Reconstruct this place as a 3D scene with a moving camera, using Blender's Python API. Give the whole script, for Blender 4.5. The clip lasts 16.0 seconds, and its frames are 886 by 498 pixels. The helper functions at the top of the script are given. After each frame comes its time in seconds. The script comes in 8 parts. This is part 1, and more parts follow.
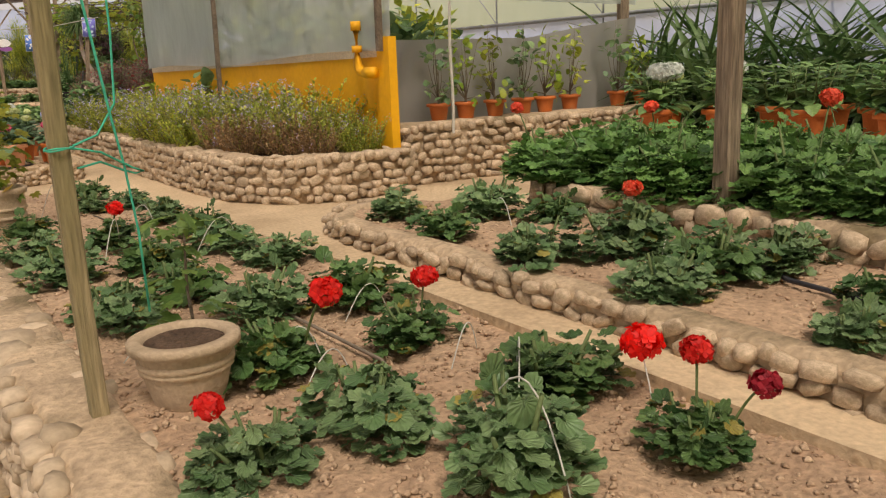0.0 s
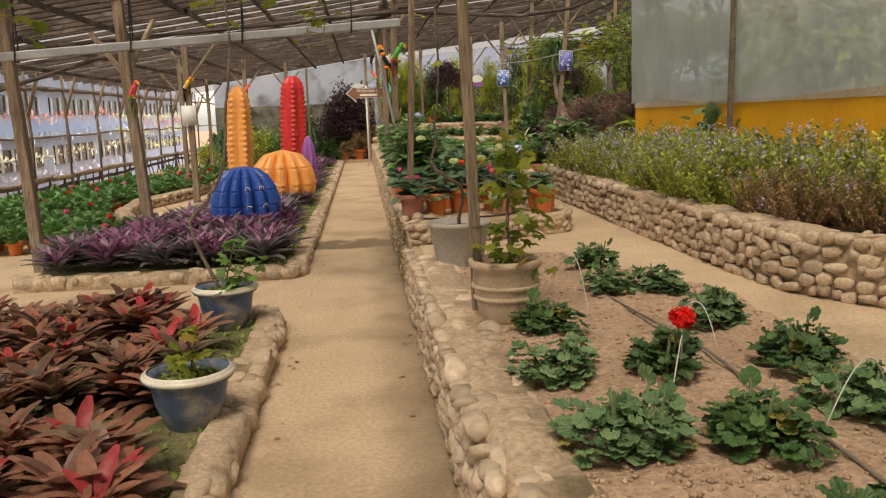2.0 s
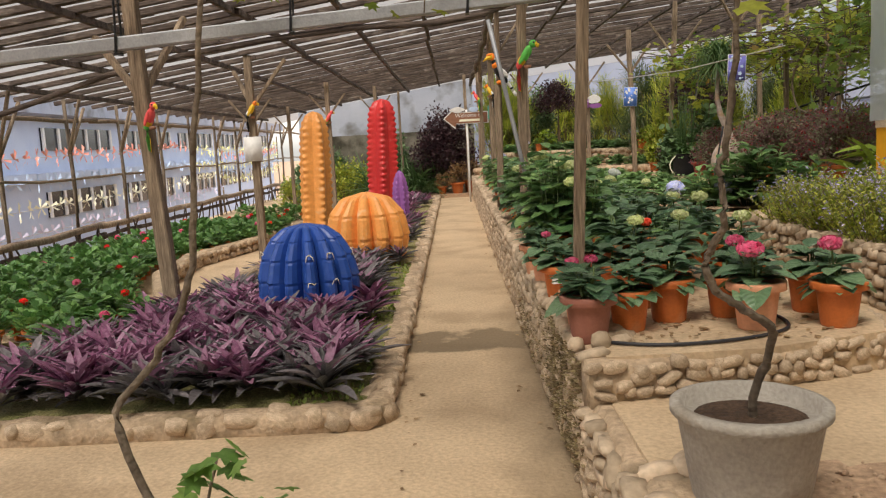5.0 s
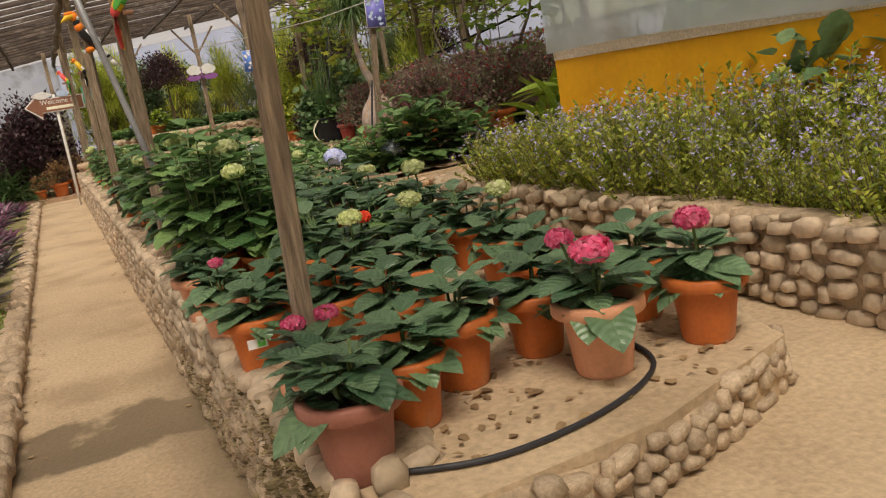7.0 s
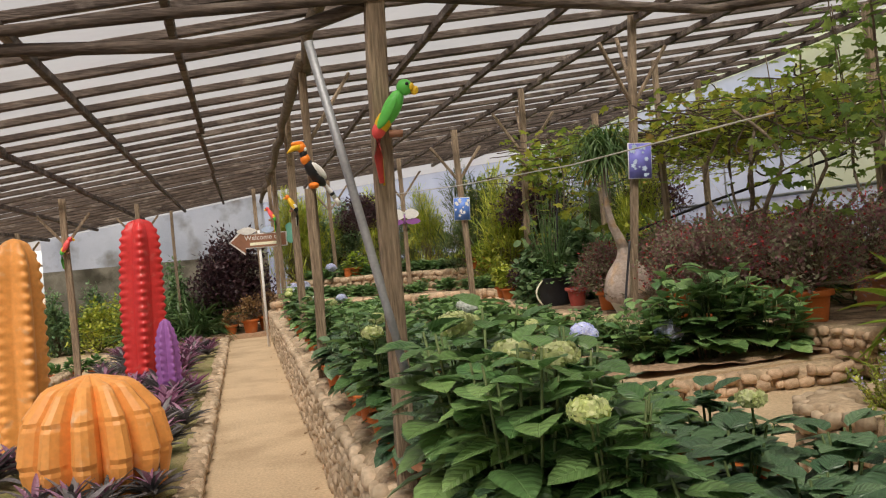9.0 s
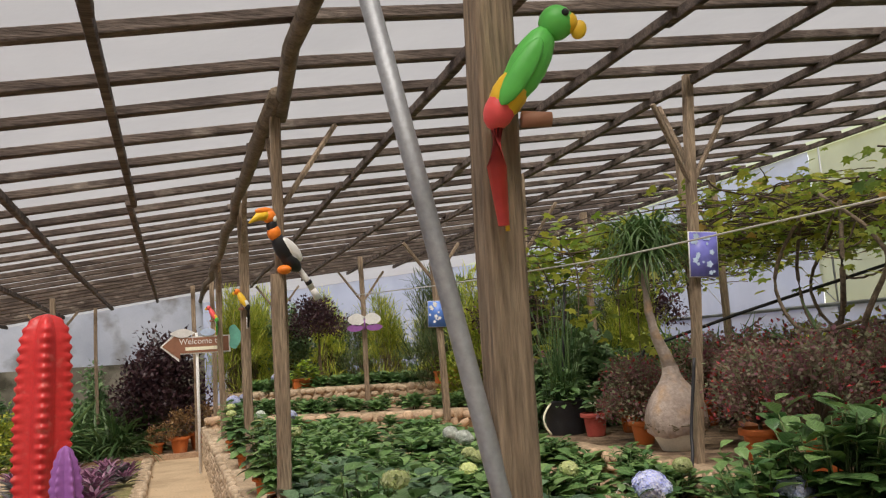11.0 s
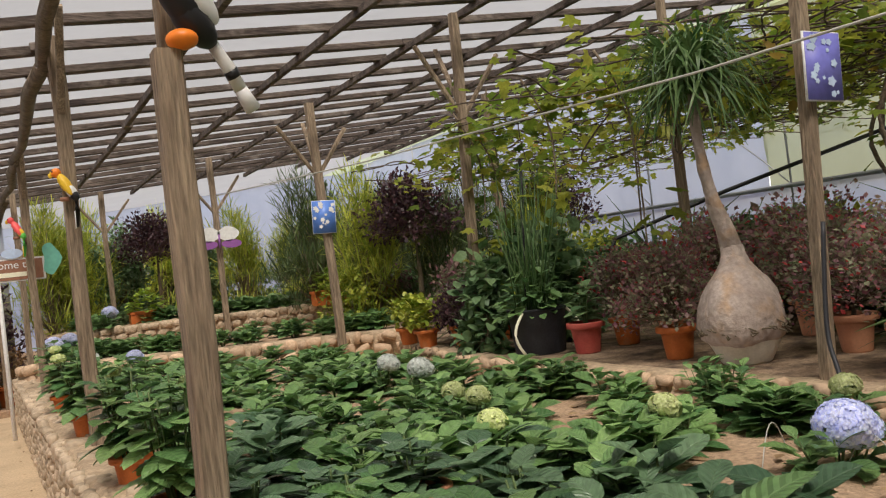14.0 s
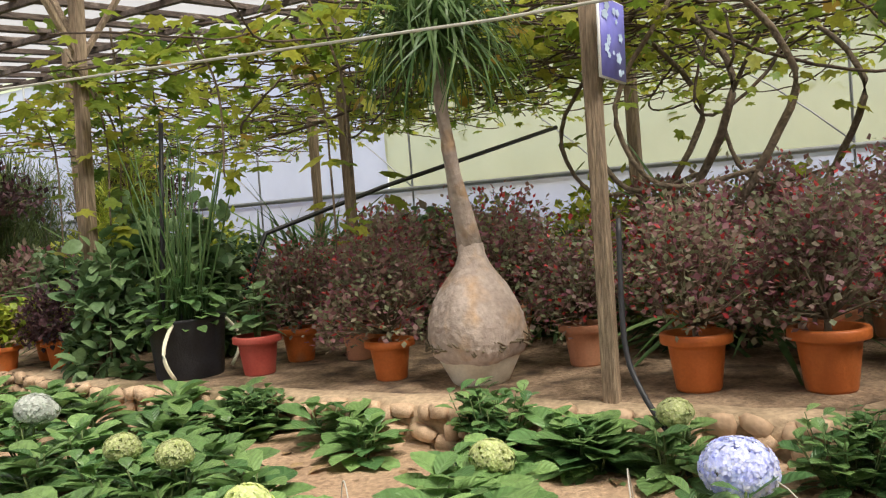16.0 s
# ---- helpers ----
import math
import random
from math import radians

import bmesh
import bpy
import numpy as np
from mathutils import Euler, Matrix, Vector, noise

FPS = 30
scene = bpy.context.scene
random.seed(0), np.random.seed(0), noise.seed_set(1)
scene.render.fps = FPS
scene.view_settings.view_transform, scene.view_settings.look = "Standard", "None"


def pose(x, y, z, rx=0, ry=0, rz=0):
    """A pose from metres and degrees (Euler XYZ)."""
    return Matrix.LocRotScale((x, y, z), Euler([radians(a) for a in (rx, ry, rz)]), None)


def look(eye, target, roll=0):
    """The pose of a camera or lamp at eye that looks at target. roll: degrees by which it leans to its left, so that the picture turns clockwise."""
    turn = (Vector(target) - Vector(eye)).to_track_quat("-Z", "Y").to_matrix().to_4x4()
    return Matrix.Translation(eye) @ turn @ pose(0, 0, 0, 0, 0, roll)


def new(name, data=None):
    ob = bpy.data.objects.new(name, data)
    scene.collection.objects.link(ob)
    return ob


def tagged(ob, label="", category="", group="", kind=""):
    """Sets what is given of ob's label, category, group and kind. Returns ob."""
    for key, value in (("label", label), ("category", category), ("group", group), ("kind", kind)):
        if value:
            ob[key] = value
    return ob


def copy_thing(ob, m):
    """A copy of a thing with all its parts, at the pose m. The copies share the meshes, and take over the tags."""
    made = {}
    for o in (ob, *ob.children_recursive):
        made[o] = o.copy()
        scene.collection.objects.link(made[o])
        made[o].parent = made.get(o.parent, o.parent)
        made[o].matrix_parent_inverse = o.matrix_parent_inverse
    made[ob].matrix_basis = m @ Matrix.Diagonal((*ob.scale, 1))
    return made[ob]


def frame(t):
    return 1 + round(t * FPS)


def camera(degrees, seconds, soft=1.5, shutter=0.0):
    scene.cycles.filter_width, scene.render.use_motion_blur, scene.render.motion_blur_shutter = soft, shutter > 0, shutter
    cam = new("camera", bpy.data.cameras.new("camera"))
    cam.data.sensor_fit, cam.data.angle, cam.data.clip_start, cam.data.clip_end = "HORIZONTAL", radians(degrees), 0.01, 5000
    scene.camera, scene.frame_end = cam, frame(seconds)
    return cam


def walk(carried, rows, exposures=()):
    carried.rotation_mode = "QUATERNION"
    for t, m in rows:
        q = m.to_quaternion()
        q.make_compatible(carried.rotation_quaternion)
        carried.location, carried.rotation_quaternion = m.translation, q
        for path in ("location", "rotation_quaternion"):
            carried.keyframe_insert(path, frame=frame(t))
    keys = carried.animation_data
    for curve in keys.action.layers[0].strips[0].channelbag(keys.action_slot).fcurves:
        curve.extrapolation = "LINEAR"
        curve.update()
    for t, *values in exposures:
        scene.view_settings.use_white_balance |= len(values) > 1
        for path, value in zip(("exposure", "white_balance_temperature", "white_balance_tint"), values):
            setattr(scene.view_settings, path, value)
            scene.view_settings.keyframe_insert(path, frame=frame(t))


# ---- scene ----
cam = camera(56.6, 16.0, 1.2)
PATH = [
    (0, (0.154, 0.099, 1.481), (1.248, 1.714, 1.04), -2.2),
    (0.5, (0.166, 0.602, 1.505), (1.032, 2.353, 1.078), -3.1),
    (1, (0.114, 1.119, 1.528), (0.794, 2.955, 1.123), -3.9),
    (1.5, (0.093, 1.625, 1.551), (0.51, 3.55, 1.204), -3.5),
    (2, (0.049, 2.155, 1.537), (0.232, 4.119, 1.21), -2.1),
    (2.5, (-0.039, 2.704, 1.536), (0.112, 4.669, 1.195), -2.2),
    (3, (-0.075, 3.323, 1.565), (-0.033, 5.292, 1.217), -3.0),
    (3.2, (-0.1, 3.57, 1.557), (-0.07, 5.537, 1.2), -3.7),
    (5.3, (-0.141, 5.965, 1.582), (-0.18, 7.949, 1.337), -3.1),
    (5.5, (-0.145, 6.171, 1.568), (-0.175, 8.155, 1.324), -3.1),
    (6, (-0.11, 6.546, 1.571), (0.287, 8.485, 1.283), -2.5),
    (6.3, (-0.042, 6.898, 1.566), (0.527, 8.783, 1.214), -4.0),
    (6.5, (-0.041, 7.103, 1.563), (0.611, 8.954, 1.18), -5.7),
    (7, (-0.042, 7.621, 1.553), (0.749, 9.411, 1.139), -9.3),
    (7.5, (-0.091, 8.129, 1.593), (0.626, 9.976, 1.327), -6.6),
    (8, (-0.117, 8.672, 1.652), (0.474, 10.583, 1.614), -3.7),
    (8.5, (-0.142, 9.131, 1.666), (0.417, 11.051, 1.653), -3.5),
    (9, (-0.125, 9.708, 1.712), (0.351, 11.65, 1.707), -5.3),
    (9.5, (-0.139, 10.208, 1.752), (0.419, 12.128, 1.791), -7.5),
    (10, (-0.123, 10.697, 1.77), (0.468, 12.605, 1.866), -7.3),
    (10.2, (-0.124, 10.926, 1.773), (0.469, 12.832, 1.901), -5.8),
    (12.3, (-0.113, 13.116, 1.794), (0.538, 14.972, 2.161), -3.5),
    (12.5, (-0.095, 13.314, 1.802), (0.577, 15.162, 2.168), -3.6),
    (13, (-0.121, 13.736, 1.814), (0.63, 15.556, 2.162), -5.6),
    (13.5, (-0.07, 14.158, 1.74), (0.743, 15.968, 1.993), -7.2),
    (14, (-0.041, 14.608, 1.627), (0.955, 16.341, 1.659), -6.9),
    (14.5, (0.014, 15.014, 1.595), (1.148, 16.66, 1.528), -7.6),
    (15, (0.064, 15.472, 1.609), (1.42, 16.938, 1.5), -5.3),
    (15.5, (0.12, 15.828, 1.617), (1.767, 16.955, 1.486), -3.9),
    (16, (0.212, 16.166, 1.65), (1.96, 17.136, 1.58), -4.4),
]
walk(cam, [(t, look(eye, target, roll)) for t, eye, target, roll in PATH], [(0, 1.42, 7300, 15), (1, 1.27, 7300, 14), (3, 1.22, 7300, 12), (5.5, 1.30, 6800, 12), (7, 1.25, 7300, 13), (8, 1.36, 6950, 12), (9, 1.3, 6900, 12), (10, 1.32, 6800, 12), (12.5, 1.12, 6600, 12), (13.5, 1.14, 6600, 12), (14.5, 1.55, 6700, 11), (15.5, 1.88, 6700, 10), (16, 1.84, 6700, 9)])

# ---- light ----
world = bpy.data.worlds.new("world")
scene.world = world
world.use_nodes = True
wn, wl = world.node_tree.nodes, world.node_tree.links
sky = wn.new("ShaderNodeTexSky")
sky.sky_type, sky.sun_disc = "NISHITA", False
sky.sun_elevation, sky.sun_rotation = radians(58), radians(200)
sky.air_density, sky.dust_density, sky.ozone_density = 1.0, 1.5, 1.0
cloud = wn.new("ShaderNodeHueSaturation")
cloud.inputs["Saturation"].default_value = 0.35
wl.new(sky.outputs[0], cloud.inputs["Color"])
wl.new(cloud.outputs[0], wn["Background"].inputs["Color"])
wn["Background"].inputs["Strength"].default_value = 0.15
sun_data = bpy.data.lights.new("sun", "SUN")
sun_data.energy, sun_data.angle, sun_data.color = 1.6, radians(25), (1.0, 0.95, 0.87)
sun = new("sun", sun_data)
sun.matrix_world = look((0, 0, 30), (0 + 30 * math.sin(radians(20)) * 0.6, 30 * math.cos(radians(20)) * 0.6, 0))


# ---- materials ----
def shader(name):
    m = bpy.data.materials.new(name)
    m.use_nodes = True
    return m, m.node_tree.nodes, m.node_tree.links, m.node_tree.nodes["Principled BSDF"]


def rgba(c):
    return (c[0], c[1], c[2], 1.0)


def mat(name, a, b, scale=4.0, rough=0.8, bump=0.3, fine=70.0, vary=0.12, grain=0.25, stretch=(1, 1, 1), metal=0.0,
        transl=0.0, island=False, spec=0.4, dirt=None, dirt_at=0.6, dirt_scale=1.3):
    """A surface between the colours a and b: broad patches, fine grain, relief, and a change from piece to piece."""
    m, n, l, p = shader(name)
    co = n.new("ShaderNodeTexCoord")
    mp = n.new("ShaderNodeMapping")
    mp.inputs["Scale"].default_value = stretch
    l.new(co.outputs["Object"], mp.inputs[0])
    big = n.new("ShaderNodeTexNoise")
    big.inputs["Scale"].default_value, big.inputs["Detail"].default_value = scale, 5
    small = n.new("ShaderNodeTexNoise")
    small.inputs["Scale"].default_value, small.inputs["Detail"].default_value = fine, 4
    l.new(mp.outputs[0], big.inputs["Vector"])
    l.new(mp.outputs[0], small.inputs["Vector"])
    ramp = n.new("ShaderNodeMapRange")
    ramp.inputs["From Min"].default_value, ramp.inputs["From Max"].default_value = 0.3, 0.7
    l.new(big.outputs["Fac"], ramp.inputs["Value"])
    mix = n.new("ShaderNodeMix")
    mix.data_type = "RGBA"
    mix.inputs["A"].default_value, mix.inputs["B"].default_value = rgba(a), rgba(b)
    source = ramp.outputs[0]
    if island:
        geo = n.new("ShaderNodeNewGeometry")
        source = geo.outputs["Random Per Island"]
    l.new(source, mix.inputs["Factor"])
    colour = mix.outputs["Result"]
    if dirt:
        spots = n.new("ShaderNodeTexNoise")
        spots.inputs["Scale"].default_value, spots.inputs["Detail"].default_value = dirt_scale, 8
        l.new(co.outputs["Object"], spots.inputs["Vector"])
        edge = n.new("ShaderNodeMapRange")
        edge.inputs["From Min"].default_value, edge.inputs["From Max"].default_value = dirt_at - 0.06, dirt_at + 0.1
        l.new(spots.outputs["Fac"], edge.inputs["Value"])
        dm = n.new("ShaderNodeMix")
        dm.data_type = "RGBA"
        dm.inputs["B"].default_value = rgba(dirt)
        l.new(edge.outputs[0], dm.inputs["Factor"])
        l.new(colour, dm.inputs["A"])
        colour = dm.outputs["Result"]
    info = n.new("ShaderNodeObjectInfo")
    val = n.new("ShaderNodeMapRange")
    val.inputs["To Min"].default_value, val.inputs["To Max"].default_value = 1 - vary, 1 + vary
    l.new(info.outputs["Random"], val.inputs["Value"])
    gr = n.new("ShaderNodeMapRange")
    gr.inputs["From Min"].default_value, gr.inputs["From Max"].default_value = 0.25, 0.75
    gr.inputs["To Min"].default_value, gr.inputs["To Max"].default_value = 1 - grain, 1 + grain
    l.new(small.outputs["Fac"], gr.inputs["Value"])
    mul = n.new("ShaderNodeMath")
    mul.operation = "MULTIPLY"
    l.new(val.outputs[0], mul.inputs[0])
    l.new(gr.outputs[0], mul.inputs[1])
    hsv = n.new("ShaderNodeHueSaturation")
    l.new(mul.outputs[0], hsv.inputs["Value"])
    l.new(colour, hsv.inputs["Color"])
    l.new(hsv.outputs[0], p.inputs["Base Color"])
    p.inputs["Roughness"].default_value, p.inputs["Metallic"].default_value = rough, metal
    p.inputs["Specular IOR Level"].default_value = spec
    if bump:
        bp = n.new("ShaderNodeBump")
        bp.inputs["Strength"].default_value, bp.inputs["Distance"].default_value = bump, 0.02
        l.new(small.outputs["Fac"], bp.inputs["Height"])
        l.new(bp.outputs[0], p.inputs["Normal"])
    if transl:
        tr = n.new("ShaderNodeBsdfTranslucent")
        l.new(hsv.outputs[0], tr.inputs["Color"])
        ms = n.new("ShaderNodeMixShader")
        ms.inputs[0].default_value = transl
        l.new(p.outputs[0], ms.inputs[1])
        l.new(tr.outputs[0], ms.inputs[2])
        l.new(ms.outputs[0], n["Material Output"].inputs["Surface"])
    return m


def leaf_mat(name, a, b, rough=0.45, transl=0.22, spec=0.4, veins="", vein=(0.2, 0.3, 0.1), old=None):
    """Leaves that differ one from another; veins: 'pinnate' along a midrib or 'palmate' from the stalk; old: the colour of a few spent ones."""
    k = 1.3 if max(a) < 0.3 else 1.0
    a, b = [c * k for c in a], [c * k for c in b]
    m = mat(name, a, b, rough=rough, bump=0.12, fine=45, grain=0.25, vary=0.2, transl=transl, island=True, spec=spec)
    n, l = m.node_tree.nodes, m.node_tree.links
    p = n["Principled BSDF"]

    def op(kind, x, y=0.0, clamp=False):
        q = n.new("ShaderNodeMath")
        q.operation, q.use_clamp = kind, clamp
        for i, v in enumerate((x, y)):
            if isinstance(v, (int, float)):
                q.inputs[i].default_value = v
            else:
                l.new(v, q.inputs[i])
        return q.outputs[0]

    def blend(fac, base, over):
        q = n.new("ShaderNodeMix")
        q.data_type = "RGBA"
        q.inputs["B"].default_value = rgba(over)
        l.new(fac, q.inputs["Factor"])
        l.new(base, q.inputs["A"])
        return q.outputs["Result"]
    colour = p.inputs["Base Color"].links[0].from_socket
    if old:
        geo = n.new("ShaderNodeNewGeometry")
        colour = blend(op("MULTIPLY", op("GREATER_THAN", geo.outputs["Random Per Island"], 0.972), 0.8), colour, old)
    if veins:
        uv = n.new("ShaderNodeUVMap")
        uv.uv_map = "UVMap"
        sep = n.new("ShaderNodeSeparateXYZ")
        l.new(uv.outputs[0], sep.inputs[0])
        x, y = op("ABSOLUTE", sep.outputs["X"]), sep.outputs["Y"]
        if veins == "pinnate":
            mid = op("SUBTRACT", 1.0, op("DIVIDE", x, 0.022), True)
            wave = op("FRACT", op("SUBTRACT", op("MULTIPLY", y, 7.0), op("MULTIPLY", x, 5.5)))
        else:
            mid = op("SUBTRACT", 1.0, op("DIVIDE", op("ABSOLUTE", op("SUBTRACT", op("ADD", op("MULTIPLY", x, x), op("MULTIPLY", op("SUBTRACT", y, 0.5), op("SUBTRACT", y, 0.5))), 0.3)), 0.06), True)
            wave = op("FRACT", op("MULTIPLY", op("ARCTAN2", x, op("SUBTRACT", y, 0.12)), 2.6))
        ridge = op("ABSOLUTE", op("SUBTRACT", wave, 0.5))
        line = op("SUBTRACT", 1.0, op("DIVIDE", op("SUBTRACT", 0.5, ridge), 0.11), True)
        colour = blend(op("MULTIPLY", op("MAXIMUM", mid, op("MULTIPLY", line, 0.6)), 0.27), colour, vein)
        bp = n.new("ShaderNodeBump")
        bp.inputs["Strength"].default_value, bp.inputs["Distance"].default_value = 0.55, 0.006
        l.new(op("SUBTRACT", 0.0, op("MAXIMUM", mid, op("MULTIPLY", ridge, 1.6))), bp.inputs["Height"])
        l.new(p.inputs["Normal"].links[0].from_socket, bp.inputs["Normal"])
        l.new(bp.outputs[0], p.inputs["Normal"])
    if old or veins:
        l.new(colour, p.inputs["Base Color"])
        for q in n:
            if q.type == "BSDF_TRANSLUCENT":
                l.new(colour, q.inputs["Color"])
    return m


def sheet_mat(name, a, b, clear, wave=0.35, rough=0.35):
    """Milky plastic film: it lets part of the light through and scatters the rest."""
    m, n, l, p = shader(name)
    co = n.new("ShaderNodeTexCoord")
    folds = n.new("ShaderNodeTexNoise")
    folds.inputs["Scale"].default_value, folds.inputs["Detail"].default_value = 1.6, 6
    mp = n.new("ShaderNodeMapping")
    mp.inputs["Scale"].default_value = (1.0, 1.0, 0.6)
    l.new(co.outputs["Object"], mp.inputs[0])
    l.new(mp.outputs[0], folds.inputs["Vector"])
    mix = n.new("ShaderNodeMix")
    mix.data_type = "RGBA"
    mix.inputs["A"].default_value, mix.inputs["B"].default_value = rgba(a), rgba(b)
    l.new(folds.outputs["Fac"], mix.inputs["Factor"])
    l.new(mix.outputs["Result"], p.inputs["Base Color"])
    p.inputs["Roughness"].default_value = rough
    bp = n.new("ShaderNodeBump")
    bp.inputs["Strength"].default_value, bp.inputs["Distance"].default_value = wave, 0.1
    l.new(folds.outputs["Fac"], bp.inputs["Height"])
    l.new(bp.outputs[0], p.inputs["Normal"])
    tr = n.new("ShaderNodeBsdfTranslucent")
    l.new(mix.outputs["Result"], tr.inputs["Color"])
    ms = n.new("ShaderNodeMixShader")
    ms.inputs[0].default_value = 0.6
    l.new(p.outputs[0], ms.inputs[1])
    l.new(tr.outputs[0], ms.inputs[2])
    see = n.new("ShaderNodeBsdfTransparent")
    mc = n.new("ShaderNodeMixShader")
    mc.inputs[0].default_value = clear
    l.new(ms.outputs[0], mc.inputs[1])
    l.new(see.outputs[0], mc.inputs[2])
    l.new(mc.outputs[0], n["Material Output"].inputs["Surface"])
    return m


CONCRETE = mat("sandy_concrete", (0.50, 0.37, 0.235), (0.60, 0.45, 0.29), scale=1.6, rough=0.88, bump=0.4, fine=38, grain=0.2, vary=0,
               dirt=(0.42, 0.305, 0.19), dirt_at=0.56, dirt_scale=1.2)
SOIL = mat("dry_soil", (0.36, 0.235, 0.15), (0.48, 0.33, 0.215), scale=3, rough=0.95, bump=0.9, fine=38, grain=0.35, vary=0)
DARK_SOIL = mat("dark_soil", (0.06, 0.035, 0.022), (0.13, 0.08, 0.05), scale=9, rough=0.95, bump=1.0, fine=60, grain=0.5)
MORTAR = mat("sandy_mortar", (0.38, 0.28, 0.185), (0.54, 0.40, 0.265), scale=5, rough=0.93, bump=0.7, fine=35, grain=0.3, vary=0,
             dirt=(0.2, 0.15, 0.085), dirt_at=0.6, dirt_scale=2.0)
STONE = mat("river_stone", (0.40, 0.295, 0.195), (0.60, 0.46, 0.32), scale=5, rough=0.75, bump=0.4, fine=28, grain=0.3, vary=0.18, dirt=(0.29, 0.215, 0.125), dirt_at=0.63, dirt_scale=1.6)
PINK_STONE = mat("pinkish_stone", (0.50, 0.34, 0.22), (0.64, 0.46, 0.31), scale=5, rough=0.8, bump=0.3, fine=28, grain=0.2, vary=0.22)
WOOD = mat("weathered_wood", (0.17, 0.12, 0.082), (0.335, 0.255, 0.175), scale=5, rough=0.85, bump=0.6, fine=24, grain=0.5, vary=0.15, stretch=(4, 4, 0.35))
GREEN_WOOD = mat("algae_stained_wood", (0.17, 0.145, 0.065), (0.31, 0.24, 0.14), scale=3, rough=0.85, bump=0.5, fine=24, grain=0.35, vary=0.1, stretch=(4, 4, 0.3))
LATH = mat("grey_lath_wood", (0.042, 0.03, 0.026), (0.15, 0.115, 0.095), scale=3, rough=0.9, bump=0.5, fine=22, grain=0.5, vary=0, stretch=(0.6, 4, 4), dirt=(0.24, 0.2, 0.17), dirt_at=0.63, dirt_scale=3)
BRANCH = mat("bark", (0.12, 0.09, 0.065), (0.22, 0.17, 0.12), scale=8, rough=0.92, bump=0.8, fine=40, grain=0.35)
STEEL = mat("galvanised_steel", (0.30, 0.31, 0.33), (0.42, 0.43, 0.45), scale=4, rough=0.6, bump=0.1, grain=0.12, metal=0.7)
YELLOW = mat("yellow_paint", (0.78, 0.36, 0.008), (0.86, 0.43, 0.012), scale=2, rough=0.6, bump=0.12, fine=20, grain=0.06, vary=0, dirt=(0.5, 0.25, 0.03), dirt_at=0.7)
CREAM = mat("bare_render", (0.6, 0.47, 0.33), (0.7, 0.58, 0.43), scale=3, rough=0.85, bump=0.3, vary=0)
WHITE_WALL = mat("stained_white_wall", (0.33, 0.36, 0.44), (0.47, 0.50, 0.58), scale=1.2, rough=0.8, bump=0.15, vary=0, grain=0.1,
                 dirt=(0.2, 0.2, 0.2), dirt_at=0.58, dirt_scale=1.3)
FILM = sheet_mat("grey_plastic_film", (0.36, 0.40, 0.39), (0.78, 0.82, 0.80), 0.26, 1.0, 0.22)
ROOF_FILM = sheet_mat("roof_film", (0.28, 0.275, 0.27), (0.35, 0.34, 0.33), 0.02, 0.2)
SIDE_FILM = sheet_mat("greenhouse_film", (0.31, 0.35, 0.21), (0.43, 0.465, 0.30), 0.06, 0.5)
BLUE_FILM = sheet_mat("bluish_film", (0.24, 0.29, 0.42), (0.42, 0.46, 0.60), 0.08, 0.6)
CLOTH = sheet_mat("grey_sheeting", (0.36, 0.345, 0.33), (0.55, 0.53, 0.50), 0.06, 0.6, 0.6)
TERRA = mat("terracotta_plastic", (0.50, 0.125, 0.028), (0.60, 0.17, 0.042), scale=5, rough=0.5, bump=0.08, vary=0.16, grain=0.1, dirt=(0.42, 0.2, 0.1), dirt_at=0.64, dirt_scale=4)
PALE_TERRA = mat("faded_terracotta", (0.62, 0.27, 0.15), (0.68, 0.34, 0.20), scale=5, rough=0.65, bump=0.08, vary=0.1, grain=0.08)
BROWN_POT = mat("brown_plastic_pot", (0.30, 0.11, 0.075), (0.36, 0.15, 0.105), scale=6, rough=0.6, bump=0.1, vary=0.08, grain=0.1)
GREY_POT = mat("grey_concrete_pot", (0.42, 0.31, 0.205), (0.55, 0.42, 0.29), scale=4, rough=0.85, bump=0.3, grain=0.15, dirt=(0.3, 0.23, 0.15), dirt_at=0.6, dirt_scale=5)
BLUE_POT = mat("blue_glaze", (0.055, 0.085, 0.16), (0.16, 0.19, 0.26), scale=7, rough=0.4, bump=0.08, grain=0.25, dirt=(0.36, 0.31, 0.25), dirt_at=0.56, dirt_scale=7)
CREAM_POT = mat("cream_glaze", (0.55, 0.5, 0.40), (0.66, 0.61, 0.5), scale=6, rough=0.35, bump=0.05, grain=0.1)
BLACK_POT = mat("black_rubber", (0.012, 0.012, 0.015), (0.03, 0.03, 0.034), scale=6, rough=0.55, bump=0.15)
RED_POT = mat("red_plastic", (0.48, 0.075, 0.06), (0.58, 0.13, 0.10), scale=6, rough=0.55, bump=0.05, grain=0.1)
GER = leaf_mat("geranium_leaf", (0.034, 0.085, 0.026), (0.11, 0.19, 0.06), veins="palmate", vein=(0.2, 0.3, 0.13), old=(0.34, 0.25, 0.05))
GER_BRIGHT = leaf_mat("dense_geranium_leaf", (0.05, 0.13, 0.034), (0.145, 0.265, 0.07), veins="palmate", vein=(0.22, 0.36, 0.13))
HYD = leaf_mat("hydrangea_leaf", (0.04, 0.092, 0.046), (0.135, 0.22, 0.115), rough=0.33, spec=0.5, veins="pinnate", vein=(0.21, 0.31, 0.16))
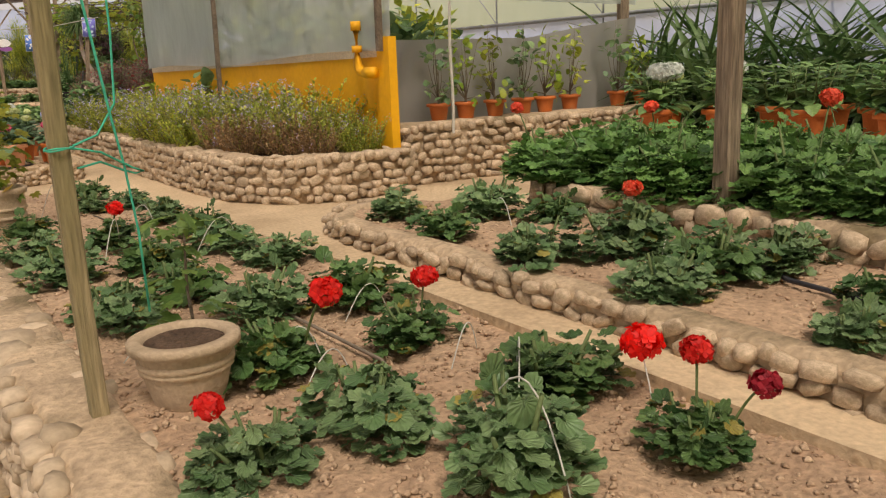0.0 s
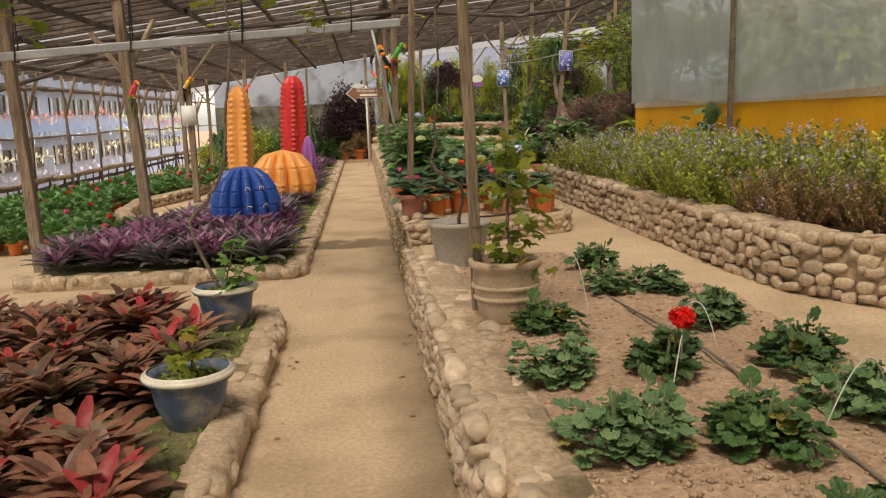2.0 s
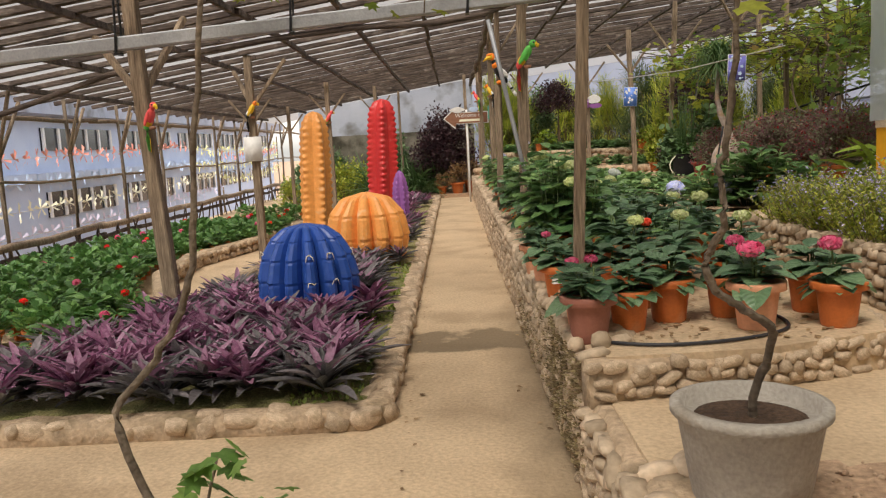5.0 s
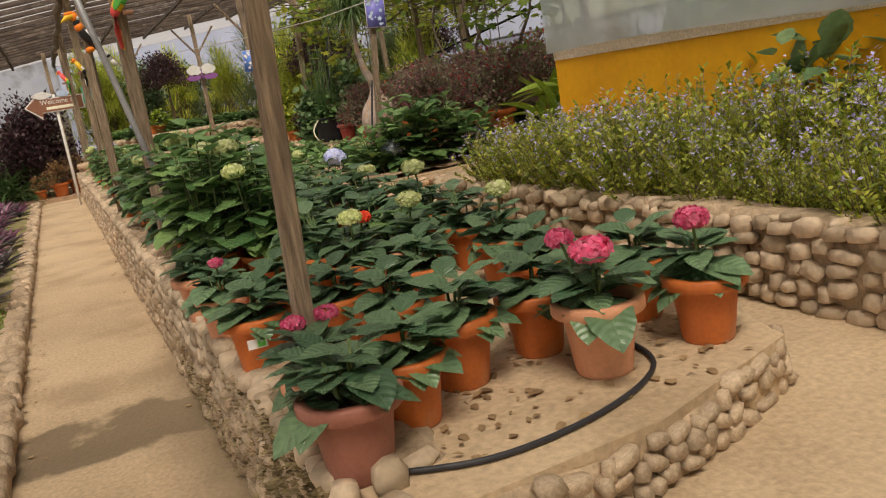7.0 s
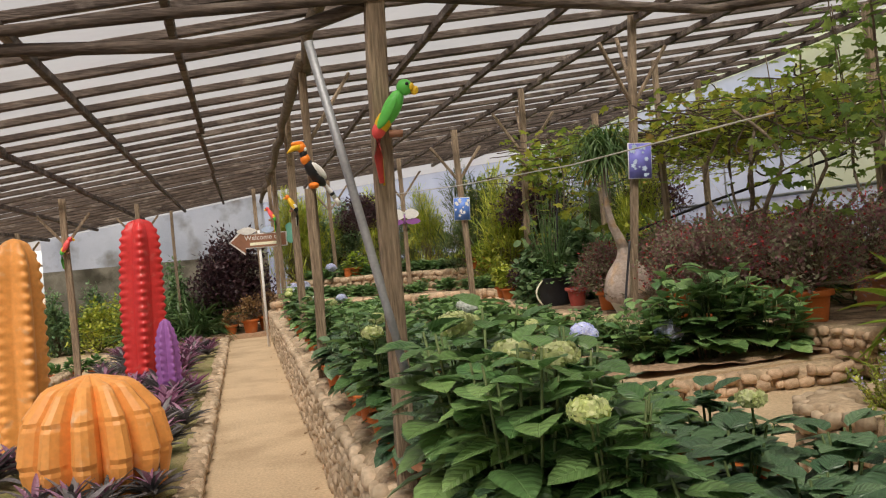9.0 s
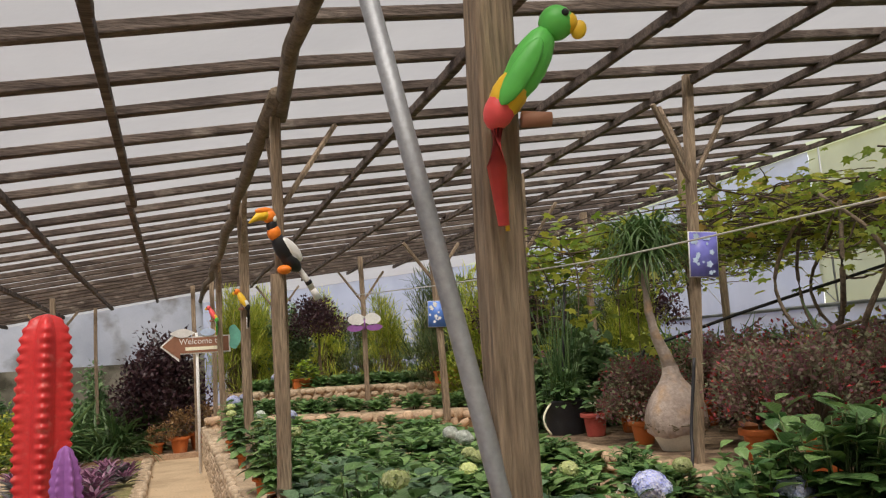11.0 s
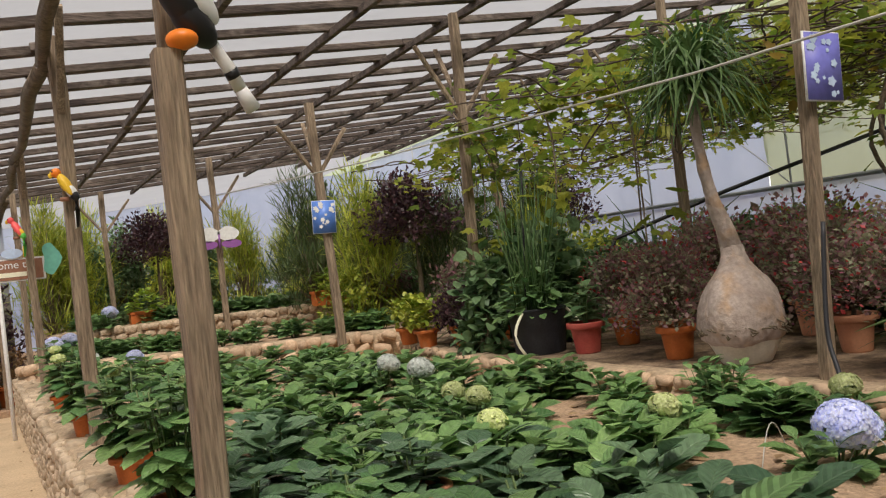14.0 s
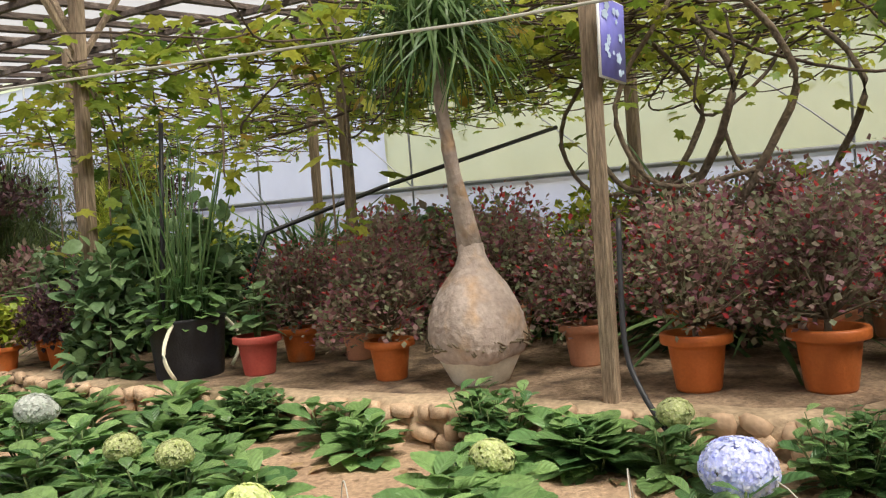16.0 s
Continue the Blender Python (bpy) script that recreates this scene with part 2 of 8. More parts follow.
HYD_BRIGHT = leaf_mat("young_hydrangea_leaf", (0.055, 0.13, 0.045), (0.175, 0.285, 0.095), rough=0.36, spec=0.5, veins="pinnate", vein=(0.28, 0.4, 0.16))
LIME = leaf_mat("lime_leaf", (0.20, 0.32, 0.03), (0.33, 0.42, 0.06))
VINE = leaf_mat("vine_leaf", (0.11, 0.185, 0.025), (0.30, 0.30, 0.045), transl=0.5, old=(0.42, 0.25, 0.06))
BUSH = leaf_mat("olive_bush_leaf", (0.14, 0.21, 0.025), (0.40, 0.40, 0.06))
DEEP = leaf_mat("deep_green_leaf", (0.06, 0.12, 0.05), (0.165, 0.245, 0.11))
CONIFER = leaf_mat("conifer_sprig", (0.034, 0.06, 0.022), (0.10, 0.13, 0.045))
DRY = leaf_mat("russet_leaf", (0.16, 0.08, 0.035), (0.30, 0.19, 0.08))
MAPLE = leaf_mat("dark_purple_leaf", (0.022, 0.012, 0.016), (0.075, 0.035, 0.04))
LORO = leaf_mat("maroon_leaf", (0.21, 0.07, 0.105), (0.19, 0.225, 0.125), rough=0.55, transl=0.45)
RHOEO = leaf_mat("purple_grey_leaf", (0.06, 0.062, 0.062), (0.20, 0.175, 0.185), veins="pinnate", vein=(0.24, 0.22, 0.24))
RHOEO_PINK = leaf_mat("magenta_leaf", (0.16, 0.045, 0.105), (0.34, 0.19, 0.27), veins="pinnate", vein=(0.36, 0.24, 0.31))
CORDY = leaf_mat("bronze_red_leaf", (0.075, 0.042, 0.026), (0.26, 0.11, 0.065), old=(0.5, 0.36, 0.05), rough=0.4)
CORDY_RED = leaf_mat("bright_red_leaf", (0.28, 0.02, 0.025), (0.42, 0.06, 0.06))
GRASSY = leaf_mat("moss_tuft", (0.10, 0.16, 0.025), (0.24, 0.28, 0.06))
STRAP = leaf_mat("strap_leaf", (0.035, 0.085, 0.025), (0.11, 0.17, 0.06))
STEM = mat("green_stem", (0.08, 0.13, 0.04), (0.15, 0.19, 0.07), rough=0.6)
WOODY = mat("woody_stem", (0.14, 0.11, 0.07), (0.24, 0.19, 0.13), rough=0.85)
RED_PETAL = leaf_mat("scarlet_petal", (0.72, 0.008, 0.006), (0.9, 0.03, 0.02), rough=0.6, transl=0.3)
DARK_PETAL = leaf_mat("crimson_petal", (0.32, 0.005, 0.02), (0.5, 0.02, 0.04), rough=0.6, transl=0.3)
ORANGE_PETAL = leaf_mat("coral_petal", (0.85, 0.07, 0.03), (0.95, 0.16, 0.08), rough=0.6, transl=0.3)
PINK_PETAL = leaf_mat("pink_petal", (0.75, 0.08, 0.22), (0.85, 0.22, 0.36), rough=0.6, transl=0.3)
LIME_PETAL = leaf_mat("lime_petal", (0.60, 0.68, 0.28), (0.80, 0.83, 0.48), rough=0.6, transl=0.3)
BLUE_PETAL = leaf_mat("pale_blue_petal", (0.58, 0.63, 0.92), (0.82, 0.84, 0.96), rough=0.6, transl=0.3)
WHITE_PETAL = leaf_mat("white_petal", (0.66, 0.72, 0.66), (0.85, 0.86, 0.82), rough=0.6, transl=0.3)
LILAC_PETAL = leaf_mat("lilac_petal", (0.42, 0.37, 0.74), (0.62, 0.58, 0.88), rough=0.6, transl=0.3)
def paint(name, c, rough=0.4, vary=0.0, worn=None):
    d = tuple(min(1, k * 1.12 + 0.006) for k in c)
    return mat(name, c, d, scale=5, rough=rough, bump=0.06, fine=25, grain=0.1, vary=vary, dirt=worn, dirt_at=0.66, dirt_scale=6)
P_BLUE = paint("blue_gloss", (0.018, 0.07, 0.32), 0.4, worn=(0.08, 0.13, 0.3))
P_ORANGE = paint("orange_gloss", (0.80, 0.34, 0.09), 0.42, worn=(0.82, 0.52, 0.30))
P_RED = paint("red_gloss", (0.60, 0.035, 0.035), 0.4, worn=(0.66, 0.14, 0.12))
P_PURPLE = paint("purple_gloss", (0.30, 0.11, 0.36), 0.45)
P_SPINE = paint("pale_spine", (0.8, 0.7, 0.5), 0.5)
P_WHITE = paint("white_paint", (0.78, 0.77, 0.75), 0.5)
P_BLACK = paint("black_paint", (0.012, 0.012, 0.014), 0.45)
P_GREEN = paint("green_paint", (0.11, 0.52, 0.09), 0.45)
P_YELLOW = paint("yellow_gloss", (0.80, 0.50, 0.03), 0.45)
P_BROWN = paint("brown_sign_paint", (0.30, 0.14, 0.085), 0.6)
P_SKYBLUE = paint("poster_blue", (0.10, 0.22, 0.62), 0.4)
P_LILAC = paint("poster_lilac", (0.20, 0.20, 0.62), 0.4)
P_TEAL = paint("teal_paint", (0.16, 0.46, 0.36), 0.5)
P_SALMON = paint("salmon_paper", (0.85, 0.36, 0.28), 0.8)
P_LEMON = paint("lemon_paper", (0.85, 0.82, 0.42), 0.8)
P_CREAMP = paint("cream_paper", (0.88, 0.85, 0.66), 0.8)
P_PALEBLUE = paint("pale_blue_paper", (0.50, 0.62, 0.82), 0.8)
P_PALELILAC = paint("pale_lilac_paper", (0.72, 0.68, 0.84), 0.8)
GLASS_DARK = mat("dark_window", (0.012, 0.014, 0.018), (0.03, 0.033, 0.04), scale=1, rough=0.15, bump=0)
HOSE = paint("black_hose", (0.025, 0.025, 0.03), 0.5)
TUBE = paint("white_drip_tube", (0.5, 0.48, 0.43), 0.5)
TWINE = paint("green_twine", (0.04, 0.42, 0.28), 0.7)


# ---- mesh helpers ----
class Shape:
    """Collects points and faces of one mesh."""

    def __init__(self):
        self.v, self.f, self.n, self.uv = [], [], 0, []

    def add(self, pts, faces, uv=None):
        pts = np.asarray(pts, float).reshape(-1, 3)
        self.v.append(pts)
        if uv is not None:
            self.uv.append(uv)
        k = self.n
        self.f.extend([tuple(i + k for i in f) for f in faces])
        self.n += len(pts)
        return self

    def mesh(self, name, material, smooth=True):
        me = bpy.data.meshes.new(name)
        pts = np.concatenate(self.v) if self.v else np.zeros((0, 3))
        me.from_pydata(pts.tolist(), [], self.f)
        me.materials.append(material)
        if smooth:
            me.polygons.foreach_set("use_smooth", [True] * len(me.polygons))
        if self.uv:
            uv = np.concatenate(self.uv)
            if len(uv) == len(pts):
                corner = np.empty(len(me.loops), dtype=np.int32)
                me.loops.foreach_get("vertex_index", corner)
                me.uv_layers.new(name="UVMap").data.foreach_set("uv", uv[corner].ravel())
        me.update()
        return me


def thing(name, at, label, category, group="", rz=0.0, size=1.0):
    ob = new(name)
    ob.matrix_basis = Matrix.LocRotScale(Vector(at), Euler((0, 0, rz)), Vector((size,) * 3))
    ob.empty_display_size = 0.1
    return tagged(ob, label, category, group)


def part(name, shape, material, parent, label="", smooth=True):
    me = shape if isinstance(shape, bpy.types.Mesh) else shape.mesh(name, material, smooth)
    ob = new(name, me)
    ob.parent = parent
    return tagged(ob, label)


def solo(name, shape, material, label, category="", kind="", smooth=True, group=""):
    me = shape if isinstance(shape, bpy.types.Mesh) else shape.mesh(name, material, smooth)
    return tagged(new(name, me), label, category, group, kind)


def structure(name, shape, material, label, smooth=False):
    return solo(name, shape, material, label, kind="structure", smooth=smooth)


def box(s, x0, x1, y0, y1, z0, z1):
    p = [(x, y, z) for z in (z0, z1) for y in (y0, y1) for x in (x0, x1)]
    return s.add(p, [(0, 2, 3, 1), (4, 5, 7, 6), (0, 1, 5, 4), (2, 6, 7, 3), (0, 4, 6, 2), (1, 3, 7, 5)])


def lathe(s, prof, n=24, at=(0, 0, 0), wob=0.0, squash=1.0, caps=True):
    k = len(prof)
    pts = []
    for r, z in prof:
        for i in range(n):
            a = 2 * math.pi * i / n
            q = r * (1 + wob * math.sin(3 * a + z * 5))
            pts.append((at[0] + q * math.cos(a), at[1] + q * math.sin(a) * squash, at[2] + z))
    faces = [(j * n + i, j * n + (i + 1) % n, (j + 1) * n + (i + 1) % n, (j + 1) * n + i) for j in range(k - 1) for i in range(n)]
    if caps and prof[0][0] > 1e-4:
        faces.append(tuple(range(n))[::-1])
    if caps and prof[-1][0] > 1e-4:
        faces.append(tuple((k - 1) * n + i for i in range(n)))
    return s.add(pts, faces)


def frame_of(d):
    d = np.asarray(d, float)
    d = d / (np.linalg.norm(d) + 1e-9)
    u = np.cross(d, (0, 0, 1.0))
    if np.linalg.norm(u) < 1e-3:
        u = np.array((1.0, 0, 0))
    u /= np.linalg.norm(u)
    return u, np.cross(u, d), d


def tube(s, pts, radii, n=8, wob=0.0, rng=None):
    pts = np.asarray(pts, float)
    if np.isscalar(radii):
        radii = [radii] * len(pts)
    out = []
    for i, p in enumerate(pts):
        d = pts[min(i + 1, len(pts) - 1)] - pts[max(i - 1, 0)]
        u, w, _ = frame_of(d)
        for j in range(n):
            a = 2 * math.pi * j / n
            r = radii[i] * (1 + (wob * (rng.random() - 0.5) if rng else 0))
            out.append(p + r * (math.cos(a) * u + math.sin(a) * w))
    k = len(pts)
    faces = [(j * n + i, j * n + (i + 1) % n, (j + 1) * n + (i + 1) % n, (j + 1) * n + i) for j in range(k - 1) for i in range(n)]
    faces += [tuple(range(n))[::-1], tuple((k - 1) * n + i for i in range(n))]
    return s.add(out, faces)


def beam(s, a, b, w, h, rng=None, bend=0.0):
    """A squared timber from a to b, with slightly uneven faces."""
    a, b = np.asarray(a, float), np.asarray(b, float)
    k = 4
    out = []
    u, v, d = frame_of(b - a)
    for i in range(k):
        f = i / (k - 1)
        p = a + (b - a) * f + (v * bend * math.sin(math.pi * f))
        e = [(1 + 0.12 * (rng.random() - 0.5)) if rng else 1 for _ in range(8)]
        c = 0.8
        prof = [(-1, -c), (-c, -1), (c, -1), (1, -c), (1, c), (c, 1), (-c, 1), (-1, c)]
        out += [p + u * (x * w / 2 * q) + v * (y * h / 2 * q) for (x, y), q in zip(prof, e)]
    faces = [(j * 8 + i, j * 8 + (i + 1) % 8, (j + 1) * 8 + (i + 1) % 8, (j + 1) * 8 + i) for j in range(k - 1) for i in range(8)]
    faces += [tuple(range(8))[::-1], tuple((k - 1) * 8 + i for i in range(8))]
    return s.add(out, faces)


def arc(a, b, rise, k=9, side=(0, 0, 0)):
    a, b, side = np.asarray(a, float), np.asarray(b, float), np.asarray(side, float)
    return [a + (b - a) * f + (np.array((0, 0, rise)) + side) * math.sin(math.pi * f) for f in np.linspace(0, 1, k)]


# leaf outlines lie in x (across) and y (along), with z the fold
def leaf_long(w=0.5, k=4, fold=0.18, droop=0.25, tip=1.0, blunt=1.0):
    v, f = [], []
    for i in range(k + 1):
        t = i / k
        half = w / 2 * math.sin(math.pi * min(1, (t * 0.92 + 0.05)) ** tip) ** blunt
        z = -droop * t * t
        v += [(-half, t, z + fold * half), (0, t, z), (half, t, z + fold * half)]
    for i in range(k):
        a = i * 3
        f += [(a, a + 1, a + 4, a + 3), (a + 1, a + 2, a + 5, a + 4)]
    return np.array(v), f


def leaf_ovate(w=0.72, k=8, fold=0.16, droop=0.32, wide=0.82, serrate=0.035):
    """A broad pointed leaf with a toothed edge, arched across and along."""
    v, f = [], []
    for i in range(k + 1):
        t = i / k
        half = w / 2 * (0.04 + 0.96 * max(0.0, math.sin(math.pi * t ** wide)) ** 0.72) * (1 + (serrate if i % 2 else -serrate))
        if i == k:
            half = 0.004
        for q in (-1, -0.55, 0, 0.55, 1):
            z = -droop * t * t + fold * half * 2 * abs(q) - 0.10 * half * q ** 4 * 2 + 0.012 * (i % 2) * abs(q)
            v.append((q * half, t + 0.03 * abs(q) * (1 - t), z))
    for i in range(k):
        for c in range(4):
            a = i * 5 + c
            f.append((a, a + 1, a + 6, a + 5))
    return np.array(v), f


def leaf_ruffled(n=20, lobes=7):
    """A round kidney-shaped leaf, cupped, with a ruffled lobed rim."""
    v, f = [(0, 0.34, -0.03)], []
    for ring, q in ((0, 0.55), (1, 1.0)):
        for i in range(n):
            a = -math.pi / 2 + 0.22 + (2 * math.pi - 0.44) * i / (n - 1)
            r = 0.55 * q * (1 + (0.075 * math.cos(lobes * a) + (0.03 if i % 2 else -0.03)) * ring)
            z = 0.10 * q + (0.075 * math.sin(lobes * a + 0.6) * ring)
            v.append((r * math.cos(a), 0.34 + 0.12 * q + r * math.sin(a), z - 0.05))
    for i in range(1, n):
        f += [(0, i, i + 1), (i, n + i, n + i + 1, i + 1)]
    return np.array(v), f


def leaf_vine():
    v = [(0, 0, 0), (-0.25, -0.08, 0.03), (-0.52, 0.2, 0.0), (-0.3, 0.38, 0.05), (-0.42, 0.72, -0.03), (-0.14, 0.66, 0.02), (0, 1.0, -0.1),
         (0.14, 0.66, 0.02), (0.42, 0.72, -0.03), (0.3, 0.38, 0.05), (0.52, 0.2, 0.0), (0.25, -0.08, 0.03), (0, 0.35, -0.03)]
    return np.array(v, float), [(12, i, i + 1) for i in range(1, 11)] + [(12, 0, 1), (12, 11, 0)]


def leaf_small():
    v = [(0, 0, 0), (-0.3, 0.45, 0.05), (0, 1, -0.05), (0.3, 0.45, 0.05)]
    return np.array(v, float), [(0, 3, 2), (0, 2, 1)]


LONG, OVAL, ROUND, LOBED, SMALL = leaf_long(0.2, 4, 0.5, 0.35), leaf_ovate(), leaf_ruffled(), leaf_vine(), leaf_small()
OBOVATE = leaf_ovate(0.66, 8, 0.2, 0.28, 1.3, 0.02)
BLADE = leaf_long(0.05, 5, 0.5, 0.6)
TINY = (np.array([(0, 0, 0), (-0.42, 0.5, 0.06), (0, 1, -0.04), (0.42, 0.5, 0.06)], float), [(0, 3, 2), (0, 2, 1)])
PETAL = (np.array([(0, 0, 0), (-0.42, 0.55, 0.08), (0, 1.0, 0.0), (0.42, 0.55, 0.08)], float), [(0, 3, 2, 1)])


def leaves(s, kind, pos, out, size, rng, lift=(0.0, 0.5), twist=0.5):
    """Sets one leaf of the kind at each place, pointing along out and turned up by lift."""
    tv, tf = kind
    for p, o, z in zip(pos, out, size):
        d = np.array(o, float)
        d[2] += rng.uniform(*lift)
        d /= np.linalg.norm(d) + 1e-9
        side = np.cross(d, (0, 0, 1.0)) + np.array([rng.gauss(0, 0.15) for _ in range(3)]) * twist
        side -= d * side.dot(d)
        side /= np.linalg.norm(side) + 1e-9
        up = np.cross(side, d)
        m = np.stack([side, d, up]) * z
        s.add(tv @ m + p, tf, tv[:, :2])
    return s


def flower_ball(s, c, r, n, rng, size=0.3, flat=0.75, loose=0.45):
    """A head of small four-petalled florets."""
    c = np.asarray(c, float)
    for _ in range(n):
        d = np.array([rng.gauss(0, 1), rng.gauss(0, 1), rng.gauss(0.25, 0.9)])
        d /= np.linalg.norm(d)
        u, w, _k = frame_of(d)
        p = c + d * np.array((1, 1, flat)) * r * rng.uniform(1 - 0.3 * loose, 1.04)
        a0 = rng.uniform(0, 6.28)
        for q in range(4):
            a = a0 + q * math.pi / 2
            y = math.cos(a) * u + math.sin(a) * w
            x = np.cross(y, d)
            s.add(PETAL[0] @ (np.stack([x, y + d * 0.25, d]) * r * size) + p, PETAL[1])
    return s


def stone_mesh(name, rng, material):
    """A rounded, uneven cobble about one unit across; its flat face looks along -y."""
    s = Shape()
    rings, n = 4, 8
    pts = [(0, 0, -0.5)]
    for i in range(1, rings):
        t = math.pi * i / rings
        for j in range(n):
            a = 2 * math.pi * j / n
            x, y = math.sin(t) ** 0.7 * math.cos(a), math.sin(t) ** 0.7 * math.sin(a)
            x, y = [math.copysign(abs(k) ** 0.75, k) for k in (x, y)]
            g = rng.uniform(0.76, 1.12)
            pts.append((0.5 * x * g, 0.5 * y * g, -0.5 * math.copysign(abs(math.cos(t)) ** 0.75, math.cos(t)) * rng.uniform(0.9, 1.05)))
    pts.append((0, 0, 0.5))
    f = [(0, 1 + (j + 1) % n, 1 + j) for j in range(n)]
    for i in range(rings - 2):
        a, b = 1 + i * n, 1 + (i + 1) * n
        f += [(a + j, a + (j + 1) % n, b + (j + 1) % n, b + j) for j in range(n)]
    a, e = 1 + (rings - 2) * n, len(pts) - 1
    f += [(a + j, a + (j + 1) % n, e) for j in range(n)]
    return s.add(pts, f).mesh(name, material)


R0 = random.Random(5)
STONES = [stone_mesh("cobble", R0, STONE) for _ in range(9)]
PINK_STONES = [stone_mesh("pink_cobble", R0, PINK_STONE) for _ in range(6)]


# ---- setting ----
def prism(s, poly, z0, z1):
    n = len(poly)
    return s.add([(x, y, z0) for x, y in poly] + [(x, y, z1) for x, y in poly],
                 [tuple(range(n))[::-1], tuple(range(n, 2 * n))] + [(i, (i + 1) % n, n + (i + 1) % n, n + i) for i in range(n)])


def inside(x, y, poly):
    c, n = False, len(poly)
    for i in range(n):
        (x1, y1), (x2, y2) = poly[i], poly[i - 1]
        if (y1 > y) != (y2 > y) and x < (x2 - x1) * (y - y1) / (y2 - y1) + x1:
            c = not c
    return c


def soil_bed(s, poly, z, step=0.09, lump=0.05):
    """Rough ground over the polygon, with clods and hollows."""
    xs, ys = [p[0] for p in poly], [p[1] for p in poly]
    nx, ny = int((max(xs) - min(xs)) / step) + 2, int((max(ys) - min(ys)) / step) + 2
    idx, pts, f = {}, [], []

    def vert(i, j):
        if (i, j) not in idx:
            x, y = min(xs) + i * step, min(ys) + j * step
            h = noise.noise((x * 1.3, y * 1.3, 0)) * lump * 0.7 + noise.noise((x * 6, y * 6, 3)) * lump * 0.45 + noise.noise((x * 16, y * 16, 7)) * lump * 0.3
            idx[(i, j)] = len(pts)
            pts.append((x, y, z + h))
        return idx[(i, j)]
    for i in range(nx):
        for j in range(ny):
            if inside(min(xs) + (i + 0.5) * step, min(ys) + (j + 0.5) * step, poly):
                f.append((vert(i, j), vert(i + 1, j), vert(i + 1, j + 1), vert(i, j + 1)))
    return s.add(pts, f)


def resample(line, step):
    out = []
    for (a, b) in zip(line[:-1], line[1:]):
        a, b = np.array(a, float), np.array(b, float)
        k = max(1, int(np.linalg.norm(b - a) / step))
        out += [a + (b - a) * i / k for i in range(k)]
    return out + [np.array(line[-1], float)]


def stone_wall(name, label, line, z0, z1, thick, size, seed, limit=280, near=None, stones=STONES, proud=0.014, cap=False, big=1.0):
    """A wall of river stones bedded in mortar along the line; its stony face is to the right of the way along it.
    z1 may be a function of (x, y)."""
    rng = random.Random(seed)
    top = z1 if callable(z1) else (lambda x, y: z1)
    pts = resample(line, 0.16)
    n = len(pts)
    normals = []
    for i in range(n):
        d = pts[min(i + 1, n - 1)] - pts[max(i - 1, 0)]
        d /= np.linalg.norm(d)
        normals.append(np.array((d[1], -d[0])))
    core, rows = [], 6
    for i, (p, q) in enumerate(zip(pts, normals)):
        zt = top(*p)
        sec = [(0.0, z0 - 0.05), (0.0, zt - 0.03), (-0.04, zt), (-thick + 0.03, zt + 0.005), (-thick, zt - 0.03), (-thick, z0 - 0.05)]
        for a, z in sec:
            w = noise.noise((p[0] * 4, p[1] * 4, z * 4 + a)) * 0.022
            c = p + q * (a + w)
            core.append((c[0], c[1], z + noise.noise((p[0] * 5, p[1] * 5, a * 9)) * (0.018 if z < z0 + 0.05 else 0.018 * big + 0.01 * cap)))
    faces = [(i * rows + j, (i + 1) * rows + j, (i + 1) * rows + (j + 1) % rows, i * rows + (j + 1) % rows) for i in range(n - 1) for j in range(rows)]
    faces += [tuple(range(rows)), tuple((n - 1) * rows + j for j in range(rows))[::-1]]
    wall = structure(name, Shape().add(core, faces), MORTAR, label, smooth=True)
    lens = np.concatenate([[0], np.cumsum([np.linalg.norm(b - a) for a, b in zip(pts[:-1], pts[1:])])])
    total, count, rest = lens[-1], 0, Shape()
    zmax = max(top(*p) for p in pts)
    k = max(1, round((zmax - z0) / (size * 0.72)))
    todo = []
    for r in range(k + (2 if cap else 0)):
        u = rng.uniform(0, size)
        while u < total:
            w = size * rng.uniform(0.6, 1.6)
            i = min(max(int(np.searchsorted(lens, u)), 1), n - 1)
            f = (u - lens[i - 1]) / max(1e-6, lens[i] - lens[i - 1])
            p, q = pts[i - 1] + (pts[i] - pts[i - 1]) * f, normals[i - 1] + (normals[i] - normals[i - 1]) * f
            q = q / np.linalg.norm(q)
            zt = top(*p)
            h = (zt - z0) / k
            if r < k:
                place = (p[0] + q[0] * proud, p[1] + q[1] * proud, z0 + (r + 0.5) * h + rng.uniform(-0.02, 0.02))
                sc = (w * 0.97, size * rng.uniform(0.55, 0.95), h * rng.uniform(0.72, 1.2))
                tip = (rng.uniform(-0.15, 0.15), rng.uniform(-0.5, 0.5) if rng.random() < 0.55 else rng.uniform(-0.15, 0.15))
            else:
                off = thick * (rng.uniform(0.1, 0.4) if r == k else rng.uniform(0.6, 0.95))
                place = (p[0] - q[0] * off, p[1] - q[1] * off, zt + rng.uniform(-0.05, -0.004) - 0.02 * (big - 1))
                sc = (w * rng.uniform(0.6, 1.0) * big, thick * rng.uniform(0.4, 0.75), size * rng.uniform(0.3, 0.55) * big)
                tip = (rng.uniform(-0.25, 0.25), rng.uniform(-0.2, 0.2))
            rot = Euler((tip[0], tip[1], math.atan2(q[1], q[0]) + math.pi / 2 + rng.uniform(-0.15, 0.15)))
            if r >= k and (rng.random() < (0.55 if size > 0.14 else 0.22) or zt < z0 + 0.41 and size < 0.14 and zt < 0.41):
                u += w * 0.6
                continue
            todo.append((Matrix.LocRotScale(Vector(place), rot, Vector(sc)), rng.choice(stones)))
            u += w * 0.95
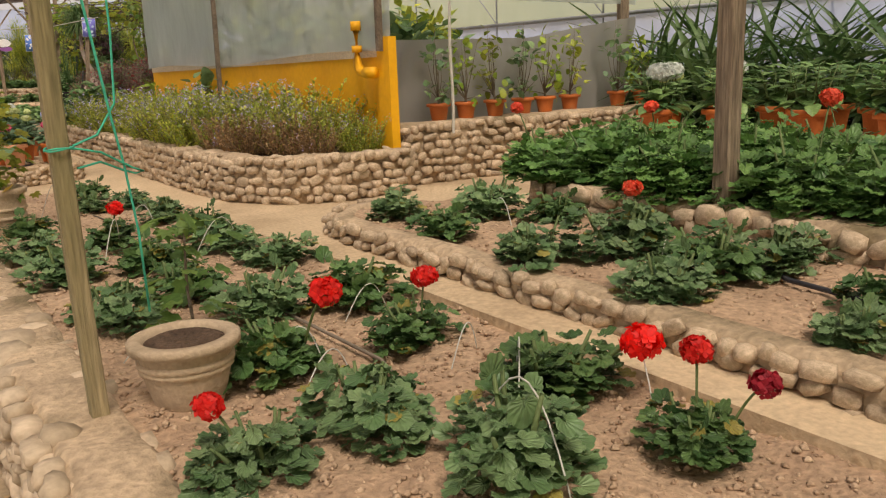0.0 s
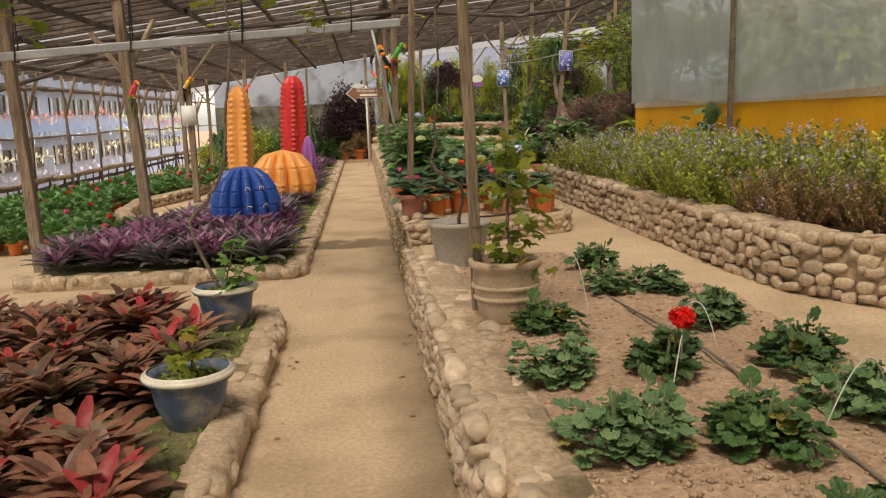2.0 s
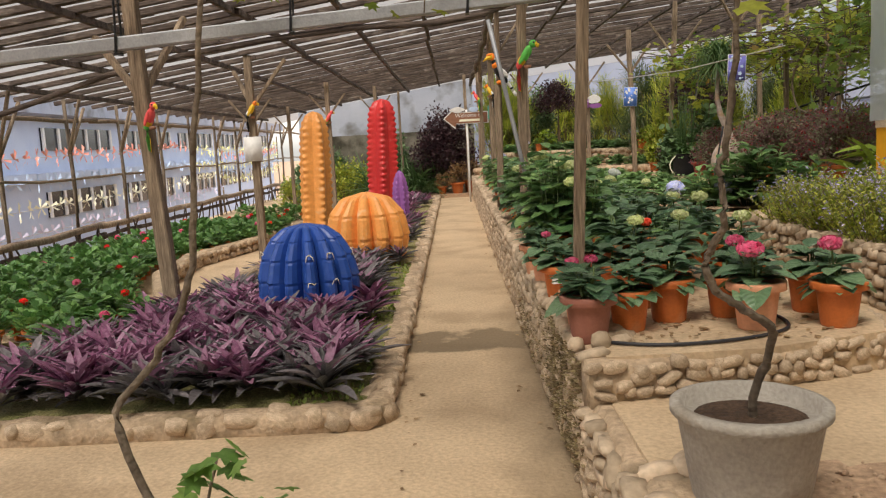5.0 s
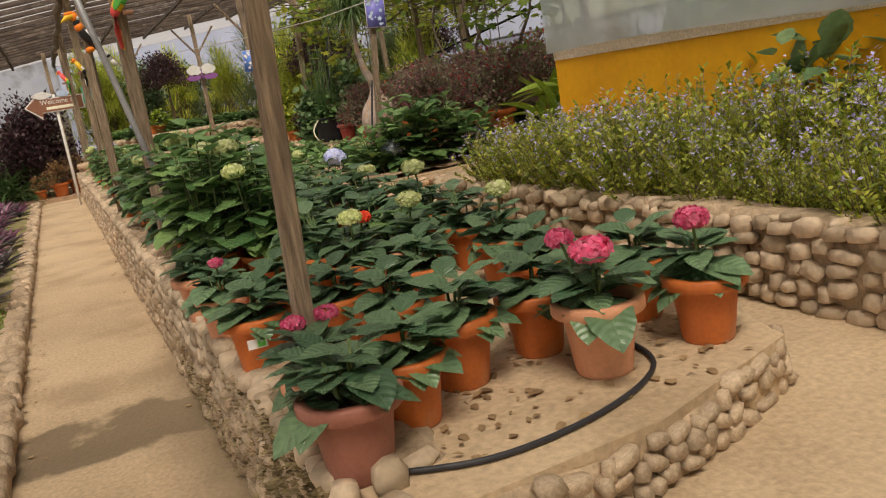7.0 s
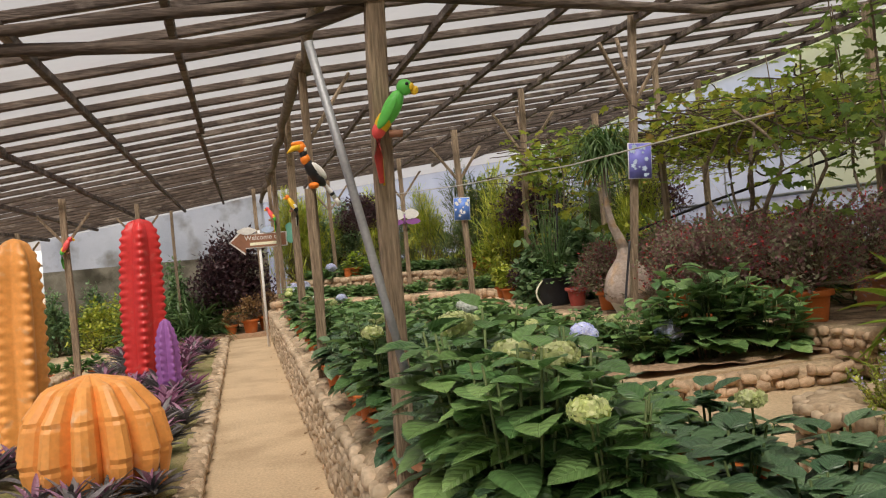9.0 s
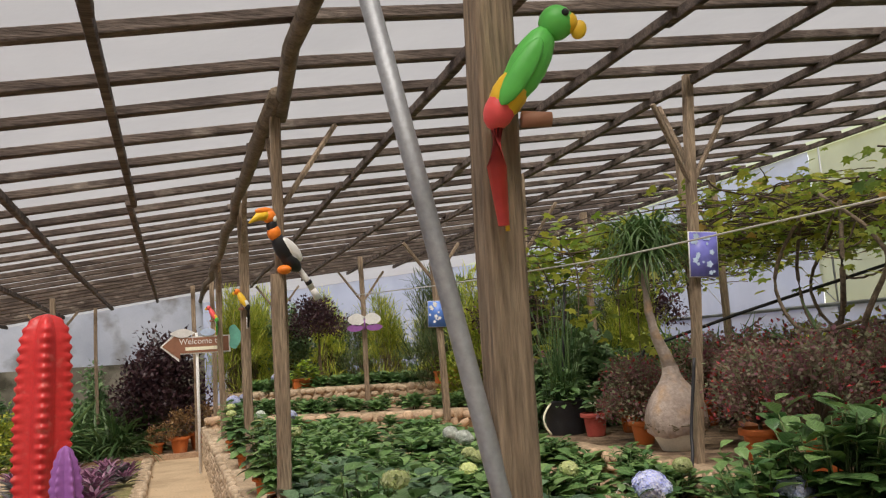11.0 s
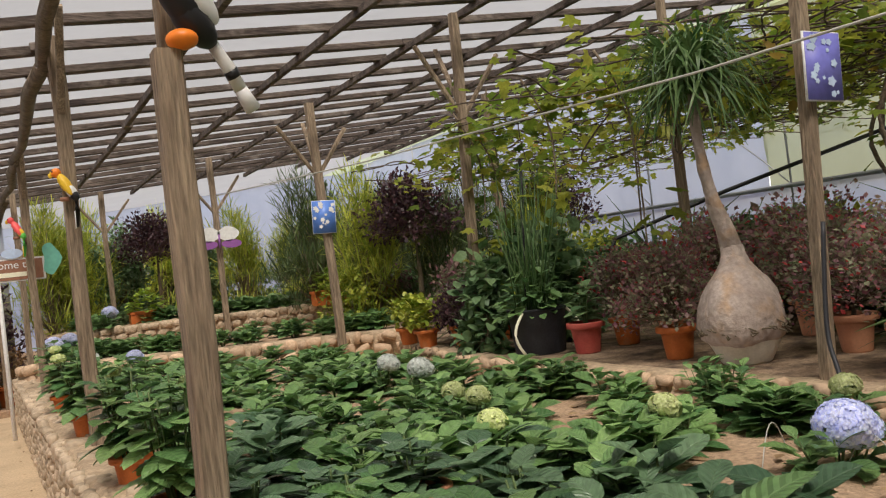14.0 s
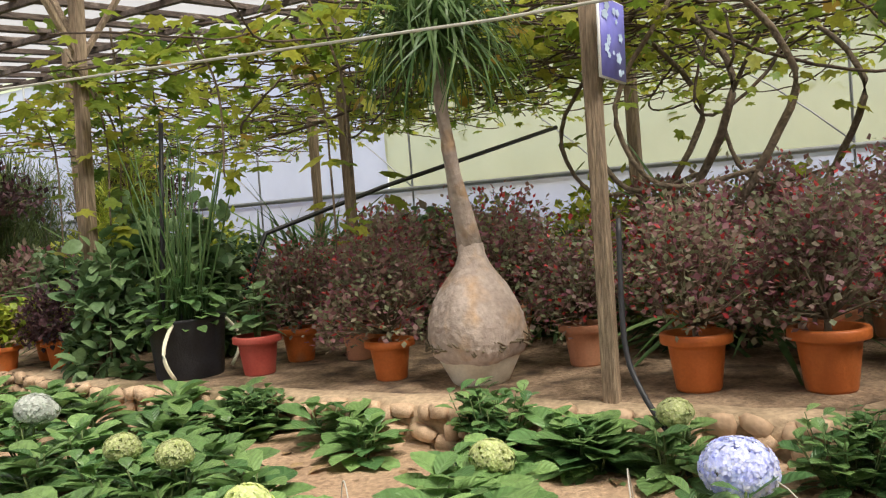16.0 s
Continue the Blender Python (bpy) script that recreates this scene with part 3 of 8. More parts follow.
    for m, me in todo:
        if count < limit and (near is None or near(m.translation)):
            ob = new("stone", me)
            ob.parent = wall
            ob.matrix_basis = m
            count += 1
        else:
            co = np.empty(len(me.vertices) * 3)
            me.vertices.foreach_get("co", co)
            mm = np.array(m)
            rest.add(co.reshape(-1, 3) @ mm[:3, :3].T + mm[:3, 3], [tuple(f.vertices) for f in me.polygons])
    if rest.n:
        tagged(part("stonework", rest, FAR_STONE if stones is STONES else FAR_PINK, wall), kind="stuff")
    return wall


FAR_STONE = mat("river_stones_joined", (0.36, 0.275, 0.185), (0.62, 0.48, 0.34), scale=5, rough=0.78, bump=0.35, fine=28, grain=0.22, vary=0, island=True)
FAR_PINK = mat("pink_stones_joined", (0.46, 0.31, 0.20), (0.66, 0.48, 0.33), scale=5, rough=0.8, bump=0.3, fine=28, grain=0.2, vary=0, island=True)

# ground and paths
def damp_path():
    """The path's concrete with a damp stain across it and dirt along its wall side."""
    m = CONCRETE.copy()
    m.name = "path_concrete"
    n, l = m.node_tree.nodes, m.node_tree.links
    p = n["Principled BSDF"]
    old = p.inputs["Base Color"].links[0].from_socket
    co = n.new("ShaderNodeTexCoord")
    sep = n.new("ShaderNodeSeparateXYZ")
    l.new(co.outputs["Object"], sep.inputs[0])
    blot = n.new("ShaderNodeTexNoise")
    blot.inputs["Scale"].default_value, blot.inputs["Detail"].default_value = 2.6, 6
    l.new(co.outputs["Object"], blot.inputs["Vector"])

    def math_(op, a, b):
        k = n.new("ShaderNodeMath")
        k.operation, k.use_clamp = op, op == "MULTIPLY"
        for i, v in enumerate((a, b)):
            if isinstance(v, (int, float)):
                k.inputs[i].default_value = v
            else:
                l.new(v, k.inputs[i])
        return k.outputs[0]
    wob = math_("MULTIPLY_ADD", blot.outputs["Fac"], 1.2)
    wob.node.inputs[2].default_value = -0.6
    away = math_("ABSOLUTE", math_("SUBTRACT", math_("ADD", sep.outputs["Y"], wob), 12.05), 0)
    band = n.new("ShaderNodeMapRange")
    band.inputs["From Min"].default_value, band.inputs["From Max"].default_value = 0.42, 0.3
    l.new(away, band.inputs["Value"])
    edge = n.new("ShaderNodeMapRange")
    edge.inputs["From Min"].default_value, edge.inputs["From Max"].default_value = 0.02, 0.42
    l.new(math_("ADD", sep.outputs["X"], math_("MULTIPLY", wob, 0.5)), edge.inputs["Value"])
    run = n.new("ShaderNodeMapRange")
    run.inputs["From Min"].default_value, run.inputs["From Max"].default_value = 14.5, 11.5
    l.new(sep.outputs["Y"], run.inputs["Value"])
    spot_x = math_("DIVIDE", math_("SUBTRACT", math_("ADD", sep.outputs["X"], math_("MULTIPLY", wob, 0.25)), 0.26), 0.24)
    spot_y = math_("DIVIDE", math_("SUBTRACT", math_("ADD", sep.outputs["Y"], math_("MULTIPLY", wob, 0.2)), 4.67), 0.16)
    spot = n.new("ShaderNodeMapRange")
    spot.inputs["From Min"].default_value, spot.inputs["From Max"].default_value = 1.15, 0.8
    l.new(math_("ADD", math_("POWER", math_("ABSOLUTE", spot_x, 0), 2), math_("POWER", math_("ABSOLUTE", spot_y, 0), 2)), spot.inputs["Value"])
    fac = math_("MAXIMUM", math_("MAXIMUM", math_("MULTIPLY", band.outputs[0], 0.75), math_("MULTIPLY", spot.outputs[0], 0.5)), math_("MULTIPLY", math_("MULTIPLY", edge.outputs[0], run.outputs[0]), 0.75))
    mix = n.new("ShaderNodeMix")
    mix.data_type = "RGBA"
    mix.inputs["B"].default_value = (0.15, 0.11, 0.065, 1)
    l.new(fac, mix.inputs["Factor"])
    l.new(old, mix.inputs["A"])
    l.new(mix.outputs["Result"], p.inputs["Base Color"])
    return m


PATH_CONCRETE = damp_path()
g = Shape()
g.add([(-400, -400, -3.0), (400, -400, -3.0), (400, 400, -3.0), (-400, 400, -3.0)], [(0, 1, 2, 3)])
structure("ground", g, SOIL, "sandy ground reaching out around the nursery")
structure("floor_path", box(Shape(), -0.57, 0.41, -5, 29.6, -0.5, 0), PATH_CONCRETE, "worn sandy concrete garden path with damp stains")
structure("floor_yard", box(Shape(), -6.6, -0.57, -5, 33.6, -3.05, -0.006), CONCRETE, "sandy concrete yard between the left beds")
structure("floor_step", box(Shape(), -3.0, 0.6, 29.6, 33.2, -0.003, 0.1), SOIL, "earth bank at the end of the path")
structure("floor_terrace", prism(Shape(), [(0.5, -5), (9.6, -5), (9.6, 37), (0.5, 37)], -3.05, 0.42), CONCRETE, "raised sandy concrete terrace beside the path")


def wall_top(x, y):
    return 0.47 if y < 8.3 else 0.405 if y < 9.3 else 0.64


BED1 = [(0.62, -4), (2.08, -4), (2.1, 5.3), (2.04, 6.9), (1.7, 7.6), (1.5, 8.2), (0.62, 8.4)]
structure("soil_bed_1", soil_bed(Shape(), BED1, 0.45, 0.07), SOIL, "dry cloddy soil bed planted with geraniums", True)
BED2 = [(2.42, -4), (3.6, -4), (3.6, 4.7), (2.75, 4.8), (2.45, 4.55)]
structure("soil_bed_2", soil_bed(Shape(), BED2, 0.58, 0.08), SOIL, "dry soil bed behind a low stone edging", True)
BED3 = [(3.5, -4), (7.5, -4), (7.5, 4.6), (5, 4.6), (3.5, 4.0)]
structure("soil_bed_3", soil_bed(Shape(), BED3, 0.73, 0.12), SOIL, "raised soil bed under dense geraniums", True)
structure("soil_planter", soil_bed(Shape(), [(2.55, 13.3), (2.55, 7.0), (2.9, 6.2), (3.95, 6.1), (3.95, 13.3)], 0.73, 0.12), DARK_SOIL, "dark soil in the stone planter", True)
structure("floor_pot_bed", prism(Shape(), [(0.5, 9.2), (1.2, 9.22), (1.85, 9.42), (1.97, 9.8), (1.95, 15.2), (4.3, 15.15), (4.1, 15.95), (3.45, 16.3), (3.45, 24), (0.5, 28.3)], 0.42, 0.6), CONCRETE, "sandy raised bed where the flower pots stand")
structure("soil_hydrangea_bed", soil_bed(Shape(), [(1.7, 15.35), (4.2, 15.25), (4.1, 15.9), (3.4, 16.2), (3.5, 24.5), (2.4, 26), (0.62, 28), (0.62, 19), (1.5, 17)], 0.645, 0.12), SOIL, "soil bed of young hydrangeas", True)
SHELF_EARTH = mat("twiggy_earth", (0.16, 0.105, 0.065), (0.42, 0.30, 0.20), scale=6, rough=0.95, bump=1.0, fine=40, grain=0.45, vary=0, dirt=(0.09, 0.06, 0.04), dirt_at=0.56, dirt_scale=5)
structure("floor_shelf", prism(Shape(), [(3.5, 16.2), (4.2, 16.0), (4.4, 14.6), (9, 14.6), (9, 23.6), (4.7, 23.9), (3.9, 22.4), (3.5, 20.6)], 0.42, 0.8), SHELF_EARTH, "low earth shelf carrying potted shrubs")
structure("soil_far_bed", prism(Shape(), [(0.6, 28.4), (2.5, 26.1), (4.8, 24.2), (9, 24.2), (9, 34), (0.6, 34)], 0.42, 0.8), SOIL, "far planting bed")
structure("soil_far_bed_upper", prism(Shape(), [(1.2, 30.0), (3.4, 29.2), (5.4, 27.0), (9, 27), (9, 36), (1.2, 36)], 0.8, 1.17), SOIL, "upper far planting bed")

stone_wall("wall_path", "rough river-stone retaining wall beside the path", [(0.41, 29.0), (0.41, -4.0)], 0.0, wall_top, 0.26, 0.125, 1, cap=True, big=1.5, near=lambda p: 4.0 < p.y < 14.2)
stone_wall("wall_bed_edge", "low stone edging with rounded stones", [(2.9, 4.95), (2.6, 4.85), (2.36, 4.6), (2.3, 4.2), (2.3, -3.5)], 0.42, 0.6, 0.15, 0.09, 2, near=lambda p: p.y > 0)
stone_wall("wall_bed_back", "low stone wall below the dense geraniums", [(3.9, 4.4), (3.55, 4.0), (3.45, 3.5), (3.45, -3.5)], 0.55, 0.75, 0.18, 0.14, 3, near=lambda p: p.y > 0)
stone_wall("wall_planter", "pale river-stone planter wall with rounded corner", [(3.96, 13.5), (2.6, 13.4), (2.47, 13.2), (2.47, 7.3), (2.53, 6.65), (2.78, 6.2), (3.2, 5.98), (3.92, 6.05)], 0.42, 0.79, 0.2, 0.105, 4, cap=True, near=lambda p: p.y < 9.2)
stone_wall("wall_pot_row", "stone wall carrying a row of pots", [(3.98, 6.3), (7.5, 6.15)], 0.42, 0.96, 0.3, 0.11, 5)
stone_wall("wall_pot_bed", "low river-stone front of the pot bed", [(0.41, 9.12), (1.3, 9.24), (1.86, 9.45), (1.97, 9.8), (1.97, 15.1)], 0.42, 0.59, 0.14, 0.08, 6)
stone_wall("wall_kerb", "low stone kerb of the hydrangea bed", [(1.97, 15.25), (4.2, 15.02)], 0.42, 0.58, 0.16, 0.12, 7, stones=PINK_STONES)
stone_wall("wall_shelf", "pinkish stone wall below the potted shrubs", [(4.1, 23.0), (3.52, 20.7), (3.45, 19.5), (3.47, 16.2), (4.15, 15.95), (4.38, 14.6)], 0.5, 0.81, 0.2, 0.11, 8, stones=PINK_STONES)
stone_wall("wall_far", "long low wall of pinkish rounded stones", [(0.42, 28.3), (2.4, 26.0), (4.75, 24.1)], 0.55, 0.84, 0.25, 0.19, 9, stones=PINK_STONES)
stone_wall("wall_far_upper", "upper low wall of pale stones", [(1.0, 29.9), (3.3, 29.1), (5.4, 26.9)], 0.82, 1.2, 0.25, 0.17, 10)
# kerbs of the beds on the other side of the path
stone_wall("kerb_red_bed", "rough stone kerb plastered with sandy mortar", [(-0.57, -4), (-0.57, 8.1), (-0.72, 8.5), (-3.2, 8.55)], 0.0, 0.13, 0.2, 0.17, 11, cap=True, proud=-0.042, limit=150, near=lambda p: p.y > 3)
stone_wall("kerb_purple_bed", "kerb of large rounded stones in mortar", [(-3.3, 10.12), (-0.72, 10.1), (-0.57, 10.25), (-0.57, 29.2)], 0.0, 0.12, 0.17, 0.15, 12, cap=True, proud=-0.032, near=lambda p: p.y < 17)
stone_wall("wall_plaza", "low stone wall round the purple bed", [(-2.3, 17.0), (-2.15, 15.6), (-2.15, 14.8), (-2.35, 14.0)][::-1], 0.0, 0.36, 0.16, 0.1, 13)
stone_wall("kerb_pots", "curved low stone kerb beside potted plants", [(-3.1, 25), (-3.45, 19.2), (-3.9, 17.3), (-3.75, 15.6), (-3.0, 13.6), (-2.9, 12.9)][::-1], 0.0, 0.2, 0.16, 0.12, 14)
PURPLE_BED = [(-3.2, 10.25), (-0.7, 10.2), (-0.7, 29), (-2.6, 29), (-2.5, 20), (-2.4, 17), (-2.3, 14.2), (-2.75, 12.6), (-3.2, 11.4)]
structure("soil_purple_bed", soil_bed(Shape(), PURPLE_BED, 0.10, 0.15, 0.04),
          mat("mossy_soil", (0.16, 0.17, 0.05), (0.32, 0.26, 0.13), scale=3, rough=0.95, bump=0.9, fine=60, grain=0.5, vary=0), "mossy soil of the purple bed", True)
structure("soil_red_bed", soil_bed(Shape(), [(-3.4, -4), (-0.72, -4), (-0.72, 8.4), (-3.4, 8.4)], 0.10, 0.15, 0.04),
          mat("grassy_soil", (0.08, 0.11, 0.03), (0.22, 0.18, 0.09), scale=3, rough=0.95, bump=0.9, fine=60, grain=0.5, vary=0), "grassy soil of the red-leaved bed", True)


structure("kerb_bed_ledge", box(Shape(), 2.07, 2.34, -4, 4.6, 0.4, 0.49), CONCRETE, "sandy concrete ledge beside the geranium bed")


# roof: film over laths and rafters
def roof_z(x):
    return 3.5 + (0.14 if x < 0.55 else 0.1) * (x - 0.55)


RR = random.Random(11)
film = Shape()
for a, b in zip((-6.6, 0.55), (0.55, 8.8)):
    film.add([(a, -5, roof_z(a) + 0.13), (b, -5, roof_z(b) + 0.13), (b, 36.6, roof_z(b) + 0.13), (a, 36.6, roof_z(a) + 0.13)], [(0, 1, 2, 3)])
gh = Shape().add([(8.8, -5, roof_z(8.8) + 0.13), (9.6, -5, 4.5), (9.6, 36.5, 4.5), (8.8, 36.5, roof_z(8.8) + 0.13)], [(0, 1, 2, 3)])
structure("roof_greenhouse_film", gh, SIDE_FILM, "yellowish greenhouse film sloping above the pergola").visible_shadow = False
structure("roof_film", film, ROOF_FILM, "milky translucent plastic roof film").visible_shadow = False
laths = Shape()
y = -4.8
while y < 32:
    for a, b in ((-6.6, -3.1), (-3.2, 0.6), (0.5, 4.1)) + ((4.0, 8.7),):
        e = RR.uniform(-0.03, 0.03)
        beam(laths, (a, y + e, roof_z(a) + 0.07), (b, y + e + RR.uniform(-0.04, 0.04), roof_z(b) + 0.07), 0.085 * RR.uniform(0.8, 1.25), 0.065, RR, RR.uniform(-0.012, 0.012))
    y += 0.64 * RR.uniform(0.9, 1.1) if y > 15 else 0.40 * RR.uniform(0.7, 1.2)
for x in (-5.9, -4.7, -3.55, -2.4, -1.4, -0.44, 1.67, 2.89, 4.02, 5.2, 6.4, 7.6, 8.6):
    yy = -4.8
    while yy < 31.5:
        ye = min(31.8, yy + RR.uniform(3.6, 4.6))
        j = RR.uniform(-0.05, 0.05)
        beam(laths, (x + j, yy - 0.15, roof_z(x) + 0.01), (x + j * 0.3, ye, roof_z(x) + 0.01), 0.055, 0.07, RR, RR.uniform(-0.012, 0.012))
        yy = ye
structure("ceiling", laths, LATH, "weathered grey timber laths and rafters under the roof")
ridge = Shape()
yy = -4.0
while yy < 30:
    k = [(0.55 + RR.uniform(-0.05, 0.05), yy - 0.2 + i * 1.15, roof_z(0.55) - 0.06 + RR.uniform(-0.05, 0.03)) for i in range(5)]
    tube(ridge, k, [0.055, 0.062, 0.055, 0.05, 0.045], 8, 0.15, RR)
    yy += 4.2
structure("ceiling_beam", ridge, BRANCH, "crooked dark branch beam carrying the roof", True)
cross = Shape()
tube(cross, [(-5.2, 13.46, 1.85), (-4.03, 13.40, 2.163), (-3.32, 13.40, 2.376), (-2.59, 13.40, 2.518), (-1.78, 13.40, 2.616), (-0.99, 13.40, 2.68), (-0.24, 13.40, 2.678), (0.2, 13.40, 2.732), (0.5, 13.42, 2.84), (0.8, 13.44, 2.96)], [0.03, 0.026, 0.028, 0.026, 0.026, 0.028, 0.03, 0.034, 0.03, 0.02], 8, 0.2, RR)
tube(cross, [(-4.6, 13.36, 2.5), (-2.6, 13.36, 2.64), (-0.99, 13.36, 2.748), (-0.235, 13.36, 2.812), (0.61, 13.36, 2.868), (1.46, 13.37, 2.821), (2.25, 13.38, 2.776), (2.95, 13.38, 2.86), (3.5, 13.38, 3.06)], [0.024, 0.024, 0.025, 0.027, 0.028, 0.026, 0.025, 0.024, 0.02], 8, 0.2, RR)
structure("ceiling_cross_pole", cross, LATH, "crooked dark pole running across under the roof", True)
steel = Shape()
for a, b in ((-6.5, -3.3), (-3.3, 0.5)):
    beam(steel, (a, 10.9, 2.435 + 0.058 * a), (b, 10.9, 2.435 + 0.058 * b), 0.075, 0.085)
structure("ceiling_purlin", steel, STEEL, "pale galvanised steel purlin below the laths")
clamp = Shape()
for x in (-5.6, -4.4, -3.32, -2.2, -1.1, 0.0):
    z = 2.435 + 0.058 * x
    for q in (-0.045, 0.045):
        tube(clamp, [(x, 10.9 + q, z - 0.06), (x + 0.01, 10.9 + q, z + 0.10), (x + 0.02, 10.9, roof_z(x) + 0.02)], 0.008, 6)
    box(clamp, x - 0.012, x + 0.012, 10.85, 10.95, z - 0.066, z - 0.056)
structure("ceiling_clamps", clamp, P_BLACK, "dark wire hangers holding the steel purlin")

# yellow building with film above its wall
yw = Shape()
yw.add([(3.93, 6.32, 0.42), (3.93, 13.65, 0.42), (3.93, 13.65, 1.5), (3.93, 6.32, 1.56), (3.97, 6.34, 0.42), (4.03, 13.65, 0.42), (4.03, 13.65, 1.5), (3.97, 6.34, 1.56)],
       [(0, 3, 2, 1), (4, 5, 6, 7), (0, 4, 7, 3), (1, 2, 6, 5), (3, 7, 6, 2)])
box(yw, 3.87, 3.95, 6.3, 6.5, 0.42, 1.72)
structure("wall_yellow", yw, YELLOW, "low wall painted strong yellow")
structure("wall_yellow_cap", Shape().add([(3.92, 6.5, 1.555), (3.92, 13.65, 1.5), (3.92, 13.65, 1.58), (3.92, 6.5, 1.64), (3.99, 6.5, 1.555), (4.08, 13.65, 1.5), (4.08, 13.65, 1.58), (3.99, 6.5, 1.64)],
          [(0, 3, 2, 1), (4, 5, 6, 7), (0, 4, 7, 3), (1, 2, 6, 5), (3, 7, 6, 2)]), CREAM, "bare cream render strip above the yellow paint")


def film_wall(name, a, b, z0, z1, material, label, seed, wave=0.03, k=40, rows=12):
    rng = random.Random(seed)
    a, b = np.array(a, float), np.array(b, float)
    d = (b - a) / np.linalg.norm(b - a)
    q = np.array((d[1], -d[0]))
    pts = []
    for j in range(rows + 1):
        for i in range(k + 1):
            f = i / k
            p = a + (b - a) * f
            zz = z0(f) if callable(z0) else z0
            zt = z1(f) if callable(z1) else z1
            z = zz + (zt - zz) * j / rows
            p = p + q * wave * (noise.noise((f * 14, z * 1.3, seed)) + 0.5 * noise.noise((f * 40, z * 3, seed)))
            pts.append((p[0], p[1], z))
    f = [(j * (k + 1) + i, j * (k + 1) + i + 1, (j + 1) * (k + 1) + i + 1, (j + 1) * (k + 1) + i) for j in range(rows) for i in range(k)]
    return structure(name, Shape().add(pts, f), material, label, True)


film_wall("wall_film", (3.89, 6.3), (3.89, 13.7), lambda f: 1.6 - 0.05 * f + 0.03 * math.sin(f * 9), 3.75, FILM, "hazy grey plastic film hung above the yellow wall", 1)
film_wall("wall_film_end", (3.9, 6.3), (7.6, 6.95), 2.05, 3.8, FILM, "hazy grey plastic film at the end of the building", 2)
film_wall("wall_sheeting", (4.0, 6.75), (7.3, 6.75), 0.9, lambda f: 1.7 + 0.45 * max(0, f - 0.55), CLOTH, "sagging grey ground-cloth sheeting hung behind pots", 3, 0.14)
# greenhouse film on the far side, behind and at the ends
film_wall("wall_greenhouse_far", (9.4, 36.5), (9.4, 22.0), 2.0, 4.6, BLUE_FILM, "bluish plastic film on the far greenhouse side", 8, 0.1, 40)
film_wall("wall_greenhouse", (9.4, 22.0), (9.4, -5), 2.0, 4.6, SIDE_FILM, "yellowish translucent greenhouse film", 4, 0.12, 80)
film_wall("wall_greenhouse_low", (9.3, 36), (9.3, -5), 0.3, 2.05, BLUE_FILM, "bluish white plastic film along the foot of the greenhouse", 5, 0.1, 80)
film_wall("wall_end_film", (0.2, 36.5), (9.5, 36.5), 0.5, 4.6, BLUE_FILM, "bluish plastic film closing the far end", 6, 0.1)
film_wall("wall_back_film", (-6.6, -5), (9.5, -5), 0, 4.6, SIDE_FILM, "plastic film closing the near end", 7, 0.1)
structure("wall_end", box(Shape(), -5.2, 0.6, 33.2, 33.5, -0.1, 2.0), mat("mossy_old_wall", (0.09, 0.08, 0.06), (0.22, 0.2, 0.16), scale=1.5, rough=0.9, bump=0.4, vary=0, grain=0.3, dirt=(0.05, 0.045, 0.03), dirt_at=0.55, dirt_scale=1.6), "dark mossy wall at the far end")
structure("wall_end_upper", box(Shape(), -5.2, 0.6, 33.24, 33.46, 2.0, 3.7), WHITE_WALL, "mouldy whitewashed upper wall at the far end")

# clods and gravel on the dry beds, dead moss on the wall
clods, RC = Shape(), random.Random(91)
OCT = (np.array([(1, 0, 0), (-1, 0, 0), (0, 1, 0), (0, -1, 0), (0, 0, 1), (0, 0, -1)], float), [(0, 2, 4), (2, 1, 4), (1, 3, 4), (3, 0, 4), (2, 0, 5), (1, 2, 5), (3, 1, 5), (0, 3, 5)])
for poly, z, n in ((BED1, 0.45, 16000), (BED2, 0.58, 6000)):
    k = 0
    while k < n:
        x, y = RC.uniform(0.6, 3.6), RC.uniform(-0.5, 8.4) if k % 2 else RC.uniform(0.8, 4.5)
        k += 1
        if inside(x, y, poly):
            lump = 0.05
            h = noise.noise((x * 1.3, y * 1.3, 0)) * lump * 0.7 + noise.noise((x * 6, y * 6, 3)) * lump * 0.45 + noise.noise((x * 16, y * 16, 7)) * lump * 0.3
            r = RC.choice((0.004, 0.006, 0.008, 0.013))
            clods.add(OCT[0] * np.array((r * RC.uniform(0.7, 1.4), r * RC.uniform(0.7, 1.4), r * 0.8)) + np.array((x, y, z + h + r * 0.2)), OCT[1])
solo("soil_clods", clods, mat("soil_clod", (0.34, 0.22, 0.14), (0.56, 0.40, 0.27), rough=0.95, bump=0.5, island=True, vary=0), "crumbly clods and gravel on the dry beds", "gravel", "stuff")


# ---- plants ----
MADE = {}


def place(fn, key, at, rz=0.0, s=1.0):
    """Builds the thing once for its key, and after that copies it."""
    if key not in MADE:
        ob = fn()
        MADE[key] = (ob, s)
        ob.matrix_basis = Matrix.LocRotScale(Vector(at), Euler((0, 0, rz)), Vector((s,) * 3))
        return ob
    ob, s0 = MADE[key]
    return copy_thing(ob, Matrix.LocRotScale(Vector(at), Euler((0, 0, rz)), Vector((s / s0,) * 3)))


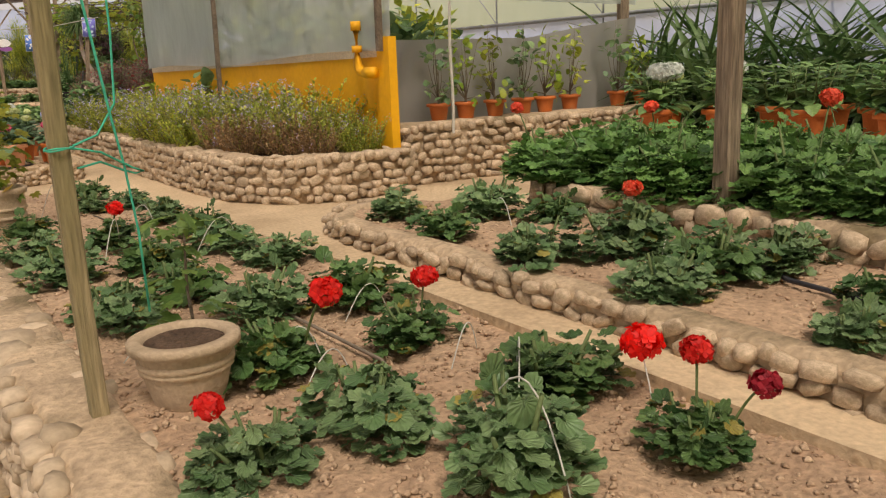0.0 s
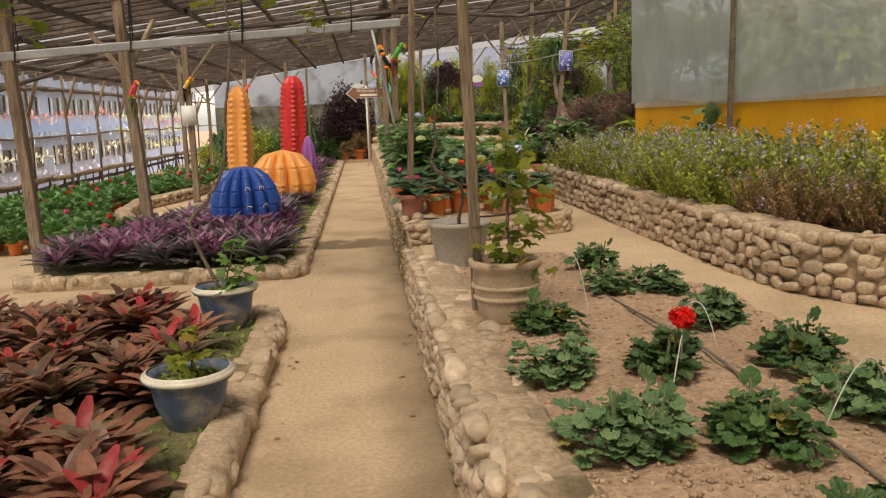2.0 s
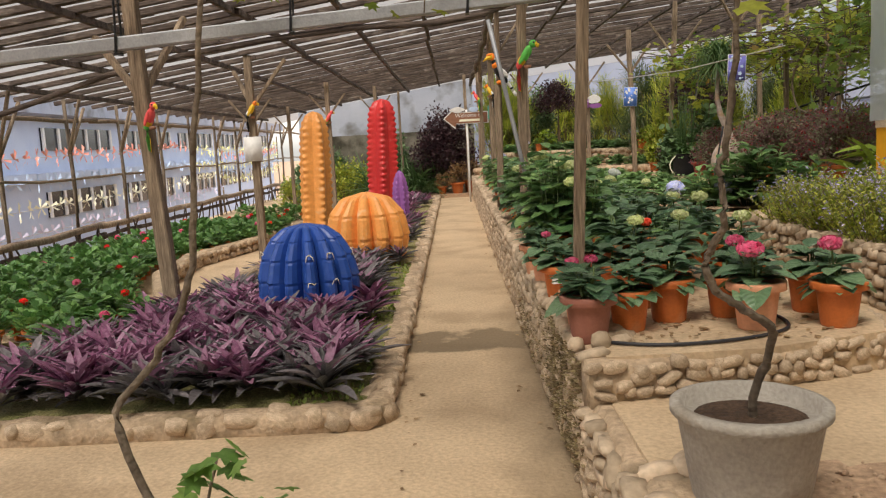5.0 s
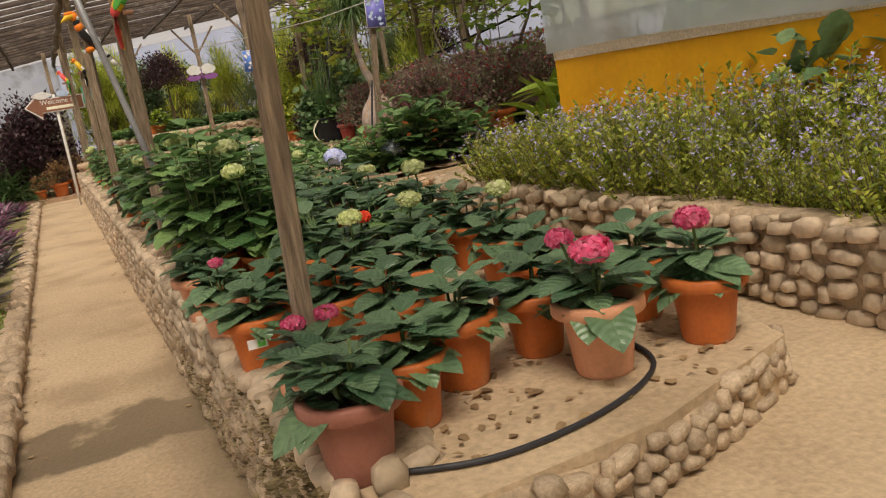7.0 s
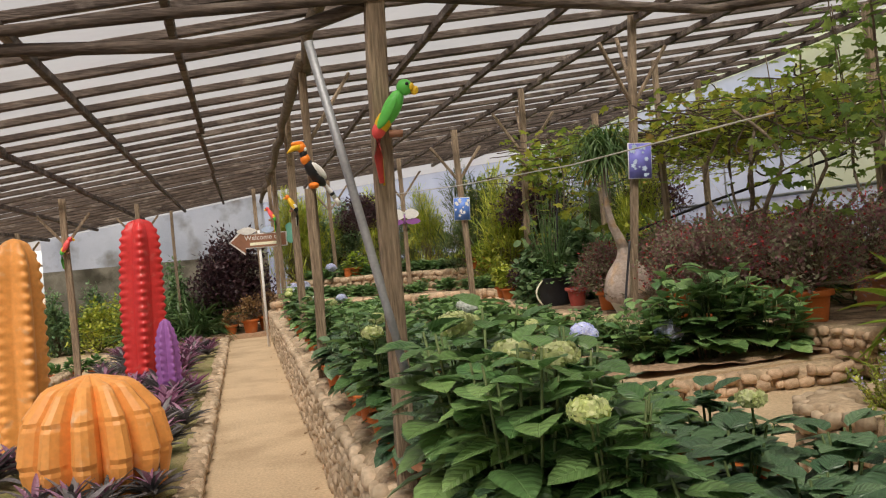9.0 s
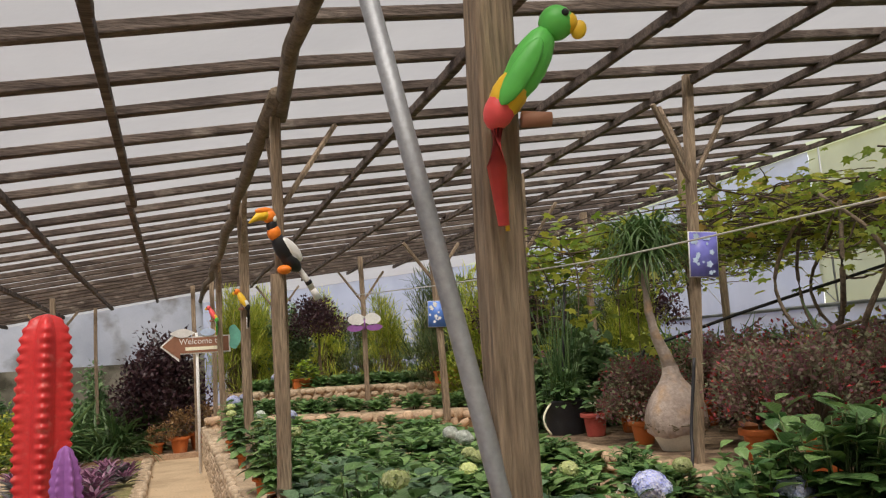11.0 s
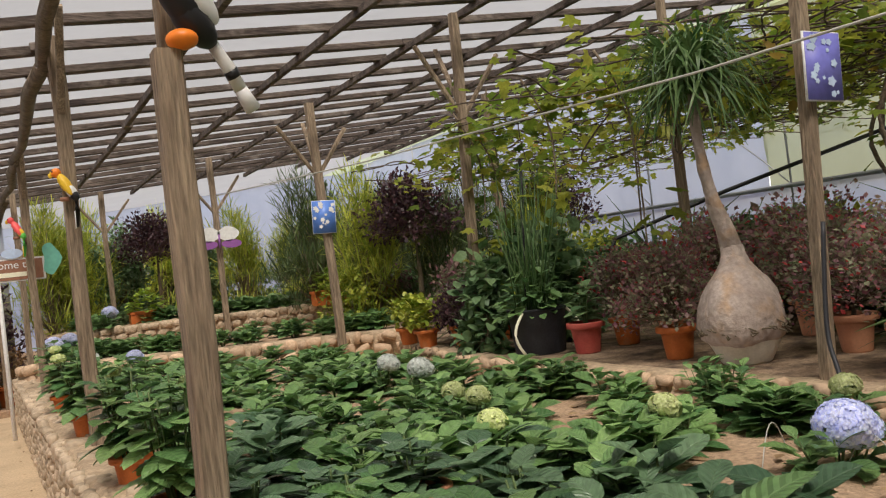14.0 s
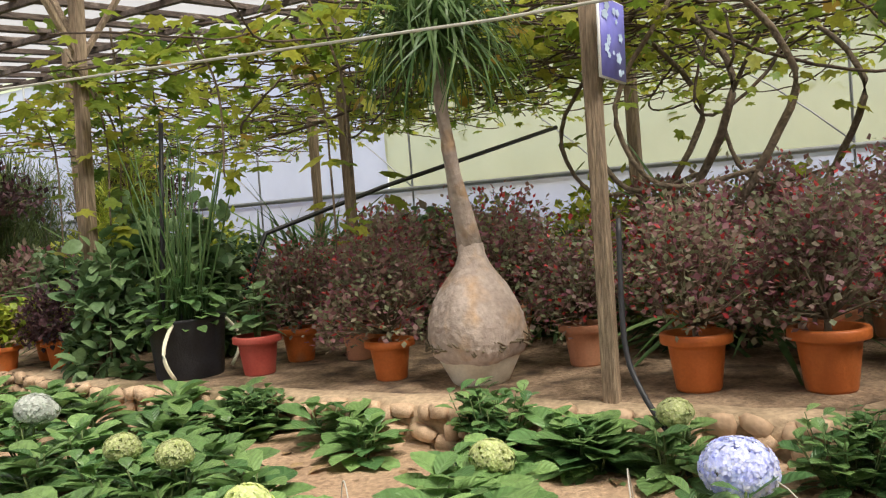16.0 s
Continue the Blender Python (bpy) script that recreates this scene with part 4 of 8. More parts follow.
def dome(rng, n, r, h, z0=0.05, inner=0.25):
    pos, out = [], []
    for _ in range(n):
        a, e = rng.uniform(0, 2 * math.pi), math.asin(rng.uniform(0.02, 1))
        k = inner + (1 - inner) * rng.random() ** 0.4
        o = np.array((math.cos(a) * math.cos(e), math.sin(a) * math.cos(e), math.sin(e)))
        pos.append(np.array((o[0] * r * k, o[1] * r * k, z0 + o[2] * h * k)))
        out.append(np.array((o[0], o[1], 0.06)) + np.array((rng.gauss(0, 0.25), rng.gauss(0, 0.25), 0)))
    return pos, out


def geranium(seed, r=0.2, h=0.2, n=230, leaf=GER, flowers=(), label="bushy green geranium in dry soil", size=(0.03, 0.066)):
    rng = random.Random(seed)
    t = thing("geranium", (0, 0, 0), label, "geranium", "geraniums in the beds")
    # several leafy shoots of uneven height
    s, st = Shape(), Shape()
    shoots = [(rng.uniform(0, 6.28), rng.uniform(0.2, 0.8) * r, rng.uniform(0.55, 0.95) * h) for _ in range(7)]
    for a, d, top in shoots:
        c = np.array((math.cos(a) * d, math.sin(a) * d, 0))
        tube(st, [(0, 0, -0.03), c * 0.6 + (0, 0, top * 0.4), c + (0, 0, top)], [0.009, 0.008, 0.005], 5)
        pos, out = dome(rng, n // 7, r * 0.5, top * 0.9, 0.02, 0.35)
        leaves(s, ROUND, [p + c * 0.8 for p in pos], out, [rng.uniform(*size) for _ in pos], rng, (-0.55, 0.25), 1.1)
    part("foliage", s, leaf, t)
    tagged(part("stem", st, STEM, t), kind="stuff")
    for i, (fx, fy, fz, fr, m) in enumerate(flowers):
        k = part("flower_stalk", tube(Shape(), arc((fx * 0.5, fy * 0.5, fz * 0.4), (fx, fy, fz), 0.02), 0.0045, 5), STEM, t)
        part("flower_head", flower_ball(Shape(), (fx, fy, fz), fr, 60, rng, 0.5, 0.75, 1.2), m, k, {RED_PETAL: "scarlet flower head", DARK_PETAL: "crimson flower head"}.get(m, "coral flower head"))
    return t


def pot_shape(r, h, lip=0.016):
    w = 0.012
    return [(r * 0.66, 0), (r * 0.70, 0.012), (r * 0.86, h * 0.74), (r * 0.88, h * 0.8), (r + lip * 0.8, h * 0.825), (r + lip, h * 0.84), (r + lip, h * 0.975), (r + lip - 0.005, h),
            (r - w, h), (r - w - 0.004, h * 0.86), (r * 0.8, h * 0.8), (0.0, h * 0.8)]


def add_pot(t, r, h, material, label="", soil=True):
    p = part("pot", lathe(Shape(), pot_shape(r, h), 26), material, t, label)
    if soil:
        k = Shape()
        lathe(k, [(r * 0.87, h * 0.8), (r * 0.86, h * 0.86), (r * 0.5, h * 0.885), (0.0, h * 0.89)], 20, wob=0.02)
        part("soil", k, DARK_SOIL, t)
    return p


def hydrangea_leaves(s, st, rng, r, h, z0, shoots, per, size, upright=0.3, kind=OVAL):
    for i in range(shoots):
        a, d = rng.uniform(0, 6.28), r * (0.15 + 0.6 * rng.random())
        top = h * rng.uniform(0.7, 1.05)
        c = np.array((math.cos(a) * d, math.sin(a) * d, 0))
        tube(st, [(c[0] * 0.3, c[1] * 0.3, z0), c * 0.7 + (0, 0, z0 + top * 0.5), c + (0, 0, z0 + top)], [0.006, 0.005, 0.004], 5)
        for j in range(per):
            f = j / max(1, per - 1)
            b = a + j * 2.4 + rng.uniform(-0.4, 0.4)
            o = np.array((math.cos(b), math.sin(b), 0.0))
            p = c * (0.55 + 0.45 * f) + np.array((0, 0, z0 + top * (0.22 + 0.78 * f))) + o * 0.015
            leaves(s, kind, [p], [o], [rng.uniform(*size) * (1.0 - 0.4 * f * f)], rng, (upright - 0.35 + f * 0.5, upright + f * 0.8), 0.8)


def potted_hydrangea(seed, material, heads=(), leaf=HYD, r=0.118, h=0.22, tall=0.15, spread_=0.085, label=None, shoots=5, size=(0.13, 0.19)):
    rng = random.Random(seed)
    colour = {TERRA: "orange terracotta-coloured", PALE_TERRA: "faded pinkish", BROWN_POT: "dull brown"}[material]
    bloom = " with " + heads[0][1] if heads else " without blooms"
    t = thing("potted_hydrangea", (0, 0, 0), label or f"leafy hydrangea{bloom} in {colour} plastic pot", "potted plant", "potted hydrangeas")
    add_pot(t, r, h, material)
    s, st = Shape(), Shape()
    hydrangea_leaves(s, st, rng, spread_, tall, h * 0.85, shoots, max(6, int(tall / 0.055)), size, 0.1)
    part("foliage", s, leaf, t)
    tagged(part("stem", st, STEM, t), kind="stuff")
    for m, word, x, y, z, q in heads:
        k = part("flower_stalk", tube(Shape(), arc((x * 0.3, y * 0.3, h), (x, y, z), 0.0), 0.005, 5), STEM, t)
        part("flower_head", flower_ball(Shape(), (x, y, z), q, 75, rng, 0.36, 0.55, 0.8), m, k, word)
    return t


def bed_hydrangea(seed, leaf=HYD_BRIGHT, heads=(), r=0.22, tall=0.24, shoots=6, size=(0.13, 0.2), label="young bright-green hydrangea growing in the bed"):
    rng = random.Random(seed)
    t = thing("hydrangea", (0, 0, 0), label, "hydrangea", "hydrangeas in the bed")
    s, st = Shape(), Shape()
    hydrangea_leaves(s, st, rng, r, tall, 0.0, shoots, 8, size, 0.35, OBOVATE)
    part("foliage", s, leaf, t)
    tagged(part("stem", st, STEM, t), kind="stuff")
    for m, word, x, y, z, q in heads:
        k = part("flower_stalk", tube(Shape(), arc((x * 0.3, y * 0.3, 0.05), (x, y, z), 0.0), 0.006, 5), STEM, t)
        part("flower_head", flower_ball(flower_ball(Shape(), (x, y, z), q, 620, rng, 0.15, 0.78), (x + q * 0.4, y - q * 0.2, z - q * 0.25), q * 0.78, 380, rng, 0.18, 0.8), m, k, word)
    return t


def rosette(seed, name, label, category, group, leaf, inner, n=26, size=(0.16, 0.26), kind=LONG, z=0.03, inner_share=0.3, stalk=0.05, inner_label="bright young leaves at the heart"):
    rng = random.Random(seed)
    t = thing(name, (0, 0, 0), label, category, group)
    s, q, st = Shape(), Shape(), Shape()
    tube(st, [(0, 0, -0.03), (0.004, 0, z + stalk)], [0.014, 0.01], 6)
    for i in range(n):
        f = i / n
        a = i * 2.4 + rng.uniform(-0.3, 0.3)
        o = np.array((math.cos(a), math.sin(a), 0))
        zz = z + stalk * f
        leaves(q if f > 1 - inner_share else s, kind, [np.array((0, 0, zz)) + o * 0.012], [o], [rng.uniform(*size) * (1.05 - 0.4 * f)], rng, (0.15 + f * 1.2, 0.7 + f * 1.8), 0.6)
    part("leaves", s, leaf, t)
    part("young_leaves", q, inner, t, inner_label)
    return t


def shrub_mass(s, br, rng, n, r, h, z0, kind, size, twigs=14, hollow=0.45, lift=(0.0, 0.8)):
    """Many small leaves in uneven clumps on thin branches."""
    for _ in range(twigs):
        a, e = rng.uniform(0, 6.28), rng.uniform(-0.1, 1.4)
        k = rng.uniform(0.6, 1.08)
        c = np.array((math.cos(a) * math.cos(e) * r * k, math.sin(a) * math.cos(e) * r * k, z0 + math.sin(e) * h * k))
        tube(br, [(0, 0, z0 - 0.05), c * (0.5, 0.5, 0.45) + (rng.uniform(-0.03, 0.03), rng.uniform(-0.03, 0.03), z0 * 0.5), c], [0.008, 0.005, 0.002], 4)
        m = n // twigs
        q = r * rng.uniform(0.3, 0.5)
        pos, out, sz = [], [], []
        for _ in range(m):
            d = np.array([rng.gauss(0, 1) for _ in range(3)])
            d /= np.linalg.norm(d)
            f = rng.random() ** 0.5
            pos.append(np.array((0, 0, z0)) + (c - (0, 0, z0)) * (1 - 0.5 * rng.random() * (1 - hollow)) + d * q * f * (1, 1, 0.8))
            out.append(d + np.array([rng.gauss(0, 0.8) for _ in range(3)]))
            sz.append(rng.uniform(*size))
        leaves(s, kind, pos, out, sz, rng, lift, 2.0)


def bush(seed, name, label, category, leaf, n=900, r=0.4, h=0.5, z0=0.1, kind=SMALL, size=(0.03, 0.06), twigs=16, group="", dots=None, trunk=0.0, lift=(0.0, 0.8)):
    rng = random.Random(seed)
    t = thing(name, (0, 0, 0), label, category, group)
    s, br = Shape(), Shape()
    shrub_mass(s, br, rng, n, r, h, z0 + trunk, kind, size, twigs, lift=lift)
    if trunk:
        tube(br, [(0, 0, -0.05), (0.03, 0.02, trunk * 0.5), (0, 0, trunk + h * 0.4)], [0.05, 0.04, 0.03], 7)
    else:
        tube(br, [(0, 0, -0.05), (0.01, 0, z0)], [0.02, 0.015], 6)
    part("foliage", s, leaf, t)
    tagged(part("branchwork", br, WOODY, t), kind="stuff")
    if dots:
        m, count, q, word = dots
        d = Shape()
        pos, out = dome(rng, count, r * 1.2, h * 1.25, z0 + trunk, 0.8)
        leaves(d, SMALL, pos, out, [rng.uniform(0.6, 1.2) * q for _ in pos], rng, (0, 1), 2)
        part("blossom", d, m, t, word)
    return t


def salvia(seed, leaf, label, bloom=0.3):
    rng = random.Random(seed)
    t = thing("sage_bush", (0, 0, 0), label, "flowering bush", "sage bushes in the planter")
    s, st, fl = Shape(), Shape(), Shape()
    for _ in range(62):
        a, d = rng.uniform(0, 6.28), 0.3 * rng.random() ** 0.6
        lean = rng.uniform(0.05, 0.28)
        hgt = rng.uniform(0.2, 0.55)
        b = np.array((math.cos(a) * d, math.sin(a) * d, 0))
        e = b + np.array((math.cos(a) * lean, math.sin(a) * lean, hgt))
        tube(st, [b, (b + e) / 2 + (0, 0, 0.03), e], [0.004, 0.003, 0.002], 3)
        pos, out = [], []
        for j in range(38):
            f = 0.06 + 0.94 * j / 37
            c = rng.uniform(0, 6.28)
            o = np.array((math.cos(c), math.sin(c), 0.3))
            pos.append(b + (e - b) * f + o * 0.006)
            out.append(o)
        leaves(s, SMALL, pos, out, [rng.uniform(0.02, 0.05) for _ in pos], rng, (0.1, 1.0), 1.5)
        if rng.random() < bloom:
            pos = [e + np.array((rng.gauss(0, 0.012), rng.gauss(0, 0.012), rng.uniform(-0.07, 0.04))) for _ in range(9)]
            leaves(fl, SMALL, pos, [(rng.gauss(0, 1), rng.gauss(0, 1), 0.2) for _ in pos], [rng.uniform(0.018, 0.034) for _ in pos], rng, (0, 0.6), 2)
    part("foliage", s, leaf, t)
    tagged(part("stem", st, WOODY, t), kind="stuff")
    part("blossom", fl, LILAC_PETAL, t, "lilac blossom spikes")
    return t


def potted(seed, label, leaf, pot=(0.16, 0.26, TERRA), n=700, r=0.32, h=0.42, size=(0.03, 0.055), kind=SMALL, dots=None, group="potted shrubs", name="potted_shrub", twigs=14):
    rng = random.Random(seed)
    t = thing(name, (0, 0, 0), label, "potted plant", group)
    add_pot(t, pot[0], pot[1], pot[2])
    s, br = Shape(), Shape()
    shrub_mass(s, br, rng, n, r, h, pot[1] + 0.08, kind, size, twigs)
    tube(br, [(0, 0, pot[1] * 0.8), (0.01, 0, pot[1] + 0.12)], [0.016, 0.012], 6)
    part("foliage", s, leaf, t)
    tagged(part("branchwork", br, WOODY, t), kind="stuff")
    if dots:
        m, count, q, word = dots
        d = Shape()
        pos, out = dome(rng, count, r * 1.12, h * 1.12, pot[1] + 0.04, 0.65)
        leaves(d, SMALL, pos, out, [rng.uniform(0.6, 1.3) * q for _ in pos], rng, (0, 1), 2)
        part("blossom", d, m, t, word)
    return t


RG = random.Random(21)
# geraniums of the first bed: x, y, size, blooms
RED, CRI, COR = RED_PETAL, DARK_PETAL, ORANGE_PETAL
BLOOM = {
    "a": ((-0.14, 0.05, 0.24, 0.042, RED),), "b": ((0.143, -0.19, 0.155, 0.05, RED),), "c": ((0.05, 0.05, 0.32, 0.048, RED), (0.1, -0.16, 0.26, 0.045, CRI)),
    "f": ((0.04, 0.0, 0.27, 0.048, RED),), "g": ((0.09, -0.13, 0.27, 0.048, RED),), "h": ((0.02, -0.12, 0.26, 0.045, RED),), "n": (), "m": (), "k": (), "o": ((0.05, 0.0, 0.3, 0.05, COR),)}
SEEDS = {k: i for i, k in enumerate(BLOOM)}
PALE_GER = leaf_mat("grey_green_geranium_leaf", (0.065, 0.135, 0.05), (0.17, 0.25, 0.11), veins="palmate", vein=(0.28, 0.36, 0.22), old=(0.4, 0.3, 0.06))
for x, y, s, k in ((0.86, 1.98, 0.8, "a"), (1.2, 2.06, 0.95, "n"), (1.36, 1.6, 1.12, "m"), (1.8, 1.95, 1.05, "b"), (1.8, 1.38, 0.75, "c"), (1.2, 2.65, 1.0, "g"),
                   (1.72, 2.6, 0.85, "f"), (1.78, 3.25, 1.1, "k"), (1.4, 3.35, 1.0, "m"), (0.88, 3.6, 0.95, "n"), (1.2, 3.85, 0.95, "k"), (1.85, 4.2, 0.9, "n"), (0.84, 4.6, 1.0, "m"),
                   (1.27, 4.55, 0.95, "k"), (1.75, 4.72, 0.9, "n"), (0.8, 5.35, 0.8, "n"), (1.24, 5.3, 0.9, "h"), (1.83, 5.3, 0.95, "k"), (0.9, 6.05, 0.85, "k"), (1.76, 6.05, 0.85, "n"),
                   (1.44, 6.8, 0.8, "m"), (1.74, 6.75, 0.8, "n"), (1.62, 7.6, 0.85, "k"), (1.0, 0.9, 1.0, "m"), (1.6, 0.6, 1.0, "k"), (0.95, -0.4, 1.0, "n"), (1.7, -0.6, 1.1, "m")):
    place(lambda: geranium(40 + SEEDS[k], flowers=BLOOM[k], leaf=PALE_GER if k in "anm" else GER,
                           label="geranium with scarlet blooms in dry soil" if BLOOM[k] else "bushy green geranium without blooms in dry soil"), "ger" + k, (x, y, 0.45), RG.uniform(0, 6.28) if not BLOOM[k] else 0.0, s * 1.13)
for x, y, s, k in ((2.66, 4.25, 0.9, "n"), (2.56, 3.6, 0.85, "k"), (3.1, 3.95, 1.1, "m"), (2.52, 2.85, 0.95, "n"), (3.25, 3.5, 0.85, "k"), (2.93, 2.72, 1.2, "n"), (2.5, 2.1, 0.9, "m"),
                   (2.85, 2.15, 1.1, "k"), (3.15, 2.1, 1.0, "n"), (2.55, 1.38, 0.7, "m"), (2.95, 1.5, 0.8, "o"), (3.2, 2.85, 0.8, "o"), (2.7, 0.5, 1.0, "k"), (3.1, -0.5, 1.0, "n")):
    place(lambda: geranium(40 + SEEDS[k], flowers=BLOOM[k], leaf=PALE_GER if k in "anm" else GER, label="geranium with coral blooms in dry soil"), "ger" + k, (x, y, 0.58), RG.uniform(0, 6.28), s * 1.13)
for i, (x, y) in enumerate(((3.75, 4.15), (3.8, 3.6), (3.75, 3.05), (3.8, 2.35), (3.75, 1.75), (4.3, 4.3), (4.35, 3.7), (4.4, 3.1), (4.4, 2.5), (4.35, 1.9), (4.9, 4.2), (5.0, 3.5), (5.0, 2.8), (5.0, 2.2), (3.8, 1.1), (4.4, 1.2), (5.1, 1.4), (4.0, 0.4))):
    k = ("p", "q", "r")[i % 3]
    place(lambda: geranium(70 + i, 0.36, 0.36, 760, GER_BRIGHT, ((0.1, -0.2, 0.46, 0.042, COR),) if k == "p" else (), "dense dark-green geranium hedge plant", (0.045, 0.075)), "hedge" + k, (x, y, 0.72), RG.uniform(0, 6.28), RG.uniform(0.95, 1.15))

# sage in the planter
for i in range(22):
    y = 6.55 + i * 0.305
    for x in ((2.78, 3.25, 3.6) if i > 1 else (3.2, 3.6)):
        v = (i // 2 + int(x * 2)) % 4 if y < 9.3 else (i + int(x * 10)) % 2
        place(lambda: salvia(90 + v, (BUSH, BUSH, DRY, BUSH)[v], "wiry olive sage bush with lilac blossom" if v != 2 else "drying russet sage bush in the planter", (0.25, 0.8, 0.1, 0.35)[v]), f"sage{v}",
              (x + RG.uniform(-0.08, 0.08), y + RG.uniform(-0.08, 0.08), 0.73), RG.uniform(0, 6.28), 0.82 + 0.24 * math.sin(y * 2.1 + x * 3) + RG.uniform(-0.18, 0.12))

# potted hydrangeas
HEADS = {"pink": ((PINK_PETAL, "deep pink flower head", -0.06, -0.04, 0.41, 0.052),), "pink2": ((PINK_PETAL, "deep pink flower head", -0.03, -0.09, 0.38, 0.055), (PINK_PETAL, "pink flower head", -0.09, -0.01, 0.41, 0.04)),
         "bud": ((PINK_PETAL, "small pink flower head", 0.0, -0.03, 0.37, 0.032),), "twin": ((PINK_PETAL, "pink flower head", -0.04, 0.08, 0.36, 0.035), (PINK_PETAL, "pink flower head", 0.06, 0.06, 0.37, 0.035)),
         "lime": ((LIME_PETAL, "lime green flower head", 0.0, -0.04, 0.44, 0.052),), "peach": ((LIME_PETAL, "pale green flower head", 0.0, -0.04, 0.42, 0.05), (ORANGE_PETAL, "coral flower head", 0.06, 0.03, 0.40, 0.04)), "": ()}
FRONT = [(0.475, 9.51, BROWN_POT, "", 1.03), (0.705, 9.70, TERRA, "", 0.95), (0.49, 9.76, PALE_TERRA, "twin", 0.95), (0.946, 9.86, TERRA, "", 1.03), (1.262, 9.91, TERRA, "", 0.98), (1.307, 9.61, PALE_TERRA, "pink2", 1.06),
         (1.694, 9.58, TERRA, "pink", 1.0), (1.70, 9.93, TERRA, "", 1.0), (0.478, 10.565, TERRA, "", 0.98), (0.45, 11.04, PALE_TERRA, "bud", 0.95), (0.44, 11.55, PALE_TERRA, "", 1.0), (1.50, 10.28, TERRA, "", 1.0),
         (0.78, 10.54, TERRA, "", 0.95), (0.66, 10.93, TERRA, "", 0.95), (0.88, 10.24, TERRA, "", 0.95), (1.03, 10.99, TERRA, "peach", 1.0), (1.16, 10.62, TERRA, "", 1.0), (1.3, 11.0, PALE_TERRA, "lime", 1.0), (1.62, 10.75, TERRA, "lime", 1.0)]
for x, y, m, hd, s in FRONT:
    place(lambda: potted_hydrangea(120 + len(MADE), m, HEADS[hd]), f"hyd{m.name}{hd}", (x, y, 0.6), RG.uniform(-0.3, 0.3), s)
for i in range(17):
    y = 11.2 + i * 0.385
    for x in (0.62, 0.95, 1.3, 1.65):
        if y < 11.9 and x < 0.8 or (y > 15.4 and x > 1.4):
            continue
        hd = RG.choice(("", "", "", "", "lime", "", "", "pink")) if x > 0.7 and y < 13.8 else ""
        m = TERRA if RG.random() < 0.8 else PALE_TERRA
        key = f"hyd{m.name}{hd}" + (RG.choice("xyz") if not hd else "")
        place(lambda: potted_hydrangea(150 + len(MADE), m, HEADS[hd], HYD_BRIGHT if key[-1] == "z" or hd == "lime" else HYD, shoots=6, spread_=0.15, tall=0.2, size=(0.14, 0.21)), key, (x + RG.uniform(-0.05, 0.05), y + RG.uniform(-0.07, 0.07), 0.6), RG.uniform(-3, 3), RG.uniform(0.95, 1.15))
# taller plants along the wall edge
for i, (x, y, s) in enumerate(((0.82, 11.85, 0.9), (0.72, 12.85, 1.0), (0.62, 12.0, 1.05), (0.62, 12.45, 1.15), (0.85, 12.2, 1.05), (0.6, 14.3, 0.95), (0.6, 15.2, 0.95), (0.62, 18.2, 0.9), (0.62, 19.4, 0.9), (0.62, 21.6, 0.9), (0.62, 23.4, 0.9))):
    place(lambda: potted_hydrangea(180, TERRA, ((LIME_PETAL, "lime green flower head", -0.1, -0.12, 0.72, 0.06),), HYD_BRIGHT, tall=0.58, spread_=0.2, shoots=11, size=(0.14, 0.22), label="tall leafy hydrangea in orange pot on the wall"), "hydtall", (x, y, 0.6), i * 1.3, s)

# hydrangeas growing in the bed
BLUE = ((BLUE_PETAL, "large pale blue flower head", 0.0, -0.06, 0.27, 0.112),)
WHITE = ((WHITE_PETAL, "whitish flower head", 0.02, -0.05, 0.3, 0.085),)
LIMEH = ((LIME_PETAL, "lime flower head", 0.0, -0.05, 0.27, 0.07),)
place(lambda: bed_hydrangea(200, heads=BLUE, label="bright-green hydrangea with a large pale blue bloom"), "bhblue", (2.79, 16.69, 0.56), 0.0, 1.0)
place(lambda: bed_hydrangea(201, heads=WHITE, label="bright-green hydrangea with a whitish bloom"), "bhwhite", (2.58, 19.78, 0.62), 0.0, 1.0)
for x, y, k in ((3.1, 15.75, "bhblue"), (2.7, 20.5, "bhwhite"), (1.7, 26.3, "bhblue"), (0.95, 27.3, "bhwhite"), (1.3, 26.9, "bhwhite"), (2.0, 17.9, "bhlime"), (2.28, 18.55, "bhlime"), (2.3, 18.85, "bhlime"), (2.6, 17.4, "bhlime"), (3.2, 16.95, "bhlime")):
    place(lambda: bed_hydrangea(202, heads=LIMEH, label="bright-green hydrangea with a lime bloom"), k, (x, y, 0.62), RG.uniform(-1, 1), 0.95)
for i in range(205):
    y = RG.uniform(15.6, 27.3)
    x = RG.uniform(0.75, 3.4)
    if (y < 17.6 and x < 1.75) or x + (y - 24) * 0.75 > 3.4 and y > 23.5 or (x > 2.2 and y < 16.0) or abs(x - 2.6) < 0.5 and abs(y - 16.6) < 0.45:
        continue
    v = i % 4
    dark = x < 1.6 + 0.3 * math.sin(y * 2) and y < 19.5
    place(lambda: bed_hydrangea(210 + v + (8 if dark else 0), HYD if dark else HYD_BRIGHT, r=0.26 if dark else 0.16, tall=0.24 if dark else 0.2, shoots=6 if dark else 4, size=(0.17, 0.25) if dark else (0.15, 0.23),
                                label="dark-leaved hydrangea growing in the bed" if dark else "young bright-green hydrangea growing in the bed"), f"bh{v}{dark}", (x, y, 0.61), RG.uniform(-3, 3), RG.uniform(0.85, 1.2))
